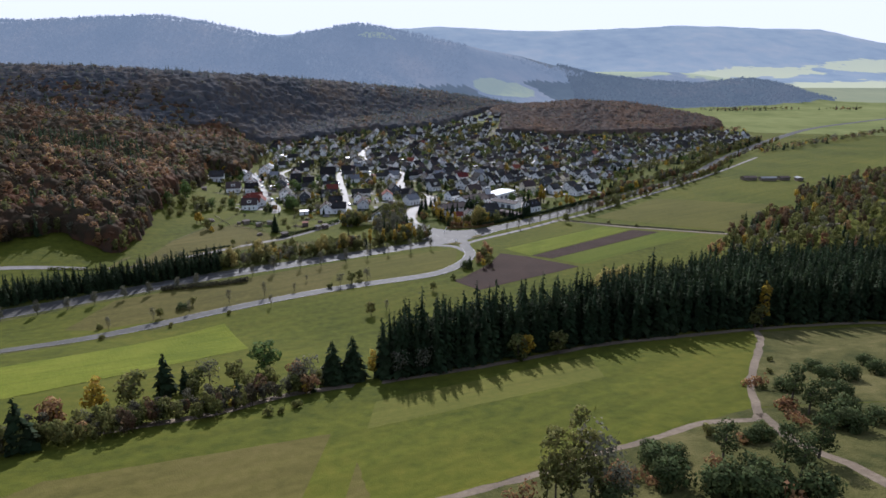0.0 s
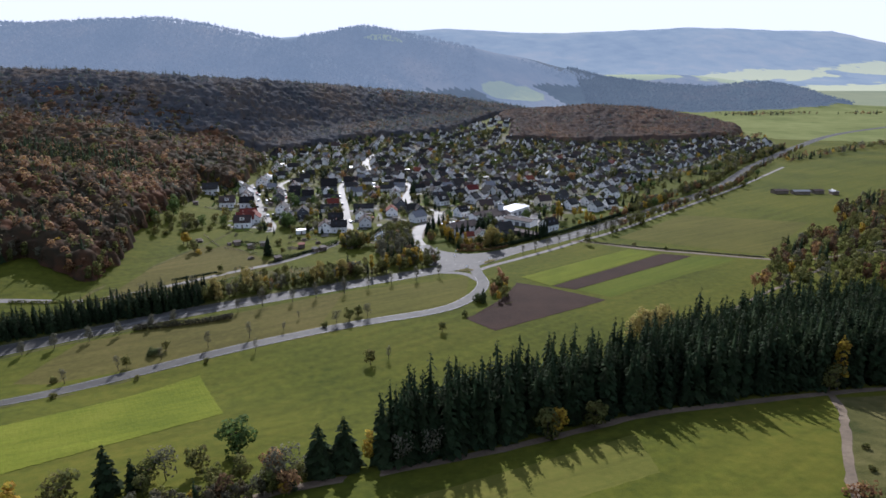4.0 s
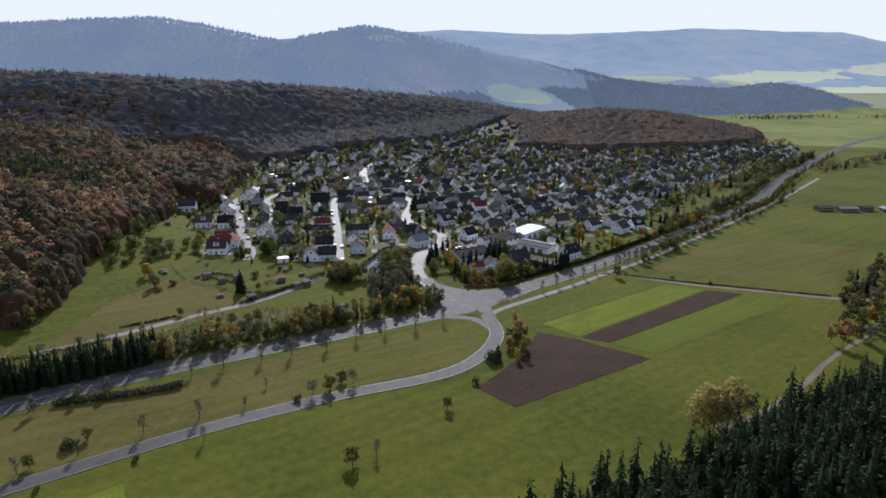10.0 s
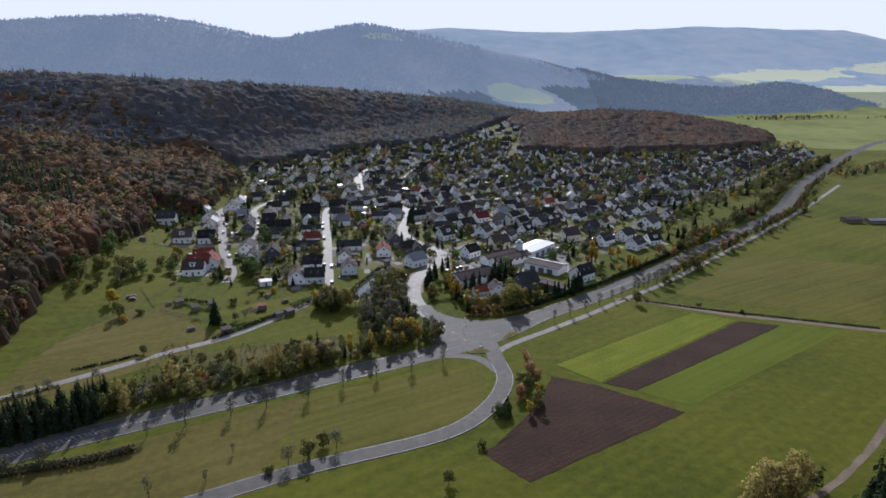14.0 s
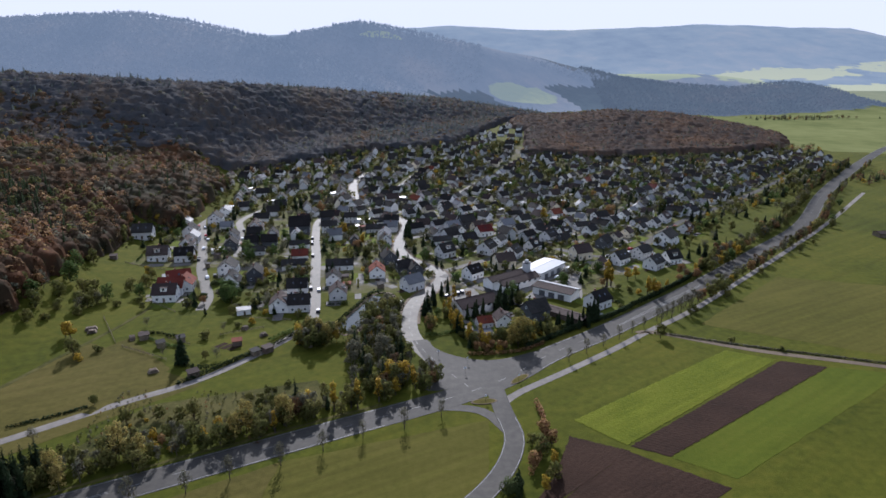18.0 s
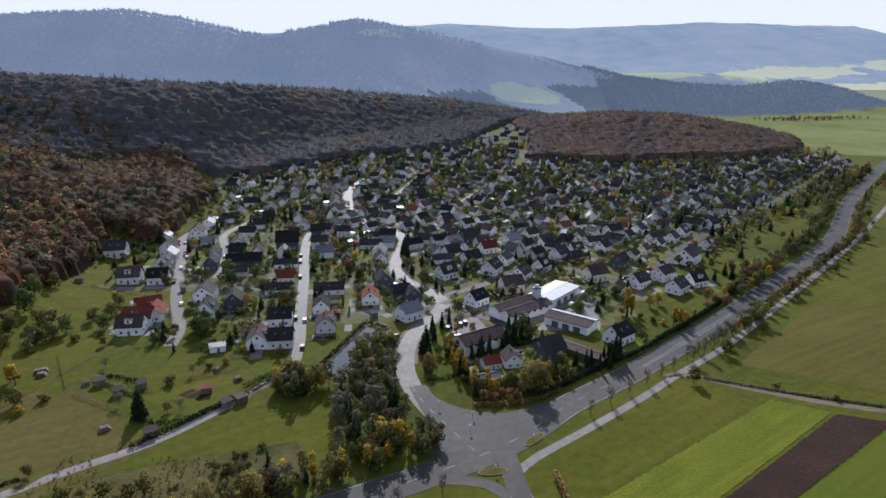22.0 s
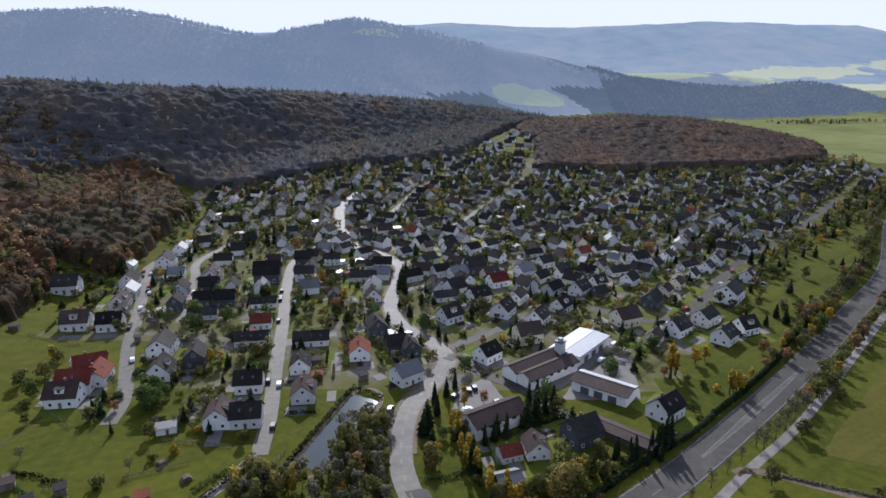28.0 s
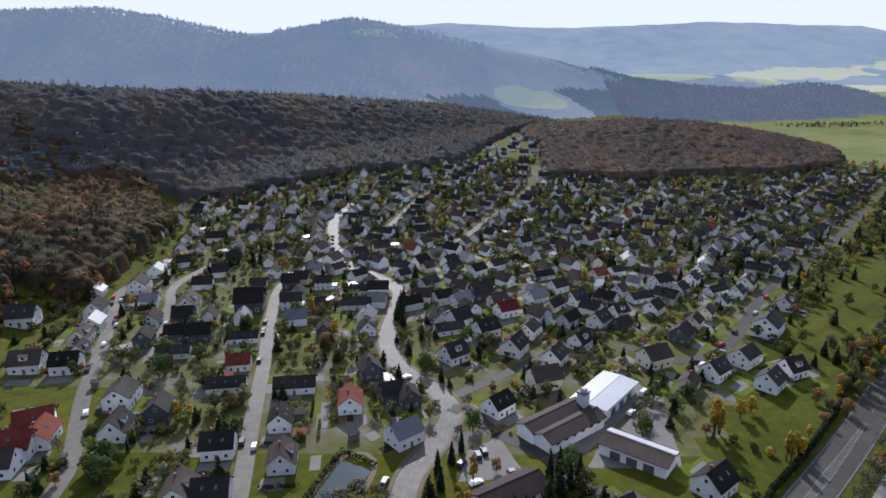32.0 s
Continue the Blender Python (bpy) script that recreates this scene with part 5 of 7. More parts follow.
for k in range(4):
    l, w, e, rh = rng.uniform(7.5, 10.5), rng.uniform(6.2, 7.8), rng.uniform(3.4, 4.6), rng.uniform(2.6, 3.6)
    vs = [(-l / 2, -w / 2, -1), (l / 2, -w / 2, -1), (l / 2, w / 2, -1), (-l / 2, w / 2, -1), (-l / 2, -w / 2, e), (l / 2, -w / 2, e), (l / 2, w / 2, e), (-l / 2, w / 2, e), (-l / 2, 0, e + rh), (l / 2, 0, e + rh)]
    body = mesh_from("house", vs, [(0, 1, 5, 4), (2, 3, 7, 6), (1, 2, 6, 9, 5), (3, 0, 4, 8, 7)], [])
    vs = []
    for k in (0, -0.25):
        vs += [(-l / 2 - 0.5, -w / 2 - 0.5, e - 0.2 + k), (l / 2 + 0.5, -w / 2 - 0.5, e - 0.2 + k), (l / 2 + 0.5, 0, e + rh + 0.25 + k), (-l / 2 - 0.5, 0, e + rh + 0.25 + k), (l / 2 + 0.5, w / 2 + 0.5, e - 0.2 + k), (-l / 2 - 0.5, w / 2 + 0.5, e - 0.2 + k)]
    BLOCKS.append((body, mesh_from("roof", vs, [(0, 1, 2, 3), (2, 4, 5, 3), (6, 9, 8, 7), (8, 9, 11, 10), (0, 6, 7, 1), (5, 4, 10, 11), (0, 3, 9, 6), (3, 5, 11, 9), (1, 7, 8, 2), (2, 8, 10, 4)], [])))
V, F, FM = [], [], []
for x, y, a in extra:
    k = rng.choices((0, 1, 2, 3), (4, 3, 2, 2))[0]
    s = rng.uniform(0.85, 1.12)
    m = pose(x, y, gz(x, y), 0, 0, a) @ Matrix.Diagonal((s, s, s, 1))
    for me, mat in zip(BLOCKS[k], ((0, 0, 1, 0)[k], (2, 2, 2, 3)[k])):
        i = len(V)
        V += [tuple(m @ v.co) for v in me.vertices]
        F += [tuple(i + q for q in p.vertices) for p in me.polygons]
        FM += [mat] * len(me.polygons)
tagged(part("far_houses", mesh_from("far_houses", V, F, [M["plaster_white"], M["plaster_grey"], M["roof_slate"], M["roof_brown"]], FM)), "far white houses with dark roofs below the woods", "houses", kind="stuff")


# ---- trees, hedges and gardens ----
def row_along(pts, off, gap, keys, s=(0.8, 1.1), start=0.0, stop=1e9, jitter=1.0, group="", skip=0.0):
    """Trees in a row beside a line."""
    run, total, nxt = 0.0, 0.0, start
    line = ribbon(pts, 1.5)
    for i in range(1, len(line)):
        total += (line[i] - line[i - 1]).length
        if total >= nxt and total < stop:
            d = (line[i] - line[i - 1]).normalized()
            o = off + random.uniform(-jitter, jitter)
            nxt = total + gap * random.uniform(0.8, 1.2)
            if random.random() >= skip:
                plant(random.choice(keys), line[i].x + d.y * o, line[i].y - d.x * o, random.uniform(*s), group=group)


WEST_MAIN = [(-151, 270), (-114, 296), (-53, 331), (-5, 358)]
EAST_MAIN = [(34, 392), (59, 413), (89, 441), (128, 479), (181, 535), (244, 604), (331, 729), (480, 915)]
row_along([(-200, 236)] + WEST_MAIN, 9.5, 10.5, ["hornbeam"], (0.8, 1.05), 4, 96, group="tan trees along the main road")
row_along(WEST_MAIN, 9.5, 11, ["bare"], (0.85, 1.25), 62, group="young trees along the main road")
row_along(WEST_MAIN, -9.0, 13, ["bare", "bare", "olive_b"], (0.8, 1.2), 20, group="young trees along the main road")
row_along(EAST_MAIN, 8.6, 8.5, ["bare"], (0.75, 1.05), 0, 95, 0.4, group="young trees beside the lane")
row_along(EAST_MAIN, 9.0, 6.5, ["olive_b", "bare_b", "rust", "olive"], (0.6, 0.95), 98, 420, 1.5, group="trees between road and lane")
row_along(EAST_MAIN, 17.0, 26, ["olive_b", "green", "fruit"], (0.6, 0.9), 60, 400, 2.0, group="trees beside the lane", skip=0.3)
row_along(EAST_MAIN, -11.0, 5.5, ["olive", "rust", "olive_b", "shrub", "bare_b"], (0.5, 0.95), 128, 420, 2.5, group="trees between village and road")
row_along(EAST_MAIN, -10.5, 9.0, ["yellow", "rust", "olive_b"], (0.45, 0.7), 95, 150, 1.0, group="trees between village and road")
row_along(SIDE, -6.5, 15, ["bare"], (0.6, 0.95), 260, 345, 1.0, group="small trees on the verge")
row_along(SIDE, 6.0, 22, ["bare", "shrub"], (0.6, 0.9), 255, 345, 1.0, group="small trees on the verge")
for key, x, y, s in (("bare_b", -49, 283, 0.75), ("olive_b", -44, 286, 0.8), ("bare_b", -37, 291, 0.75), ("olive_b", -41, 292, 0.7), ("shrub", -53, 279, 1.0), ("fruit", -30, 245, 1.15), ("bare", -24, 250, 0.7), ("fruit", -4.5, 275, 0.9), ("shrub_d", 12, 309, 1.3), ("spruce_s", 14, 312, 0.75), ("rust", 19, 320, 0.75), ("olive", 22, 326, 0.75), ("rust", 24, 336, 0.8), ("olive_b", 20, 331, 0.6), ("shrub", 5, 292, 0.9), ("fruit", -122, 352, 0.85), ("spruce_s", -106, 383, 1.2), ("olive", -150, 388, 0.95), ("shrub", -143, 392, 1.3), ("shrub_y", -146, 384, 1.2), ("fruit", -117, 242, 0.9), ("shrub", -136, 230, 0.9), ("shrub_d", -112, 252, 1.0), ("fruit", -109, 256, 0.8), ("bare", -66, 288, 0.5), ("fruit", 82, 408, 1.25), ("fruit", 103, 432, 1.2), ("shrub", 110, 405, 0.9), ("shrub", 126, 397, 0.8)):
    plant(key, x, y, s)
# the dark and golden band between the lane and the main road
random.seed(11)
for k in range(22):
    f = k / 21
    x, y = -190 + 80 * f + random.uniform(-3, 3), 257 + 52 * f + random.uniform(-4, 5)
    plant(random.choice(["spruce", "spruce_b", "spruce_s"]), x, y + 8, random.uniform(0.55, 0.8), group="dark conifers beside the road")
for k in range(20):
    f = k / 19
    x, y = -112 + 62 * f + random.uniform(-3, 3), 309 + 32 * f + random.uniform(-4, 6)
    plant(random.choice(["willow", "olive", "willow", "shrub_y", "olive"]), x, y, random.uniform(0.6, 0.9), group="yellowing trees beside the road")
for k in range(20):
    f = k / 19
    x, y = -60 + 52 * f + random.uniform(-3, 3), 341 + 27 * f + random.uniform(-5, 7)
    plant(random.choice(["olive", "rust", "bare_b", "olive_b", "shrub", "poplar"]), x, y, random.uniform(0.6, 0.95), group="trees above the junction")
for k in range(24):
    f = random.random()
    plant(random.choice(["shrub", "shrub", "shrub_y", "olive_b"]), -110 + 52 * f + random.uniform(-6, 6), 332 + 28 * f + random.uniform(-6, 8), random.uniform(0.4, 0.9), group="shrubs on rough ground")
for x, y, s in ((-26, 372, 0.95), (-22, 367, 0.9), (-28, 364, 0.75), (-23, 360, 0.7)):
    plant("yellow", x, y, s, group="golden trees at the junction")
for k in range(14):
    x, y = random.uniform(-44, -27), random.uniform(385, 440)
    plant(random.choice(["bare_b", "olive", "bare_b", "olive_b"]), x, y, random.uniform(0.7, 1.0), group="trees beside the pond")
for k in range(16):
    plant(random.choice(["olive", "olive_b", "shrub_y"]), random.uniform(-66, -54), random.uniform(398, 410), random.uniform(0.8, 1.05), group="willows beside the lane")
# walled garden with cypresses by the junction
for k in range(14):
    plant("thuja", 44 + random.uniform(-3, 12) - 0 * k, 413 + random.uniform(3, 9) + k * 0.2, random.uniform(0.8, 1.15), group="cypresses in the corner garden")
for k in range(22):
    an = k / 22
    plant(random.choice(["thuja", "poplar", "shrub_y", "olive", "spruce_s"]), -8 + 14 * an + random.uniform(-3, 3), 440 - 42 * an + random.uniform(-4, 4), random.uniform(0.5, 0.9), group="mixed trees in the corner garden")
for k in range(24):
    f = k / 23
    plant(random.choice(["shrub", "shrub_y", "olive_b", "olive", "yellow"]), 4 + 30 * f + random.uniform(-2, 2), 397 + 12 * f + random.uniform(-1, 4), random.uniform(0.5, 0.85), group="bushes round the corner garden")
for key, x, y, s in (("olive", 24, 411, 1.25), ("poplar", 74, 470, 1.25), ("poplar", 77, 472, 0.9), ("yellow", 88, 482, 0.9), ("poplar", 92, 457, 0.8), ("yellow", 96, 460, 0.9), ("rust", 119, 492, 0.8), ("rust", -62, 536, 0.9), ("yellow", -60, 545, 1.05), ("yellow", 62, 612, 1.1), ("rust", 113, 625, 1.3), ("rust", 84, 655, 0.8), ("spruce_s", 172, 606, 1.3), ("spruce_s", 168, 611, 1.1), ("green", -110, 452, 1.0), ("green", -108, 445, 1.1), ("spruce_s", -34, 565, 1.3), ("spruce_s", -33, 572, 1.4), ("spruce_s", -32, 580, 1.4), ("spruce_s", -31, 556, 1.1), ("green", -126, 526, 1.1)):
    plant(key, x, y, s)
# gardens
random.seed(12)
made = 0
while made < 260:
    x, y = random.uniform(-205, 300), random.uniform(432, 860)
    if x < -128 and y < 505:
        continue
    if y < 470 and x > -70 or x > 60 + (y - 470) * 0.95:
        continue
    if not off_road(x, y, 5.0) or not free(x, y, 1.2):
        continue
    plant(random.choices(["fruit", "shrub", "shrub_y", "olive_b", "olive", "rust", "spruce_s", "thuja", "bare_b", "yellow", "green"], [5, 5, 2, 3, 2, 1, 3, 2.5, 3, 1, 3])[0], x, y, random.uniform(0.5, 0.95), group="garden trees and shrubs")
    made += 1
spots = []
rs = np.random.RandomState(13)
SM = [crown_tpl(71, 2.4, 1.6, 34, 0.56, 1), crown_tpl(72, 1.8, 1.5, 30, 0.55, 1), crown_tpl(73, 3.2, 1.9, 38, 0.58, 5), crown_tpl(74, 2.2, 1.5, 30, 0.52, 4), crown_tpl(75, 4.5, 1.3, 8, 1.0, 3, True), crown_tpl(76, 2.4, 1.6, 32, 0.55, 2)]
SM += [crown_tpl(171, 2.4, 1.6, 80, 0.36, 1), crown_tpl(172, 1.8, 1.5, 70, 0.34, 1), crown_tpl(173, 3.2, 1.9, 90, 0.34, 5), crown_tpl(174, 2.2, 1.5, 70, 0.32, 4), crown_tpl(175, 4.5, 1.3, 12, 1.0, 3, True), crown_tpl(176, 2.4, 1.6, 70, 0.36, 2)]
while len(spots) < 3900:
    x, y = rs.uniform(-215, 440), rs.uniform(425, 985)
    if x < -128 and y < 508 or x < -75 and y < 434:
        continue
    if y < 470 and x > -70 or x > 58 + (y - 470) * 0.98 or not off_road(x, y, 4.0) or not free(x, y, -1.2):
        continue
    spots.append((x, y, gz(x, y), rs.uniform(0.6, 1.6) * (1.35 if y > 640 else 1.0), rs.uniform(0.7, 1.2), rs.uniform(0, 6.28), rs.choice(6, p=[0.36, 0.26, 0.2, 0.02, 0.14, 0.02]) + (6 if y < 640 else 0)))
scatter("garden_shrubbery", SM, spots, WOODS, "mixed garden shrubs and hedges between the houses", "shrubs")


def hedge(pts, w, h, mat, label, seed, thick=26):
    """A clipped hedge as a long body of leaf clumps."""
    rs = np.random.RandomState(seed)
    line = ribbon(pts, 1.2)
    blobs = [(p.x, p.y, gz(p.x, p.y) + h * 0.5, 0.9, w * 0.5, h * 0.5) for p in line]
    vs, fs, ns = leaf_cloud(rs, blobs, len(line) * thick, 0.34)
    return tagged(part("hedge", mesh_from("hedge", vs, fs, [M[mat]], normals=ns)), label, "hedge")


hedge([(-100, 366), (-92, 376), (-84, 387), (-76, 397), (-70, 409)], 1.4, 1.8, "needle", "dark clipped hedge along the lane", 81)
hedge([(26, 397.5), (39, 408.5), (53, 420.5), (68, 431.5), (79, 442)], 2.4, 2.6, "needle", "tall dark hedge along the main road", 82, 80)
hedge([(79.5, 443), (93, 455.5), (108, 470.5), (130, 494)], 2.2, 2.8, "needle", "dark boundary hedge beside the main road", 83, 80)
hedge([(84, 413), (114, 401), (148, 390), (176, 381)], 1.2, 0.8, "twig", "low rough bank of scrub along the farm track", 84)
hedge([(-128, 404), (-118, 398), (-112, 396)], 1.4, 1.2, "leaf_green", "clipped garden hedge in the orchard", 86)
hedge([(-195, 296), (-160, 311), (-140, 326)], 1.6, 1.2, "leaf_olive", "low hedge along the lane", 87)
# plots: clipped hedges, paved yards and bright lawns beside the nearer houses
random.seed(16)
M["paving"] = material("grey_yard_paving", [(0.102, 0.0954, 0.0819), (0.145, 0.133, 0.117)], 1.2, 0.85, 0.02, 10)
M["lawn"] = material("short_garden_lawn", [(0.066, 0.085, 0.011), (0.085, 0.104, 0.014), (0.106, 0.118, 0.019)], 0.8, 0.95, 0.1, 4.0, 0.1, spec=0.05)
HEDGES = []
for seed in (91, 92, 93):
    rs2 = np.random.RandomState(seed)
    vs, fs, ns = leaf_cloud(rs2, [(k, 0, 0.75, 0.8, 0.55, 0.8) for k in np.arange(-5, 5.1, 1.0)], 240, 0.3)
    HEDGES.append(mesh_from("hedge", vs, fs, [M[("needle", "leaf_green", "leaf_olive")[seed - 91]]]))
HEDGE_LABEL = ("dark evergreen hedge between two gardens", "clipped green hedge between two gardens", "thin autumn hedge between two gardens")
for rows in (WEST_A, WEST_B, WEST_C, EAST_A, EAST_B, EAST_C):
    for key, x, y, turn, s in rows:
        a = radians(turn)
        ux, uy = math.cos(a), math.sin(a)
        for kind in ("yard", "lawn"):
            sx, sy = random.choice((-1, 1)), random.choice((-1, 1))
            cx, cy = x + (ux * sx * 8.5 if kind == "yard" else 0) - uy * sy * (2 if kind == "yard" else 9), y + (uy * sx * 8.5 if kind == "yard" else 0) + ux * sy * (2 if kind == "yard" else 9)
            if not off_road(cx, cy, 4.0):
                continue
            l, w = (3.0, 3.4) if kind == "yard" else (5.5, 3.6)
            quad = [(cx + ux * p * l - uy * q * w, cy + uy * p * l + ux * q * w) for p, q in ((-1, -1), (1, -1), (1, 1), (-1, 1))]
            if kind == "yard":
                field("paved_yard", quad, "paving", "grey paved yard beside a house", 0.035, 5)
            else:
                field("garden_lawn", quad, "lawn", "short bright lawn behind a house", 0.03, 5)
        k = random.randrange(3)
        cx, cy = x - uy * 13 * random.choice((-1, 1)), y + ux * 13
        if off_road(cx, cy, 5.5) and free(cx, cy, 1.0):
            tagged(part("hedge", HEDGES[k], None, pose(cx, cy, gz(cx, cy), 0, 0, turn)), HEDGE_LABEL[k], "hedge", "hedges between gardens")
# near slope: hedgerow west of the plantation and heath in the east
random.seed(14)
for k in range(30):
    f = k / 29
    x, y = -150 + 112 * f + random.uniform(-3, 3), 88 + 76 * f + random.uniform(-3, 4)
    plant(random.choice(["shrub", "bare_b", "olive_b", "shrub", "bare_b"]), x, y, random.uniform(0.45, 0.75), group="hedgerow on the slope")
for key, x, y, s in (("spruce_w", -32, 166.5, 1.0), ("spruce_w", -26.5, 169.5, 1.0), ("green", -55, 177, 1.35), ("bare_b", -67, 163, 1.1), ("spruce_s", -76.5, 156, 1.6), ("spruce_s", -72, 158, 1.0), ("yellow", -88, 142, 1.25), ("olive", -82.5, 149, 1.25), ("spruce_s", -91.5, 119, 1.7), ("rust", -92, 131, 1.1), ("olive", -70, 161, 0.9), ("olive_b", -61, 166, 1.0), ("bare_b", -39, 161, 1.3), ("rust", -42, 163, 1.1), ("rust", -37, 157, 0.9), ("bare_b", -41, 160, 0.9), ("olive_b", -55, 160, 0.8), ("olive", -50, 164, 0.75), ("yellow", -21, 173, 0.9), ("olive", -69, 156, 0.6), ("yellow", -93, 132, 0.8), ("shrub", -44, 141, 0.9), ("shrub", -41, 142, 0.7), ("shrub", -38, 146, 1.0), ("bare_b", -13, 171, 1.2), ("bare_b", -6, 173, 1.1)):
    plant(key, x, y, s)
for key, x, y, s in (("birch", 20, 95, 1.1), ("birch", 23, 96, 1.15), ("birch", 26, 94, 1.0), ("bare_b", 27, 96, 1.6), ("birch", 22, 92, 0.9), ("birch", 18, 93, 0.95), ("shrub_d", 29, 92, 1.4), ("bracken", 33, 99, 1.3), ("bracken", 36, 101, 1.2), ("bracken", 34, 103, 1.1), ("bracken", 15, 96, 1.2), ("bracken", 38, 98, 1.0), ("bracken", 31, 101, 1.2), ("bracken", 12, 94, 1.0), ("bare_b", 31, 93, 1.0), ("rust", 29, 95, 0.7), ("willow", 69, 263, 0.9), ("willow", 72.5, 265, 1.05), ("willow", 76, 266, 1.1), ("willow", 79, 268, 1.1), ("willow", 83, 270, 1.0), ("willow", 86, 272, 0.85), ("willow", 74, 262, 0.9), ("willow", 79, 264, 1.0), ("bare_b", 88, 273, 0.9), ("olive_b", 91, 275, 0.8)):
    plant(key, x, y, s)
for key, x, y, s in (("shrub_d", 41, 105, 1.2), ("shrub_d", 41, 98, 1.2), ("shrub_d", 46, 108, 0.9), ("pine", 55, 107, 0.8), ("shrub_d", 51, 95, 1.3), ("shrub_d", 55, 93, 1.3), ("shrub_d", 48, 94, 1.1), ("shrub_d", 67, 116, 0.9), ("shrub_d", 64, 115, 0.7), ("pine", 84, 128, 0.75), ("shrub_d", 86, 121, 1.2), ("shrub_d", 88, 119, 1.1), ("pine", 84, 135, 0.9), ("pine", 64, 102, 0.8), ("pine", 73, 106, 0.9), ("pine", 65, 98, 0.8), ("shrub_d", 58, 100, 1.0)):
    plant(key, x, y, s * 1.3, group="junipers and pines on the heath")
for key, x, y, s in (("shrub_d", 102, 151, 1.0), ("shrub_d", 108, 151, 1.0), ("shrub_d", 118, 155, 1.0), ("shrub_d", 104, 160, 0.8), ("shrub_d", 120, 163, 0.8), ("shrub", 57, 119, 0.8), ("shrub_d", 99, 139, 0.8), ("pine", 88, 129, 0.7), ("shrub_d", 88, 145, 0.9), ("shrub_d", 42, 112, 0.7), ("shrub", 83, 146, 0.5), ("shrub", 91, 159, 0.5), ("shrub", 97, 170, 0.5), ("shrub_d", 59, 94, 1.1), ("shrub_d", 64, 92, 1.2), ("olive", 24, 184, 0.9), ("yellow", 27, 185, 0.85), ("olive_b", 38, 190, 0.9), ("poplar", 116, 212, 1.2), ("olive", 113, 211, 0.8), ("shrub_d", 92, 127, 1.0), ("shrub_d", 95, 122, 0.9)):
    plant(key, x, y, s * 1.3, group="junipers and pines on the heath")
WOODS = KEEP[:5] + ["dark_twig"]
wood("hedgerow_scrub", lambda x, y: np.abs(y - np.interp(x, [-200, -98, -75, -55, -38], [50, 119, 133, 147, 159])) < np.interp(x, [-90, -50, -36], [6.5, 5.0, 1.5]) + 1.2 * np.sin(x * 0.3), (-200, 44, -34, 182), 2.0, BUSHY, [1.2, 1, 3.2, 0.25, 0.1, 0.3, 4], "tangled brown scrub along the near slope", 10, (0.28, 0.5))
WOODS = KEEP
wood("tree_belts", lambda x, y: (np.abs(y - 962 - (x - 311) * 0.22) < 13) & (x > 300) & (x < 470) | (np.abs(y - 1430 - 0.12 * x) < 9 + 8 * np.sin(x * 0.02)) & (x > 560) & (x < 1000) | (np.abs(y - 700 - (x - 300) * 0.75) < 12) & (x > 380) & (x < 700), (325, 640, 1300, 1800), 9.0, MID, [1, 1, 3, 0.6, 0.8, 0.3, 1.5], "dark lines of trees across the valley meadows", 11, (0.5, 0.8))
# ---- small things ----
pond_bed = field("pond", [(-54, 415), (-45, 412.5), (-32.5, 452), (-42, 456.5)], "water", "still pond mirroring the pale sky", 0.03, 12)
tagged(pond_bed, category="pond")


def kerb_island(name, cx, cy, rx, ry, turn, label):
    vs, fs, n = [], [], 20
    for z, f in ((0.02, 1.0), (0.22, 1.0), (0.24, 0.86)):
        for k in range(n):
            an = 2 * math.pi * k / n
            vs.append((math.cos(an) * rx * f, math.sin(an) * ry * f, z))
    for r in range(2):
        for k in range(n):
            fs.append((r * n + k, r * n + (k + 1) % n, (r + 1) * n + (k + 1) % n, (r + 1) * n + k))
    root = part(name, mesh_from(name, vs, fs, [M["gravel"]]), None, pose(cx, cy, gz(cx, cy), 0, 0, turn))
    part("turf", mesh_from("turf", [(v[0], v[1], 0.24) for v in vs[2 * n:]], [tuple(range(n))], [M["grass_dry"]]), root)
    return tagged(root, label, "island", kind="structure")


kerb_island("traffic_island", 7, 356, 4.5, 1.8, 10, "small kerbed island between the slip roads")
kerb_island("traffic_island", 20.5, 372, 5.0, 1.6, 48, "narrow kerbed island at the junction mouth")


def make_car(key, colour, label, van=False):
    root = new("van" if van else "car")
    h, l = (2.0, 5.2) if van else (1.42, 4.3)
    prof = [(-l / 2, 0.35), (-l / 2, 0.85), (-l * 0.44, 0.95), (-l * 0.36, h - 0.05), (l * (0.28 if van else 0.10), h), (l * (0.36 if van else 0.24), 0.95), (l * 0.46, 0.82), (l / 2, 0.6), (l / 2, 0.35)]
    w, n = 0.86, len(prof)
    vs = [(x, -w * (0.86 if z > 1.0 else 1.0), z) for x, z in prof] + [(x, w * (0.86 if z > 1.0 else 1.0), z) for x, z in prof]
    fs = [tuple(range(n)), tuple(range(2 * n - 1, n - 1, -1))] + [(k + n, (k + 1) % n + n, (k + 1) % n, k) for k in range(n)]
    part("body", mesh_from("body", vs, fs, [M[colour]]), root)
    vs, fs = [], []
    box(vs, fs, -l * 0.34, -w * 0.93, 0.98, l * 0.16, w * 0.93, h - 0.16)
    part("side_window", mesh_from("side_window", vs, fs, [M["glass"]]), root)
    wheel = []
    for sx in (-0.31, 0.31):
        for sy in (-1, 1):
            vs, fs = [], []
            tube(vs, fs, (sx * l, sy * (w - 0.12), 0.32), (sx * l, sy * (w + 0.06), 0.32), 0.32, 0.32, 12)
            fs.append(tuple(range(12, 24)))
            part("wheel", mesh_from("wheel", vs, fs, [M["dark_metal"]]), root)
    tagged(root, label, "car")
    PROTO[key] = (root, h)


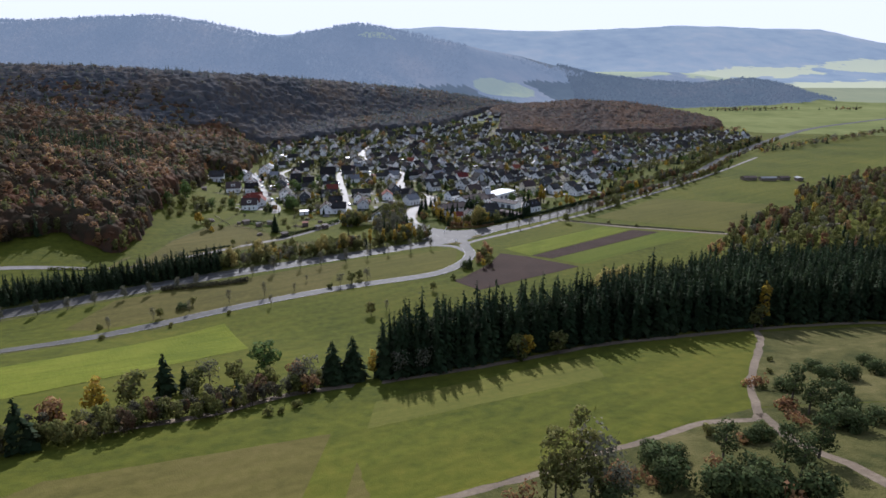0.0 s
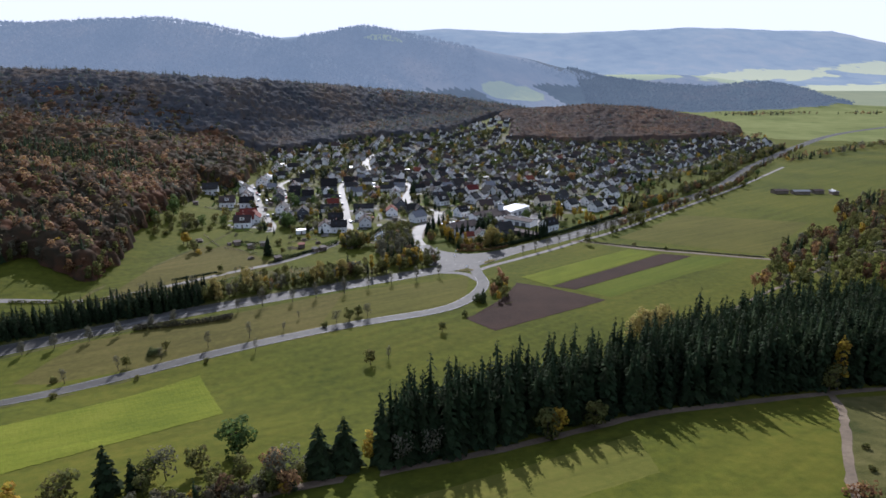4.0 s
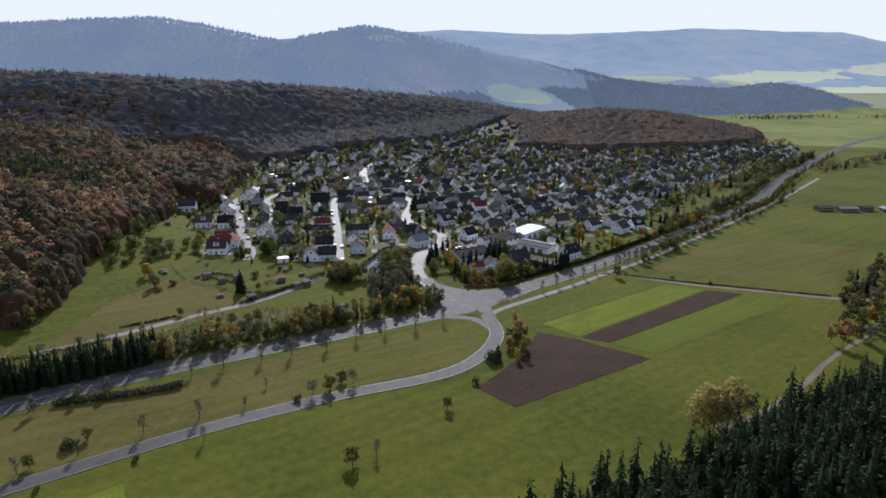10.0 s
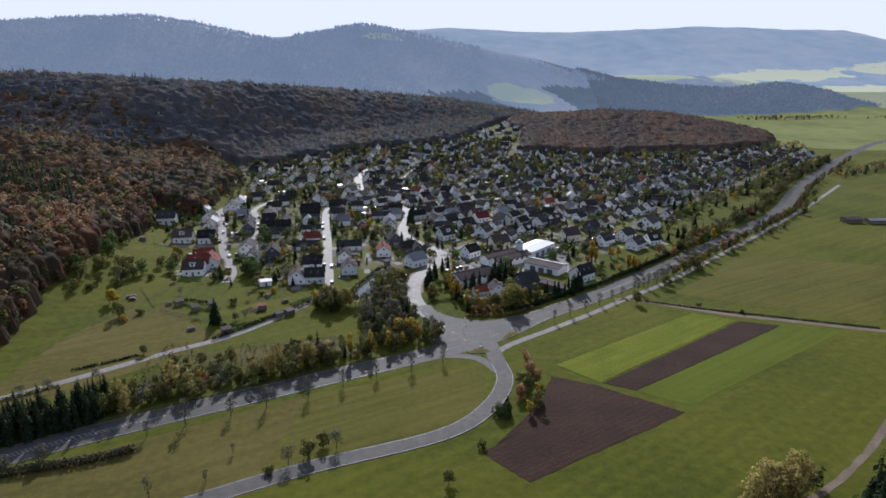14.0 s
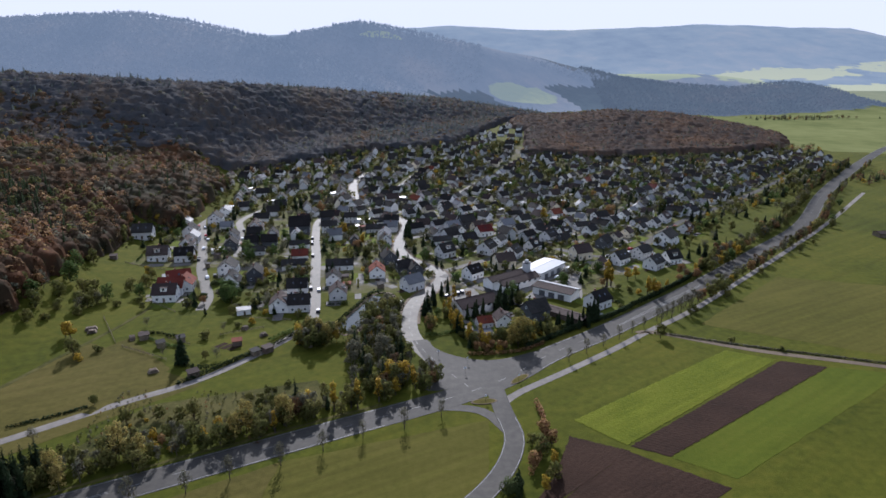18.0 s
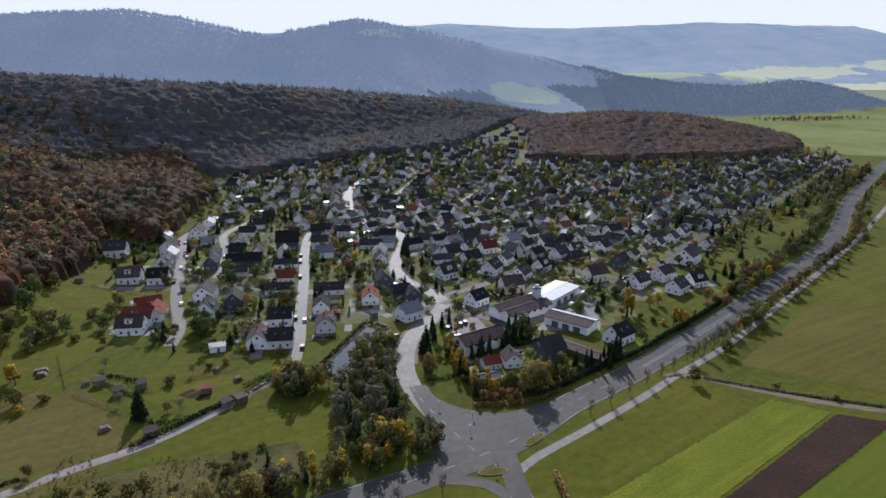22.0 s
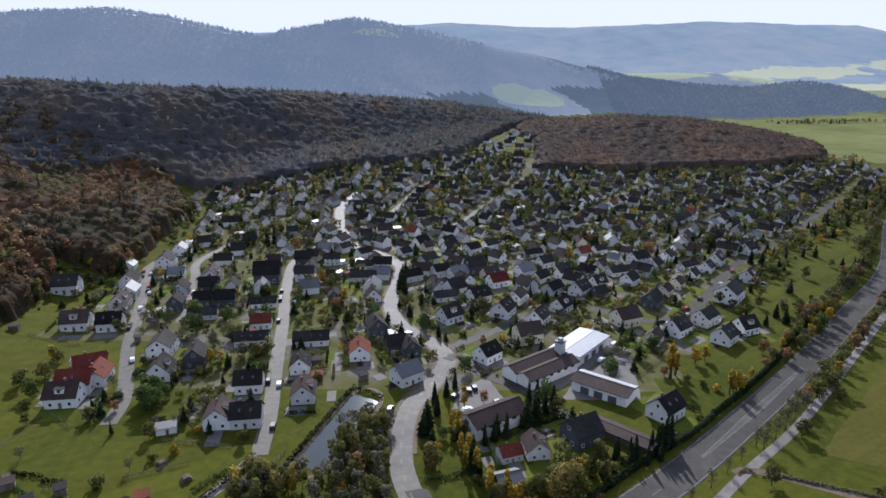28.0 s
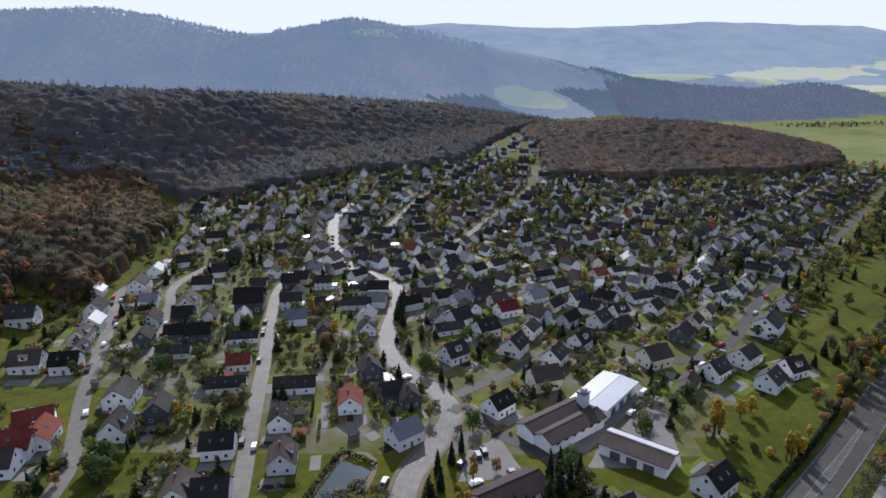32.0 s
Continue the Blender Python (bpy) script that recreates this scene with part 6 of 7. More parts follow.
M["car_white"] = material("white_car_paint", [(0.6, 0.6, 0.6), (0.7, 0.7, 0.7)], 1, 0.42, spec=0.3)
M["car_dark"] = material("dark_car_paint", [(0.015, 0.016, 0.02), (0.03, 0.03, 0.035)], 1, 0.42, spec=0.3)
M["car_red"] = material("red_car_paint", [(0.25, 0.02, 0.02), (0.35, 0.03, 0.03)], 1, 0.42, spec=0.3)
M["car_silver"] = material("silver_car_paint", [(0.3, 0.31, 0.32), (0.4, 0.41, 0.42)], 1, 0.45, metal=0.3)
make_car("car_w", "car_white", "white parked car")
make_car("car_d", "car_dark", "dark parked hatchback car")
make_car("car_r", "car_red", "red parked compact car")
make_car("car_s", "car_silver", "silver grey parked car")
make_car("van_w", "car_white", "white delivery van beside the hall", True)
tagged(PROTO["car_w"][0], "white car parked by the road")
for key, x, y, turn in (("car_d", -6, 455, 60), ("car_d", -1, 459, 100), ("car_d", 1, 461, 100), ("car_d", 9, 451, 20), ("car_w", -2, 446, 30), ("car_w", -26, 508, 40), ("car_w", 52, 484, 50), ("van_w", 60, 497, 50), ("car_d", 56, 490, 50), ("car_w", 67, 504, 50), ("car_s", -161, 556, 105), ("car_w", -156, 536, 105), ("car_w", -143, 560, 105), ("car_s", -84, 545, 100), ("car_d", -28, 446, 80), ("car_w", 90, 520, 48), ("car_d", 101, 545, 48), ("car_r", 73, 573, 48), ("car_w", 38, 438, -40), ("car_s", 62, 432, 40), ("car_d", 131, 590, 48), ("car_w", 34, 590, 40), ("car_s", 148, 606, 48), ("car_d", -130, 484, 110), ("car_w", -110, 606, 100)):
    root, h = PROTO[key]
    m = pose(x, y, gz(x, y) + 0.1, 0, 0, turn)
    if key not in USED:
        USED.add(key)
        root.matrix_basis = m
    else:
        copy_thing(root, m)


def make_hut(key, w, l, h, wall, roof, label):
    root = new("garden_shed")
    vs, fs = [], []
    box(vs, fs, -l / 2, -w / 2, -0.2, l / 2, w / 2, h)
    part("wall", mesh_from("wall", vs, fs, [M[wall]]), root)
    vs = [(-l / 2 - 0.3, -w / 2 - 0.4, h + 0.02), (l / 2 + 0.3, -w / 2 - 0.4, h + 0.02), (l / 2 + 0.3, w / 2 + 0.3, h + 0.5), (-l / 2 - 0.3, w / 2 + 0.3, h + 0.5)]
    vs += [(x, y, z + 0.12) for x, y, z in vs]
    part("roof", mesh_from("roof", vs, [(3, 2, 1, 0), (4, 5, 6, 7), (0, 1, 5, 4), (1, 2, 6, 5), (2, 3, 7, 6), (3, 0, 4, 7)], [M[roof]]), root)
    part("door", box_mesh("door", (0.9, 0.08, 1.85), "wood"), root, pose(0.3, -w / 2 - 0.02, 0))
    tagged(root, label, "shed")
    PROTO[key] = (root, h)


make_hut("hut_a", 2.6, 3.6, 2.2, "wood", "roof_brown", "weathered wooden shed with a low brown roof")
make_hut("hut_b", 2.4, 3.0, 2.1, "wood", "roof_slate", "dark wooden garden hut")
make_hut("hut_c", 3.2, 6.0, 2.4, "plaster_white", "roof_grey", "white garage with a flat pale roof")
make_hut("hut_d", 2.6, 3.6, 2.2, "wood", "roof_red", "wooden garden shed with a red roof")
huts = [("hut_a", -97, 372, 40), ("hut_b", -80, 390, 50), ("hut_a", -76, 393, 50), ("hut_b", -120, 397, 35), ("hut_b", -114, 402, 30), ("hut_d", -90, 399, 20), ("hut_a", -130, 404, 30), ("hut_b", -61, 398, 20), ("hut_c", -98, 432, 20), ("hut_a", -60, 480, 10), ("hut_d", -57, 468, 10), ("hut_a", -46, 496, 10), ("hut_b", -40, 468, 30), ("hut_c", -152, 478, 20), ("hut_b", -140, 500, 110), ("hut_a", -104, 476, 10)]
random.seed(15)
while len(huts) < 85:
    x, y = random.uniform(-200, 230), random.uniform(500, 780)
    if x < 55 + (y - 480) * 0.85 and off_road(x, y, 6) and free(x, y, 1.6):
        huts.append((random.choice(["hut_a", "hut_b", "hut_c", "hut_c", "hut_d"]), x, y, random.choice((15, 48, 105))))
        TAKEN.append((x, y, 2.5))
for key, x, y, turn in huts:
    root, h = PROTO[key]
    m = pose(x, y, gz(x, y), 0, 0, turn)
    if key not in USED:
        USED.add(key)
        root.matrix_basis = m
    else:
        copy_thing(root, m)
# road paint
dashes(main_road, main_line, -5.0, 0.16, 6, 0, 0.094, (-16, 34))
dashes(main_road, main_line, 5.0, 0.16, 6, 0, 0.094, (-30, 26))
dashes(main_road, main_line, 0.0, 0.16, 4, 8, 0.094, (64, 132))
dashes(side_road, side_line[:-5], -2.8, 0.15, 6, 0, 0.154)
dashes(side_road, side_line[:-5], 2.8, 0.15, 6, 0, 0.154)
dashes(village_road, village_line[:40], 0.0, 0.15, 3, 5, 0.089)


# ---- fuller gardens, thickets and the allotments by the lane ----
random.seed(31)
wood("roadside_thicket", lambda x, y: (np.abs(y - np.interp(x, [-190, -151, -114, -53, -12], [258, 287, 313, 347, 374])) < np.interp(x, [-190, -100, -60, -12], [6, 7, 4, 2.5]) + 1.5 * np.sin(x * 0.2)) & (x > -119) & (x < -10), (-190, 245, -8, 390), 3.2, BUSHY, [0.15, 0.1, 4.0, 0.3, 0.3, 1.0, 2.6], "dense olive and brown thicket along the main road", 41, (0.34, 0.62))
wood("spruce_belt", lambda x, y: (np.abs(y - np.interp(x, [-200, -112], [252, 311])) < 6.5) & (x < -114), (-200, 240, -108, 325), 2.4, PLANT, [1, 1, 1, 1, 1], "dark spruce belt between lane and main road", 45, (0.52, 0.68))
wood("streamside_wood", lambda x, y: (x > np.interp(y, [366, 398, 412, 440], [-38, -48, -44, -38])) & (x < np.interp(y, [366, 384, 402, 440], [-18, -19, -25, -29])), (-60, 364, -16, 440), 4.0, BUSHY, [0.1, 0.1, 3, 0.25, 0.3, 0.5, 4], "bare and olive trees crowding the pond bank", 42, (0.5, 0.78))
wood("streamside_wood", lambda x, y: ((x + 57) / 10) ** 2 + ((y - 402) / 9) ** 2 < 1, (-70, 390, -44, 415), 4.2, BUSHY, [0, 0, 4, 0, 0, 2.5, 1.0], "yellow-green willows beside the lane", 43, (0.55, 0.8))
field("rough_ground", [(-118, 318), (-40, 354), (-52, 370), (-104, 352)], "scrub", "rough brown ground with weeds and brambles", 0.06, 24)
wood("bramble_scrub", lambda x, y: np.sin(x * 0.21) + np.cos(y * 0.3 + x * 0.1) > -0.5, (-116, 330, -60, 362), 2.3, FINE, [1, 1, 2, 1, 0, 0.3, 4], "low brown brambles on rough ground", 44, (0.05, 0.15))
for key, x, y, s in (("yellow", -25, 367, 1.15), ("yellow", -21, 367, 1.1), ("yellow", -23, 363, 0.7), ("bare", -15, 365, 1.1), ("bare", -12, 372, 1.2), ("rust", -21, 374, 0.8), ("bare_b", -38, 424, 0.9), ("rust", -36, 418, 0.7)):
    plant(key, x, y, s)
# corner garden
for key, x, y, s in (("thuja", -12, 443, 1.3), ("thuja", -13, 450, 1.3), ("thuja", -9, 455, 1.2), ("thuja", -6, 461, 1.1), ("thuja", 6, 428, 1.2), ("thuja", 3, 426, 1.1), ("spruce_s", 17, 436, 1.3), ("spruce_s", 20, 439, 1.4), ("thuja", 19, 448, 1.4), ("thuja", 22, 450, 1.4), ("thuja", 53, 423, 1.15), ("thuja", 55, 424, 1.2), ("thuja", 57, 425, 1.15), ("thuja", 59, 426, 1.1), ("poplar", -5, 431, 0.9), ("poplar", -3, 446, 0.9), ("poplar", -3, 414, 0.75), ("poplar", 3, 401, 0.8), ("poplar", -2, 420, 0.7), ("poplar", 11, 400, 0.6), ("yellow", 29, 403, 0.6), ("olive", 23, 402, 1.3), ("olive", 26, 400, 1.0), ("green", 25, 448, 1.1), ("olive", 28, 443, 1.0), ("rust", 6, 395, 0.55), ("rust", 10, 394, 0.5), ("shrub_y", 15, 395, 1.0), ("rust", 17, 396, 0.5), ("rust", -13, 414, 0.6), ("shrub_y", -12, 422, 1.3), ("rust", 4, 452, 0.65), ("spruce_s", 30, 428, 1.2), ("spruce_s", 33, 412, 0.8), ("spruce_s", 36, 412, 0.7), ("spruce_s", 31, 434, 1.2), ("olive", 37, 420, 0.7), ("shrub", 40, 414, 1.2), ("green", -10, 430, 0.5), ("shrub", 0, 408, 1.0), ("shrub_d", 44, 417, 0.8)):
    plant(key, x, y, s, group="mixed trees in the corner garden")
hedge([(-15, 409), (-6, 411), (1, 418)], 1.4, 1.6, "leaf_green", "green hedge round the corner garden lawn", 61)
hedge([(3, 391), (13, 392), (24, 395), (33, 402)], 2.0, 1.6, "leaf_rust", "rusty brown hedge along the junction", 62)
# allotments
for key, x, y, s in (("spruce_s", -105, 382, 1.35), ("olive", -164, 461, 0.9), ("green", -156, 454, 0.8), ("olive", -159, 467, 0.95), ("yellow", -165, 482, 0.7), ("bare_b", -169, 441, 0.8), ("olive", -172, 437, 0.8), ("bare_b", -173, 432, 0.8), ("olive", -196, 487, 1.0), ("green", -196, 472, 1.1), ("green", -112, 452, 1.15), ("thuja", -127, 442, 0.9), ("bare_b", -129, 459, 0.7), ("rust", -121, 444, 0.6), ("fruit", -102, 429, 1.1), ("bare_b", -100, 412, 0.5), ("shrub", -96, 417, 1.0), ("shrub", -105, 405, 1.4), ("bare_b", -116, 390, 0.6), ("fruit", -98, 386, 0.8), ("bare_b", -94, 387, 0.55), ("shrub_y", -91, 421, 1.1), ("yellow", -101, 479, 0.8), ("bare_b", -135, 417, 0.5), ("olive", -181, 450, 0.9), ("olive", -186, 440, 1.0), ("green", -190, 456, 1.2), ("olive", -180, 428, 0.7), ("shrub", -160, 440, 1.3), ("shrub", -152, 446, 1.2), ("green", -150, 462, 0.7), ("fruit", -72, 426, 0.9), ("shrub_y", -88, 432, 1.0), ("fruit", -146, 436, 0.8), ("shrub_d", -124, 452, 0.8)):
    plant(key, x, y, s, group="trees round the allotments")
hedge([(-104, 380), (-98, 378), (-92, 379), (-85, 386), (-80, 394)], 1.8, 2.0, "needle", "dark clipped hedge round the allotment", 63)
hedge([(-132, 410), (-124, 409)], 1.4, 1.3, "needle", "short dark hedge in the meadow", 64)
hedge([(-122, 407), (-116, 406)], 1.6, 1.5, "needle", "short dark hedge in the meadow", 65)
hedge([(-78, 403), (-75, 408), (-71, 413)], 1.4, 1.8, "leaf_green", "green hedge beside the lane", 66)
hedge([(-55.6, 414), (-49.5, 436), (-43.4, 458), (-41, 459.5), (-32, 454)], 1.2, 2.0, "needle", "tall dark hedge round the pond", 67)
for k in range(3):
    field("vegetable_bed", [(-99 + k * 3.0, 397 - k * 1.2), (-96.6 + k * 3.0, 396 - k * 1.2), (-93.8 + k * 3.0, 400.5 - k * 1.2), (-96.2 + k * 3.0, 401.5 - k * 1.2)], "soil", "dug vegetable bed with dark soil", 0.08, 8)
vs, fs = [], []
tube(vs, fs, (-1.0, 0, 0), (1.0, 0, 0), 0.2, 0.19, 8)
fs += [tuple(range(7, -1, -1)), tuple(range(8, 16))]
LOG = mesh_from("log", vs, fs, [M["wood"]])


def log_pile(x, y, turn, across, label):
    root = new("log_pile")
    for layer in range(4):
        for k in range(across - layer):
            part("log", LOG, root, pose(random.uniform(-0.15, 0.15), (k - (across - layer - 1) / 2) * 0.41, 0.2 + layer * 0.35))
    root.matrix_basis = pose(x, y, gz(x, y), 0, 0, turn)
    return tagged(root, label, "log pile")


for x, y, turn, n in ((-135, 404, 30, 10), (-133, 408, 40, 8), (-157, 413, 120, 12), (-155, 410, 110, 9), (-113, 375, 125, 9), (-82, 408, 130, 8), (-92, 415, 60, 7)):
    log_pile(x, y, turn, n, "stacked brown logs lying in the grass")
POST, RAIL = box_mesh("post", (0.12, 0.12, 1.25), "wood", -0.1), box_mesh("rail", (2.5, 0.05, 0.12), "wood")


def fence(a, b, label):
    root = new("fence")
    a, b = Vector((*a, 0)), Vector((*b, 0))
    n, turn = max(2, int((b - a).length / 2.5)), math.degrees(math.atan2(b.y - a.y, b.x - a.x))
    d = (b - a).normalized()
    root.matrix_basis = pose(a.x, a.y, 0)
    for k in range(n + 1):
        q = d * 2.5 * k
        part("post", POST, root, pose(q.x, q.y, gz(a.x + q.x, a.y + q.y), 0, 0, turn))
        if k < n:
            c = d * 2.5 * (k + 0.5)
            for z in (0.45, 0.95):
                part("rail", RAIL, root, pose(c.x, c.y, gz(a.x + c.x, a.y + c.y) + z, 0, 0, turn))
    return tagged(root, label, "fence")


for a, b in (((-135, 396), (-111, 384)), ((-97, 427), (-74, 424)), ((-140, 400), (-160, 428)), ((-120, 404), (-108, 398)), ((-100, 408), (-84, 416)), ((-60, 412), (-57, 424)), ((-150, 448), (-128, 432)), ((62, 470), (84, 494)), ((-186, 500), (-160, 494))):
    fence(a, b, "weathered wooden post-and-rail fence")
# crowns of garden trees between the houses
rs = np.random.RandomState(46)
GT = [crown_tpl(81, 5.2, 2.5, 84, 0.6, 1), crown_tpl(82, 6.4, 2.8, 90, 0.62, 1), crown_tpl(83, 6.5, 2.5, 70, 0.5, 5), crown_tpl(84, 5.4, 2.2, 70, 0.52, 4), crown_tpl(85, 8.0, 2.0, 16, 1.0, 3, True), crown_tpl(86, 5.6, 2.5, 74, 0.56, 2), crown_tpl(87, 6.0, 1.0, 12, 1.0, 3, True), crown_tpl(88, 5.0, 2.6, 90, 0.6, 6), crown_tpl(89, 6.5, 2.9, 96, 0.62, 6)]
spots = []
while len(spots) < 1500:
    x, y = rs.uniform(-215, 420), rs.uniform(430, 960)
    if x < -128 and y < 508:
        continue
    if y < 470 and x > -70 or x > 56 + (y - 470) * 0.98 or not off_road(x, y, 4.5) or not free(x, y, 0.0):
        continue
    spots.append((x, y, gz(x, y), rs.uniform(0.6, 1.15), rs.uniform(0.85, 1.2), rs.uniform(0, 6.28), rs.choice(9, p=[0.16, 0.14, 0.14, 0.04, 0.16, 0.03, 0.09, 0.12, 0.12])))
scatter("garden_trees", GT, spots, WOODS + ["leaf_green"], "mixed small garden trees between the houses", "trees")

# paved yards of the works and the guest house
for quad, label in ([(13, 470), (32, 461), (63, 499), (56, 519)], "grey paved yard beside the workshop hall"), ([(31, 454), (39, 468), (67, 499), (59, 454)], "asphalt yard between two halls"), ([(-7, 447), (13, 449), (6, 470), (-4, 462)], "paved forecourt of the large building"):
    field("paved_yard", quad, "paving", label, 0.035, 10)
bank = ribbon([(-55, 414.2), (-44.6, 411.2), (-31.2, 452.4), (-42.4, 458.0), (-55, 414.2)], 3.0)
tagged(part("pond_bank", strip_mesh("pond_bank", bank, -1.2, 0.5, 0.12, M["litter"])), "dark earthen rim round the pond", "bank", kind="structure")
for k in range(26):
    x, y = random.uniform(20, 110), random.uniform(70, 150)
    if x > 46 + (y - 97) * 0.62:
        plant("bracken", x, y, random.uniform(0.8, 1.7), group="bracken on the heath")
# rough banks beside the carriageways
for line, a, b, label in ((main_line[:60], 6.4, 8.4, "dry brown grass bank beside the main road"), (side_line[:70], 3.6, 5.2, "dark ditch along the country road"), (main_line[24:90], -8.0, -6.4, "dry grass verge on the village side")):
    tagged(part("verge", strip_mesh("verge", line, a, b, 0.045, M["scrub"], wobble=0.35)), label, "verge", kind="structure")
hedge([(18, 317), (22.5, 328), (25, 343), (24, 354)], 2.6, 3.2, "leaf_rust", "overgrown rust-brown hedge beside the country road", 68)
for key, x, y, s in (("yellow", 21, 310, 0.6), ("olive", 24, 315, 0.7), ("yellow", 25, 321, 0.55), ("rust", 26, 332, 0.7)):
    plant(key, x, y, s, group="trees beside the country road")


def hatching(line, x0, x1):
    """Slanted bars with border lines in the middle of the carriageway."""
    vs, fs, run = [], [], 0.0
    for i in range(1, len(line)):
        a, b = line[i - 1], line[i]
        if not x0 < a.x < x1:
            continue
        d = (b - a).normalized()
        n = Vector((d.y, -d.x, 0))
        seg = (b - a).length
        share = (a.x - x0) / (x1 - x0)
        w = 0.18 + 1.05 * max(0.0, 1 - abs(2 * share - 1)) ** 0.7
        for o in (-w, w):
            k = len(vs)
            vs += [tuple(q + Vector((0, 0, 0.098))) for q in (a + n * (o - 0.07), a + n * (o + 0.07), b + n * (o + 0.07), b + n * (o - 0.07))]
            fs.append((k, k + 1, k + 2, k + 3))
        for f in (0.1, 0.43, 0.76):
            k = len(vs)
            p = a + d * seg * f
            vs += [tuple(q + Vector((0, 0, 0.098))) for q in (p - n * w, p - n * w + d * 0.3, p + n * w + d * 1.3, p + n * w + d * 1.0)]
            fs.append((k, k + 1, k + 2, k + 3))
    return part("hatching", mesh_from("hatching", vs, fs, [M["marking"]]), main_road, label="white slanted bars painted on the road")


hatching(main_line, -152, -96)
hatching(main_line, 66, 128)


def traffic_sign(x, y, turn, label):
    root = new("traffic_sign")
    vs, fs = [], []
    tube(vs, fs, (0, 0, -0.2), (0, 0, 2.6), 0.05, 0.05, 6)
    part("post", mesh_from("post", vs, fs, [M["dark_metal"]]), root)
    vs, fs = [], []
    tube(vs, fs, (0, -0.09, 2.3), (0, -0.06, 2.3), 0.42, 0.42, 14)
    fs += [tuple(range(13, -1, -1)), tuple(range(14, 28))]
    part("plate", mesh_from("plate", vs, fs, [M["white_plastic"]]), root, label="round white sign plate")
    root.matrix_basis = pose(x, y, gz(x, y) + 0.08, 0, 0, turn)
    return tagged(root, label, "sign")


for x, y, turn in ((-9, 390, 0), (2, 384, 20), (1, 376, 0), (7.5, 356, 30), (20, 371, 40), (27, 400, 60)):
    traffic_sign(x, y, turn, "small white traffic sign on a metal post")
spots = []
while len(spots) < 300:
    x, y = rs.uniform(-230, 420), rs.uniform(620, 990)
    if x > 56 + (y - 470) * 0.98 or not off_road(x, y, 4.0) or not free(x, y, -0.6):
        continue
    spots.append((x, y, gz(x, y), rs.uniform(0.9, 1.5), rs.uniform(0.85, 1.2), rs.uniform(0, 6.28), rs.choice(9, p=[0.16, 0.16, 0.16, 0.05, 0.06, 0.06, 0.09, 0.13, 0.13])))
scatter("garden_trees", GT, spots, WOODS + ["leaf_green"], "dark garden trees among the far houses", "trees")
EAST_Y, EAST_X = [413, 441, 479, 535, 604, 729, 915], [59, 89, 128, 181, 244, 331, 480]
wood("roadside_thicket", lambda x, y: (np.interp(y, EAST_Y, EAST_X) - x > 12.5) & (np.interp(y, EAST_Y, EAST_X) - x < 18.5 + 3 * np.sin(y * 0.11)), (90, 500, 460, 900), 3.4, BUSHY, [0.1, 0.1, 3.0, 0.4, 0.5, 0.5, 2.0], "olive and brown thicket between village and main road", 47, (0.3, 0.72))
# second hedges along the plots
random.seed(33)
for rows in (WEST_A, WEST_B, WEST_C, EAST_A, EAST_B, EAST_C):
    for key, x, y, turn, s in rows:
        a, side = radians(turn), random.choice((-1, 1))
        k = random.randrange(3)
        cx, cy = x + math.cos(a) * 10.5 * side, y + math.sin(a) * 10.5 * side
        if off_road(cx, cy, 6.5) and free(cx, cy, 0.4):
            tagged(part("hedge", HEDGES[k], None, pose(cx, cy, gz(cx, cy), 0, 0, turn + 90)), HEDGE_LABEL[k], "hedge", "hedges between gardens")
random.seed(35)
made = 0
while made < 60:
    x, y = random.uniform(-150, 250), random.uniform(560, 760)
    if x > 50 + (y - 470) * 0.9 or not off_road(x, y, 7.5) or not free(x, y, -1.0):
        continue
    a = radians(48 if x > -20 else 12) + random.uniform(-0.1, 0.1)
    ux, uy = math.cos(a), math.sin(a)
    l, w = random.uniform(3.5, 7), random.uniform(3, 5)
    field("garden_lawn", [(x + ux * p * l - uy * q * w, y + uy * p * l + ux * q * w) for p, q in ((-1, -1), (1, -1), (1, 1), (-1, 1))], "lawn", "short bright lawn between village houses", 0.03, 5)
    made += 1
for key, x, y, s in (('green', -119, 510, 1.1), ('green', -108, 521, 0.8), ('olive', -112, 524, 0.7), ('yellow', -75, 570, 1.0), ('yellow', -78, 566, 0.9), ('olive', -70, 566, 0.9), ('olive', -82, 490, 0.8), ('yellow', -97, 479, 0.7), ('bare_b', -91, 485, 0.9), ('bare_b', -110, 485, 0.8), ('green', -111, 451, 1.0), ('green', -113, 449, 0.8), ('spruce_s', -128, 451, 0.7), ('olive', -142, 521, 0.8), ('bare_b', -146, 518, 0.8), ('olive', -162, 480, 0.8), ('olive', -159, 609, 0.7), ('spruce_s', -165, 569, 0.9), ('fruit', -129, 590, 1.0), ('fruit', -132, 586, 0.9), ('thuja', -122, 497, 0.9), ('olive', -153, 509, 0.7), ('rust', -152, 512, 0.5), ('green', -130, 518, 0.6), ('shrub_d', -99, 502, 1.2), ('bare_b', -105, 492, 0.9), ('olive', -86, 488, 0.7), ('shrub_d', -125, 470, 1.0), ('olive', -194, 613, 0.8), ('yellow', -200, 641, 0.9), ('spruce_s', -55, 522, 0.8), ('olive', -53, 528, 0.8), ('shrub', -57, 467, 1.2), ('green', -76, 531, 0.6)):
    if off_road(x, y, 3.4):
        plant(key, x, y, s, group="large trees in the village gardens")
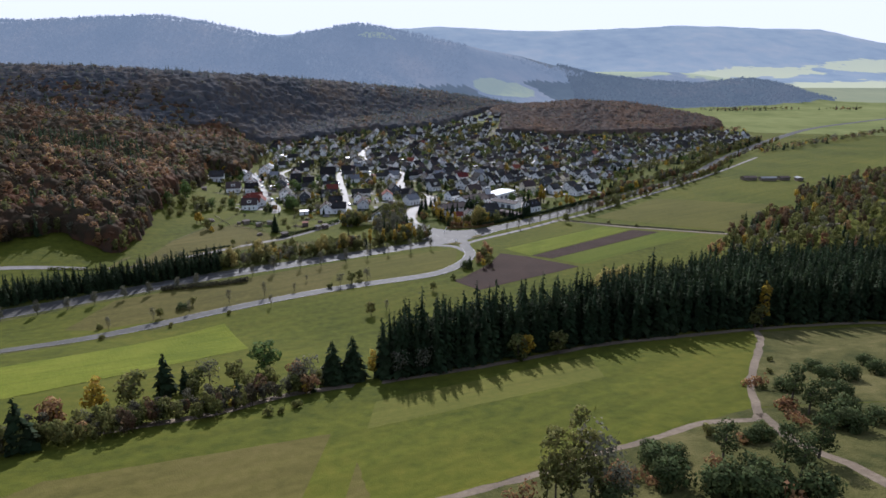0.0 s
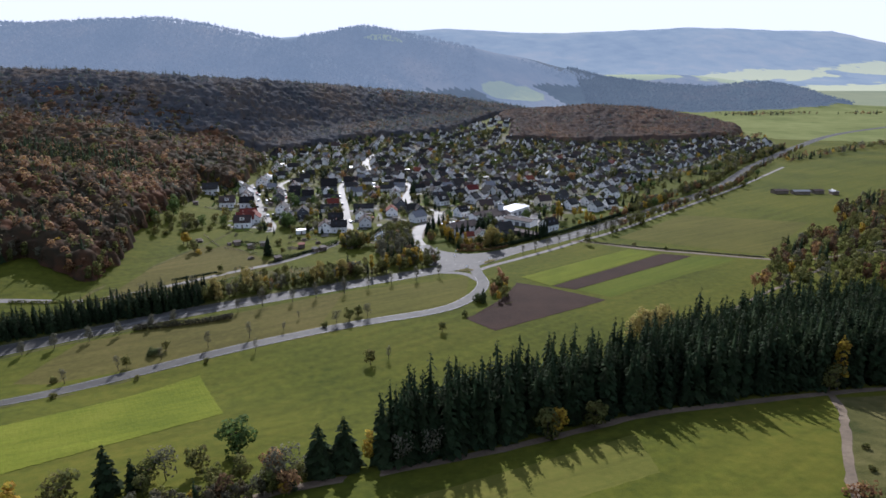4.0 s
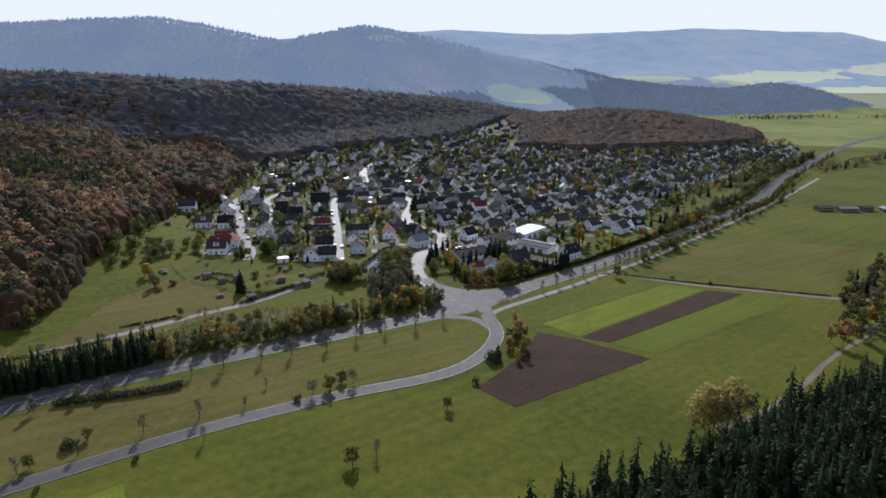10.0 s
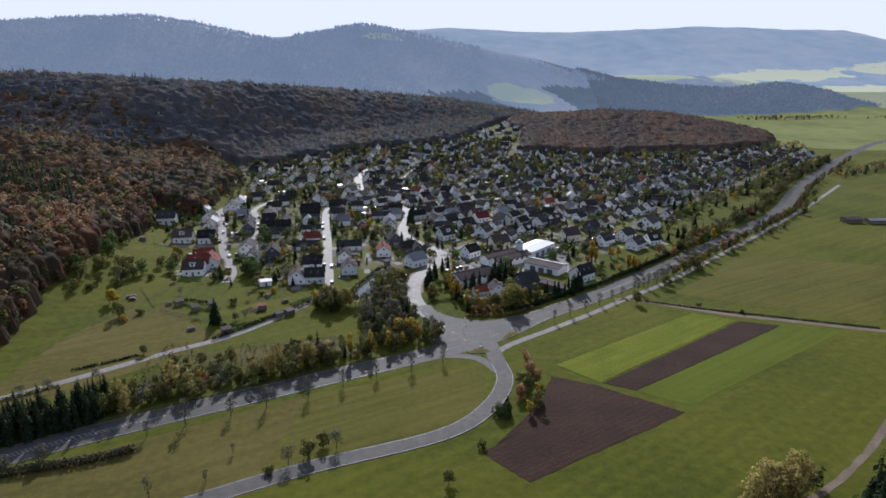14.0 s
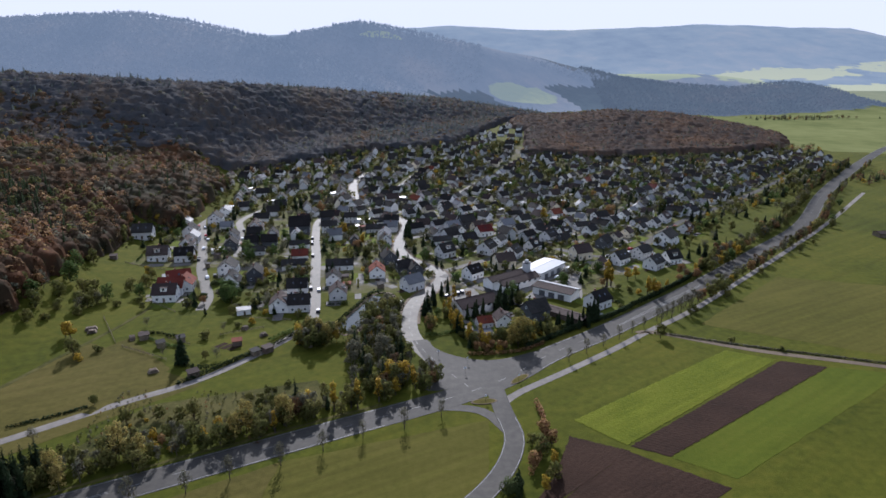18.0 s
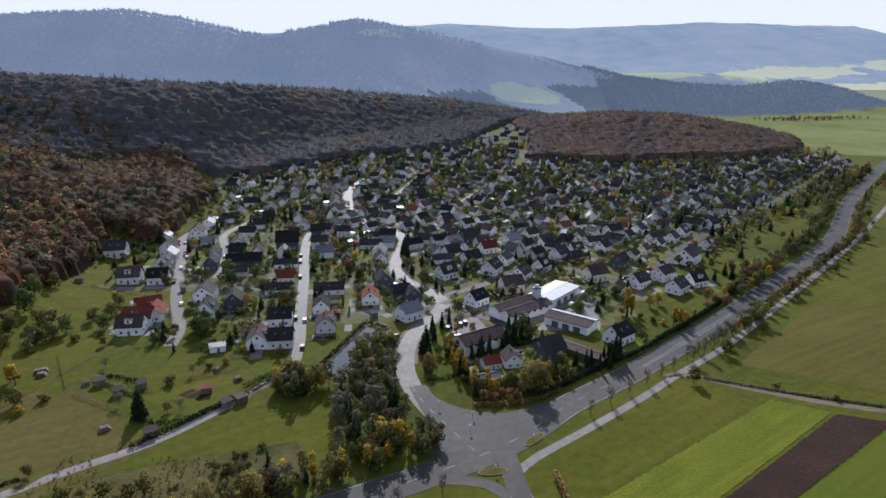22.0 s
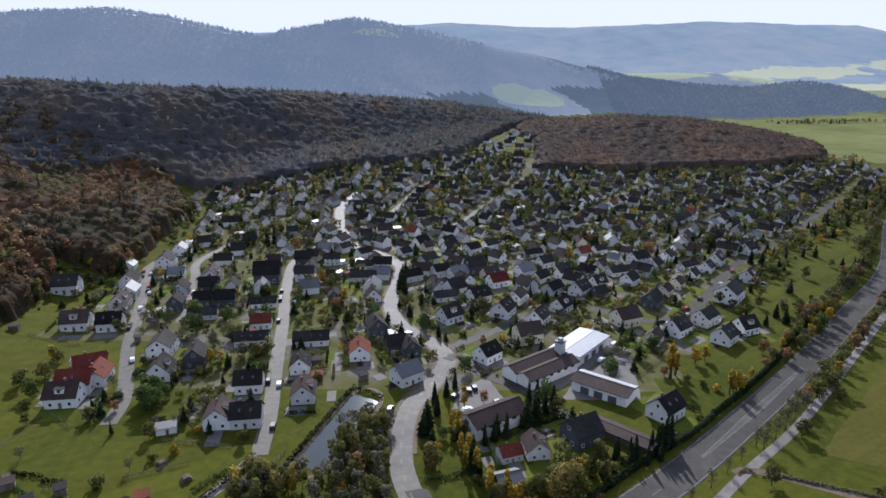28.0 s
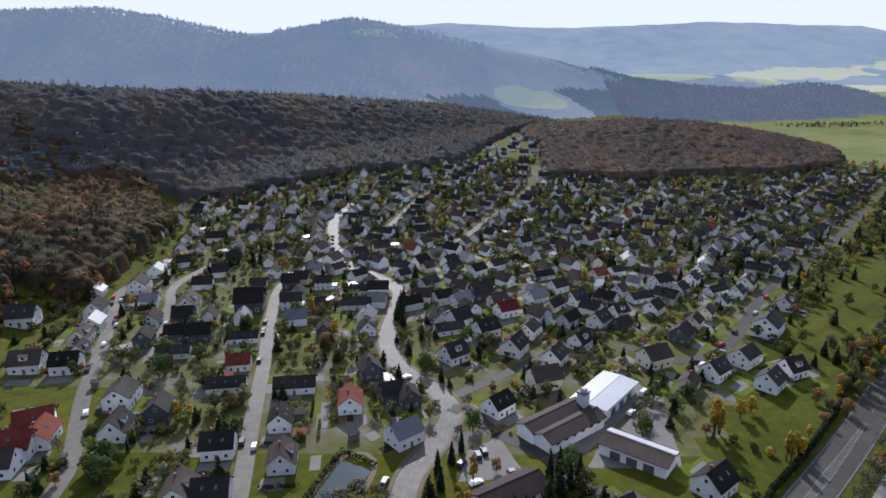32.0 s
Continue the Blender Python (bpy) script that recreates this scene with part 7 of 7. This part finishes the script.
# small plots round every house: paving, lawns and dug beds, each a little above the soil
random.seed(51)
PLOTS = {"paving": [], "lawn": [], "soil": []}
for x, y, turn, s in HOMES:
    a = radians(turn)
    ux, uy = math.cos(a), math.sin(a)
    for mat, n in (("paving", 2), ("lawn", 2), ("soil", 1)):
        for k in range(n):
            l, w = {"paving": (random.uniform(2, 5), random.uniform(1.2, 2.6)), "lawn": (random.uniform(3, 6), random.uniform(2, 4)), "soil": (random.uniform(1.5, 3), random.uniform(0.8, 1.6))}[mat]
            p, q = random.choice(((0, 1), (0, -1), (1, 0), (-1, 0), (0.8, 1), (-0.8, 1)))
            cx, cy = x + (ux * p * (5.2 * s + l) - uy * q * (4.6 * s + w + random.uniform(0, 4))), y + (uy * p * (5.2 * s + l) + ux * q * (4.6 * s + w + random.uniform(0, 4)))
            if off_road(cx, cy, 4.2 + min(l, w)):
                PLOTS[mat].append((cx, cy, ux, uy, l, w))
for mat, label, lift in (("paving", "grey paved terraces and drives round the houses", 0.075), ("lawn", "short mown lawns round the houses", 0.05), ("soil", "dug garden beds round the houses", 0.10)):
    vs, fs = [], []
    for cx, cy, ux, uy, l, w in PLOTS[mat]:
        i, up = len(vs), lift + random.uniform(0, 0.02)
        for p, q in ((-1, -1), (1, -1), (1, 1), (-1, 1)):
            px, py = cx + ux * p * l - uy * q * w, cy + uy * p * l + ux * q * w
            vs.append((px, py, gz(px, py) + up))
        for k in range(4):
            vs.append((vs[i + k][0], vs[i + k][1], vs[i + k][2] - 0.5))
        fs += [(i, i + 1, i + 2, i + 3)] + [(i + k, i + 4 + k, i + 4 + (k + 1) % 4, i + (k + 1) % 4) for k in range(4)]
    tagged(part("garden_plots", mesh_from("garden_plots", vs, fs, [M[mat]])), label, "garden", kind="stuff")
# cars parked along the streets and drives
random.seed(52)
made = 0
for pts in [STREET2, SIDE_A, SIDE_B] + STREETS[:4]:
    line = ribbon(pts, 3.0)
    for i in range(4, len(line) - 1):
        if made < 34 and random.random() < 0.14 and line[i].y < 720:
            d = (line[i + 1] - line[i]).normalized()
            o = random.choice((-1, 1)) * 2.0
            x, y = line[i].x + d.y * o, line[i].y - d.x * o
            copy_thing(PROTO[random.choice(["car_w", "car_d", "car_d", "car_s", "car_r", "car_d"])][0], pose(x, y, gz(x, y) + 0.07, 0, 0, math.degrees(math.atan2(d.y, d.x))))
            made += 1
# pasture, bushes and ditch on the western slope
field("pasture", [(-162, 356), (-120, 346), (-108, 378), (-137, 405)], "grass_dry", "grazed brown pasture on the western slope", 0.06, 24)
tagged(part("ditch", strip_mesh("ditch", ribbon([(-172, 318), (-162.6, 355.5), (-156.2, 382.3), (-147.6, 415.0), (-143.6, 440.4)]), -0.9, 0.9, 0.07, M["scrub"], wobble=0.3)), "rough grassy ditch across the pasture", "ditch", kind="structure")
hedge([(-141, 338), (-132, 344), (-124, 350)], 1.2, 0.9, "needle", "low dark hedge beside the lane", 71)
road("works_lane", [(-9, 484), (-4, 488), (4.5, 473), (19, 460.5), (30, 444), (44, 436)], 5.0, "grey asphalt lane round the works", 0.085)
hedge([(-130, 275), (-118, 279), (-106, 283), (-95, 288)], 3.4, 2.4, "dark_twig", "dark tangled scrub bank beside the road", 69, 90)
hedge([(130, 497), (146, 514), (164, 534)], 2.2, 2.8, "needle", "tall dark hedge between orchard and main road", 70, 80)
for key, x, y, s in (("yellow", -160, 403, 1.0), ("yellow", -163, 405, 0.8), ("green", -192, 430, 1.0), ("olive", -174, 436, 1.0), ("olive", -170, 441, 0.9), ("olive_b", -177, 452, 1.2), ("green", -168, 447, 0.9), ("olive", -187, 424, 1.0), ("olive_b", -183, 412, 0.9), ("shrub", -179, 417, 1.4), ("shrub", -171, 428, 1.3), ("spruce", -124, 304, 0.72), ("spruce", -121, 307, 0.62), ("bare_b", -140, 322, 0.7), ("bare_b", -147, 318, 0.6), ("bare_b", -158, 312, 0.6), ("bare_b", -128, 330, 0.6)):
    plant(key, x, y, s, group="trees on the western slope")
# orchard between the last houses and the main road
random.seed(53)
made = 0
while made < 46:
    y = random.uniform(500, 740)
    edge, kerb = np.interp(y, [480, 560, 640, 760], [84, 128, 190, 300]), np.interp(y, [479, 535, 604, 729], [128, 181, 244, 331]) - 17
    x = random.uniform(edge, max(edge + 2, kerb))
    if free(x, y, 1.0) and off_road(x, y, 4.0):
        plant(random.choice(["fruit", "fruit", "olive_b", "bare_b", "shrub", "green", "spruce_s"]), x, y, random.uniform(0.6, 1.0), group="orchard trees beside the main road")
        made += 1
for key, x, y, s in (("willow", 22.5, 398.5, 0.95), ("willow", 25.5, 400.5, 0.85), ("willow", 20, 400, 0.7), ("poplar", 0, 412, 0.85), ("poplar", 3, 403, 0.7), ("spruce_s", -16, 431, 1.1), ("spruce_s", -15, 436, 1.2), ("spruce_s", -13, 425, 0.9), ("olive", -13, 416, 0.8), ("rust", -14, 420, 0.7), ("thuja", 56, 424, 1.5), ("thuja", 58, 425.5, 1.55), ("thuja", 60, 427, 1.5), ("thuja", 24, 444, 1.4), ("thuja", 27, 446, 1.35), ("thuja", 7, 431, 1.3), ("thuja", 10, 430, 1.35), ("rust", 12, 397, 0.5), ("rust", 15, 396.5, 0.55), ("rust", 8, 396, 0.5), ("willow", -58, 403, 0.72), ("willow", -62, 406, 0.66), ("willow", -54, 400, 0.7), ("willow", -51, 405, 0.62)):
    plant(key, x, y, s, group="large trees round the corner garden" if x > -30 else "willows beside the lane")
for key, x, y, s in (("poplar", 74.8, 470.5, 1.15), ("poplar", 77, 472.5, 0.85), ("rust", 72.5, 471.5, 0.6), ("yellow", 93, 485, 0.8), ("poplar", 91.6, 458.5, 0.85), ("poplar", 95, 461, 0.75), ("shrub_y", 88, 461, 1.0), ("shrub", 84, 464, 1.1), ("shrub", 80, 468, 1.0), ("rust", 124.9, 484, 0.85), ("olive", 137, 497, 0.85), ("yellow", 146, 506, 0.8), ("olive", 150, 510, 0.9), ("green", 156, 517, 0.9), ("yellow", 163, 523, 0.9), ("olive", 168, 531, 1.0), ("bare_b", 141, 501, 0.8), ("rust", 175, 541, 0.8), ("shrub", 74.3, 441.2, 0.9), ("fruit", 148.7, 534.1, 1.1), ("fruit", 140.7, 542.5, 1.1), ("bare", 87.5, 424.7, 1.1), ("bare", 94, 430.5, 1.1), ("bare", 100.1, 436.1, 1.2), ("bare_b", 106, 442, 0.85), ("bare_b", 111.9, 447.6, 0.9), ("olive_b", 126.5, 462, 1.1), ("olive", 131.1, 463, 0.9), ("olive_b", 121, 456, 1.0), ("yellow", 138, 473, 0.7)):
    plant(key, x, y, s, group="trees along the main road")
wood("roadside_thicket", lambda x, y: (x - np.interp(y, EAST_Y, EAST_X) > 10) & (x - np.interp(y, EAST_Y, EAST_X) < 15), (100, 500, 470, 900), 5.2, BUSHY, [1.2, 1.0, 2.4, 0.4, 0.3, 0.3, 2.4], "olive and brown trees between main road and lane", 78, (0.35, 0.62))
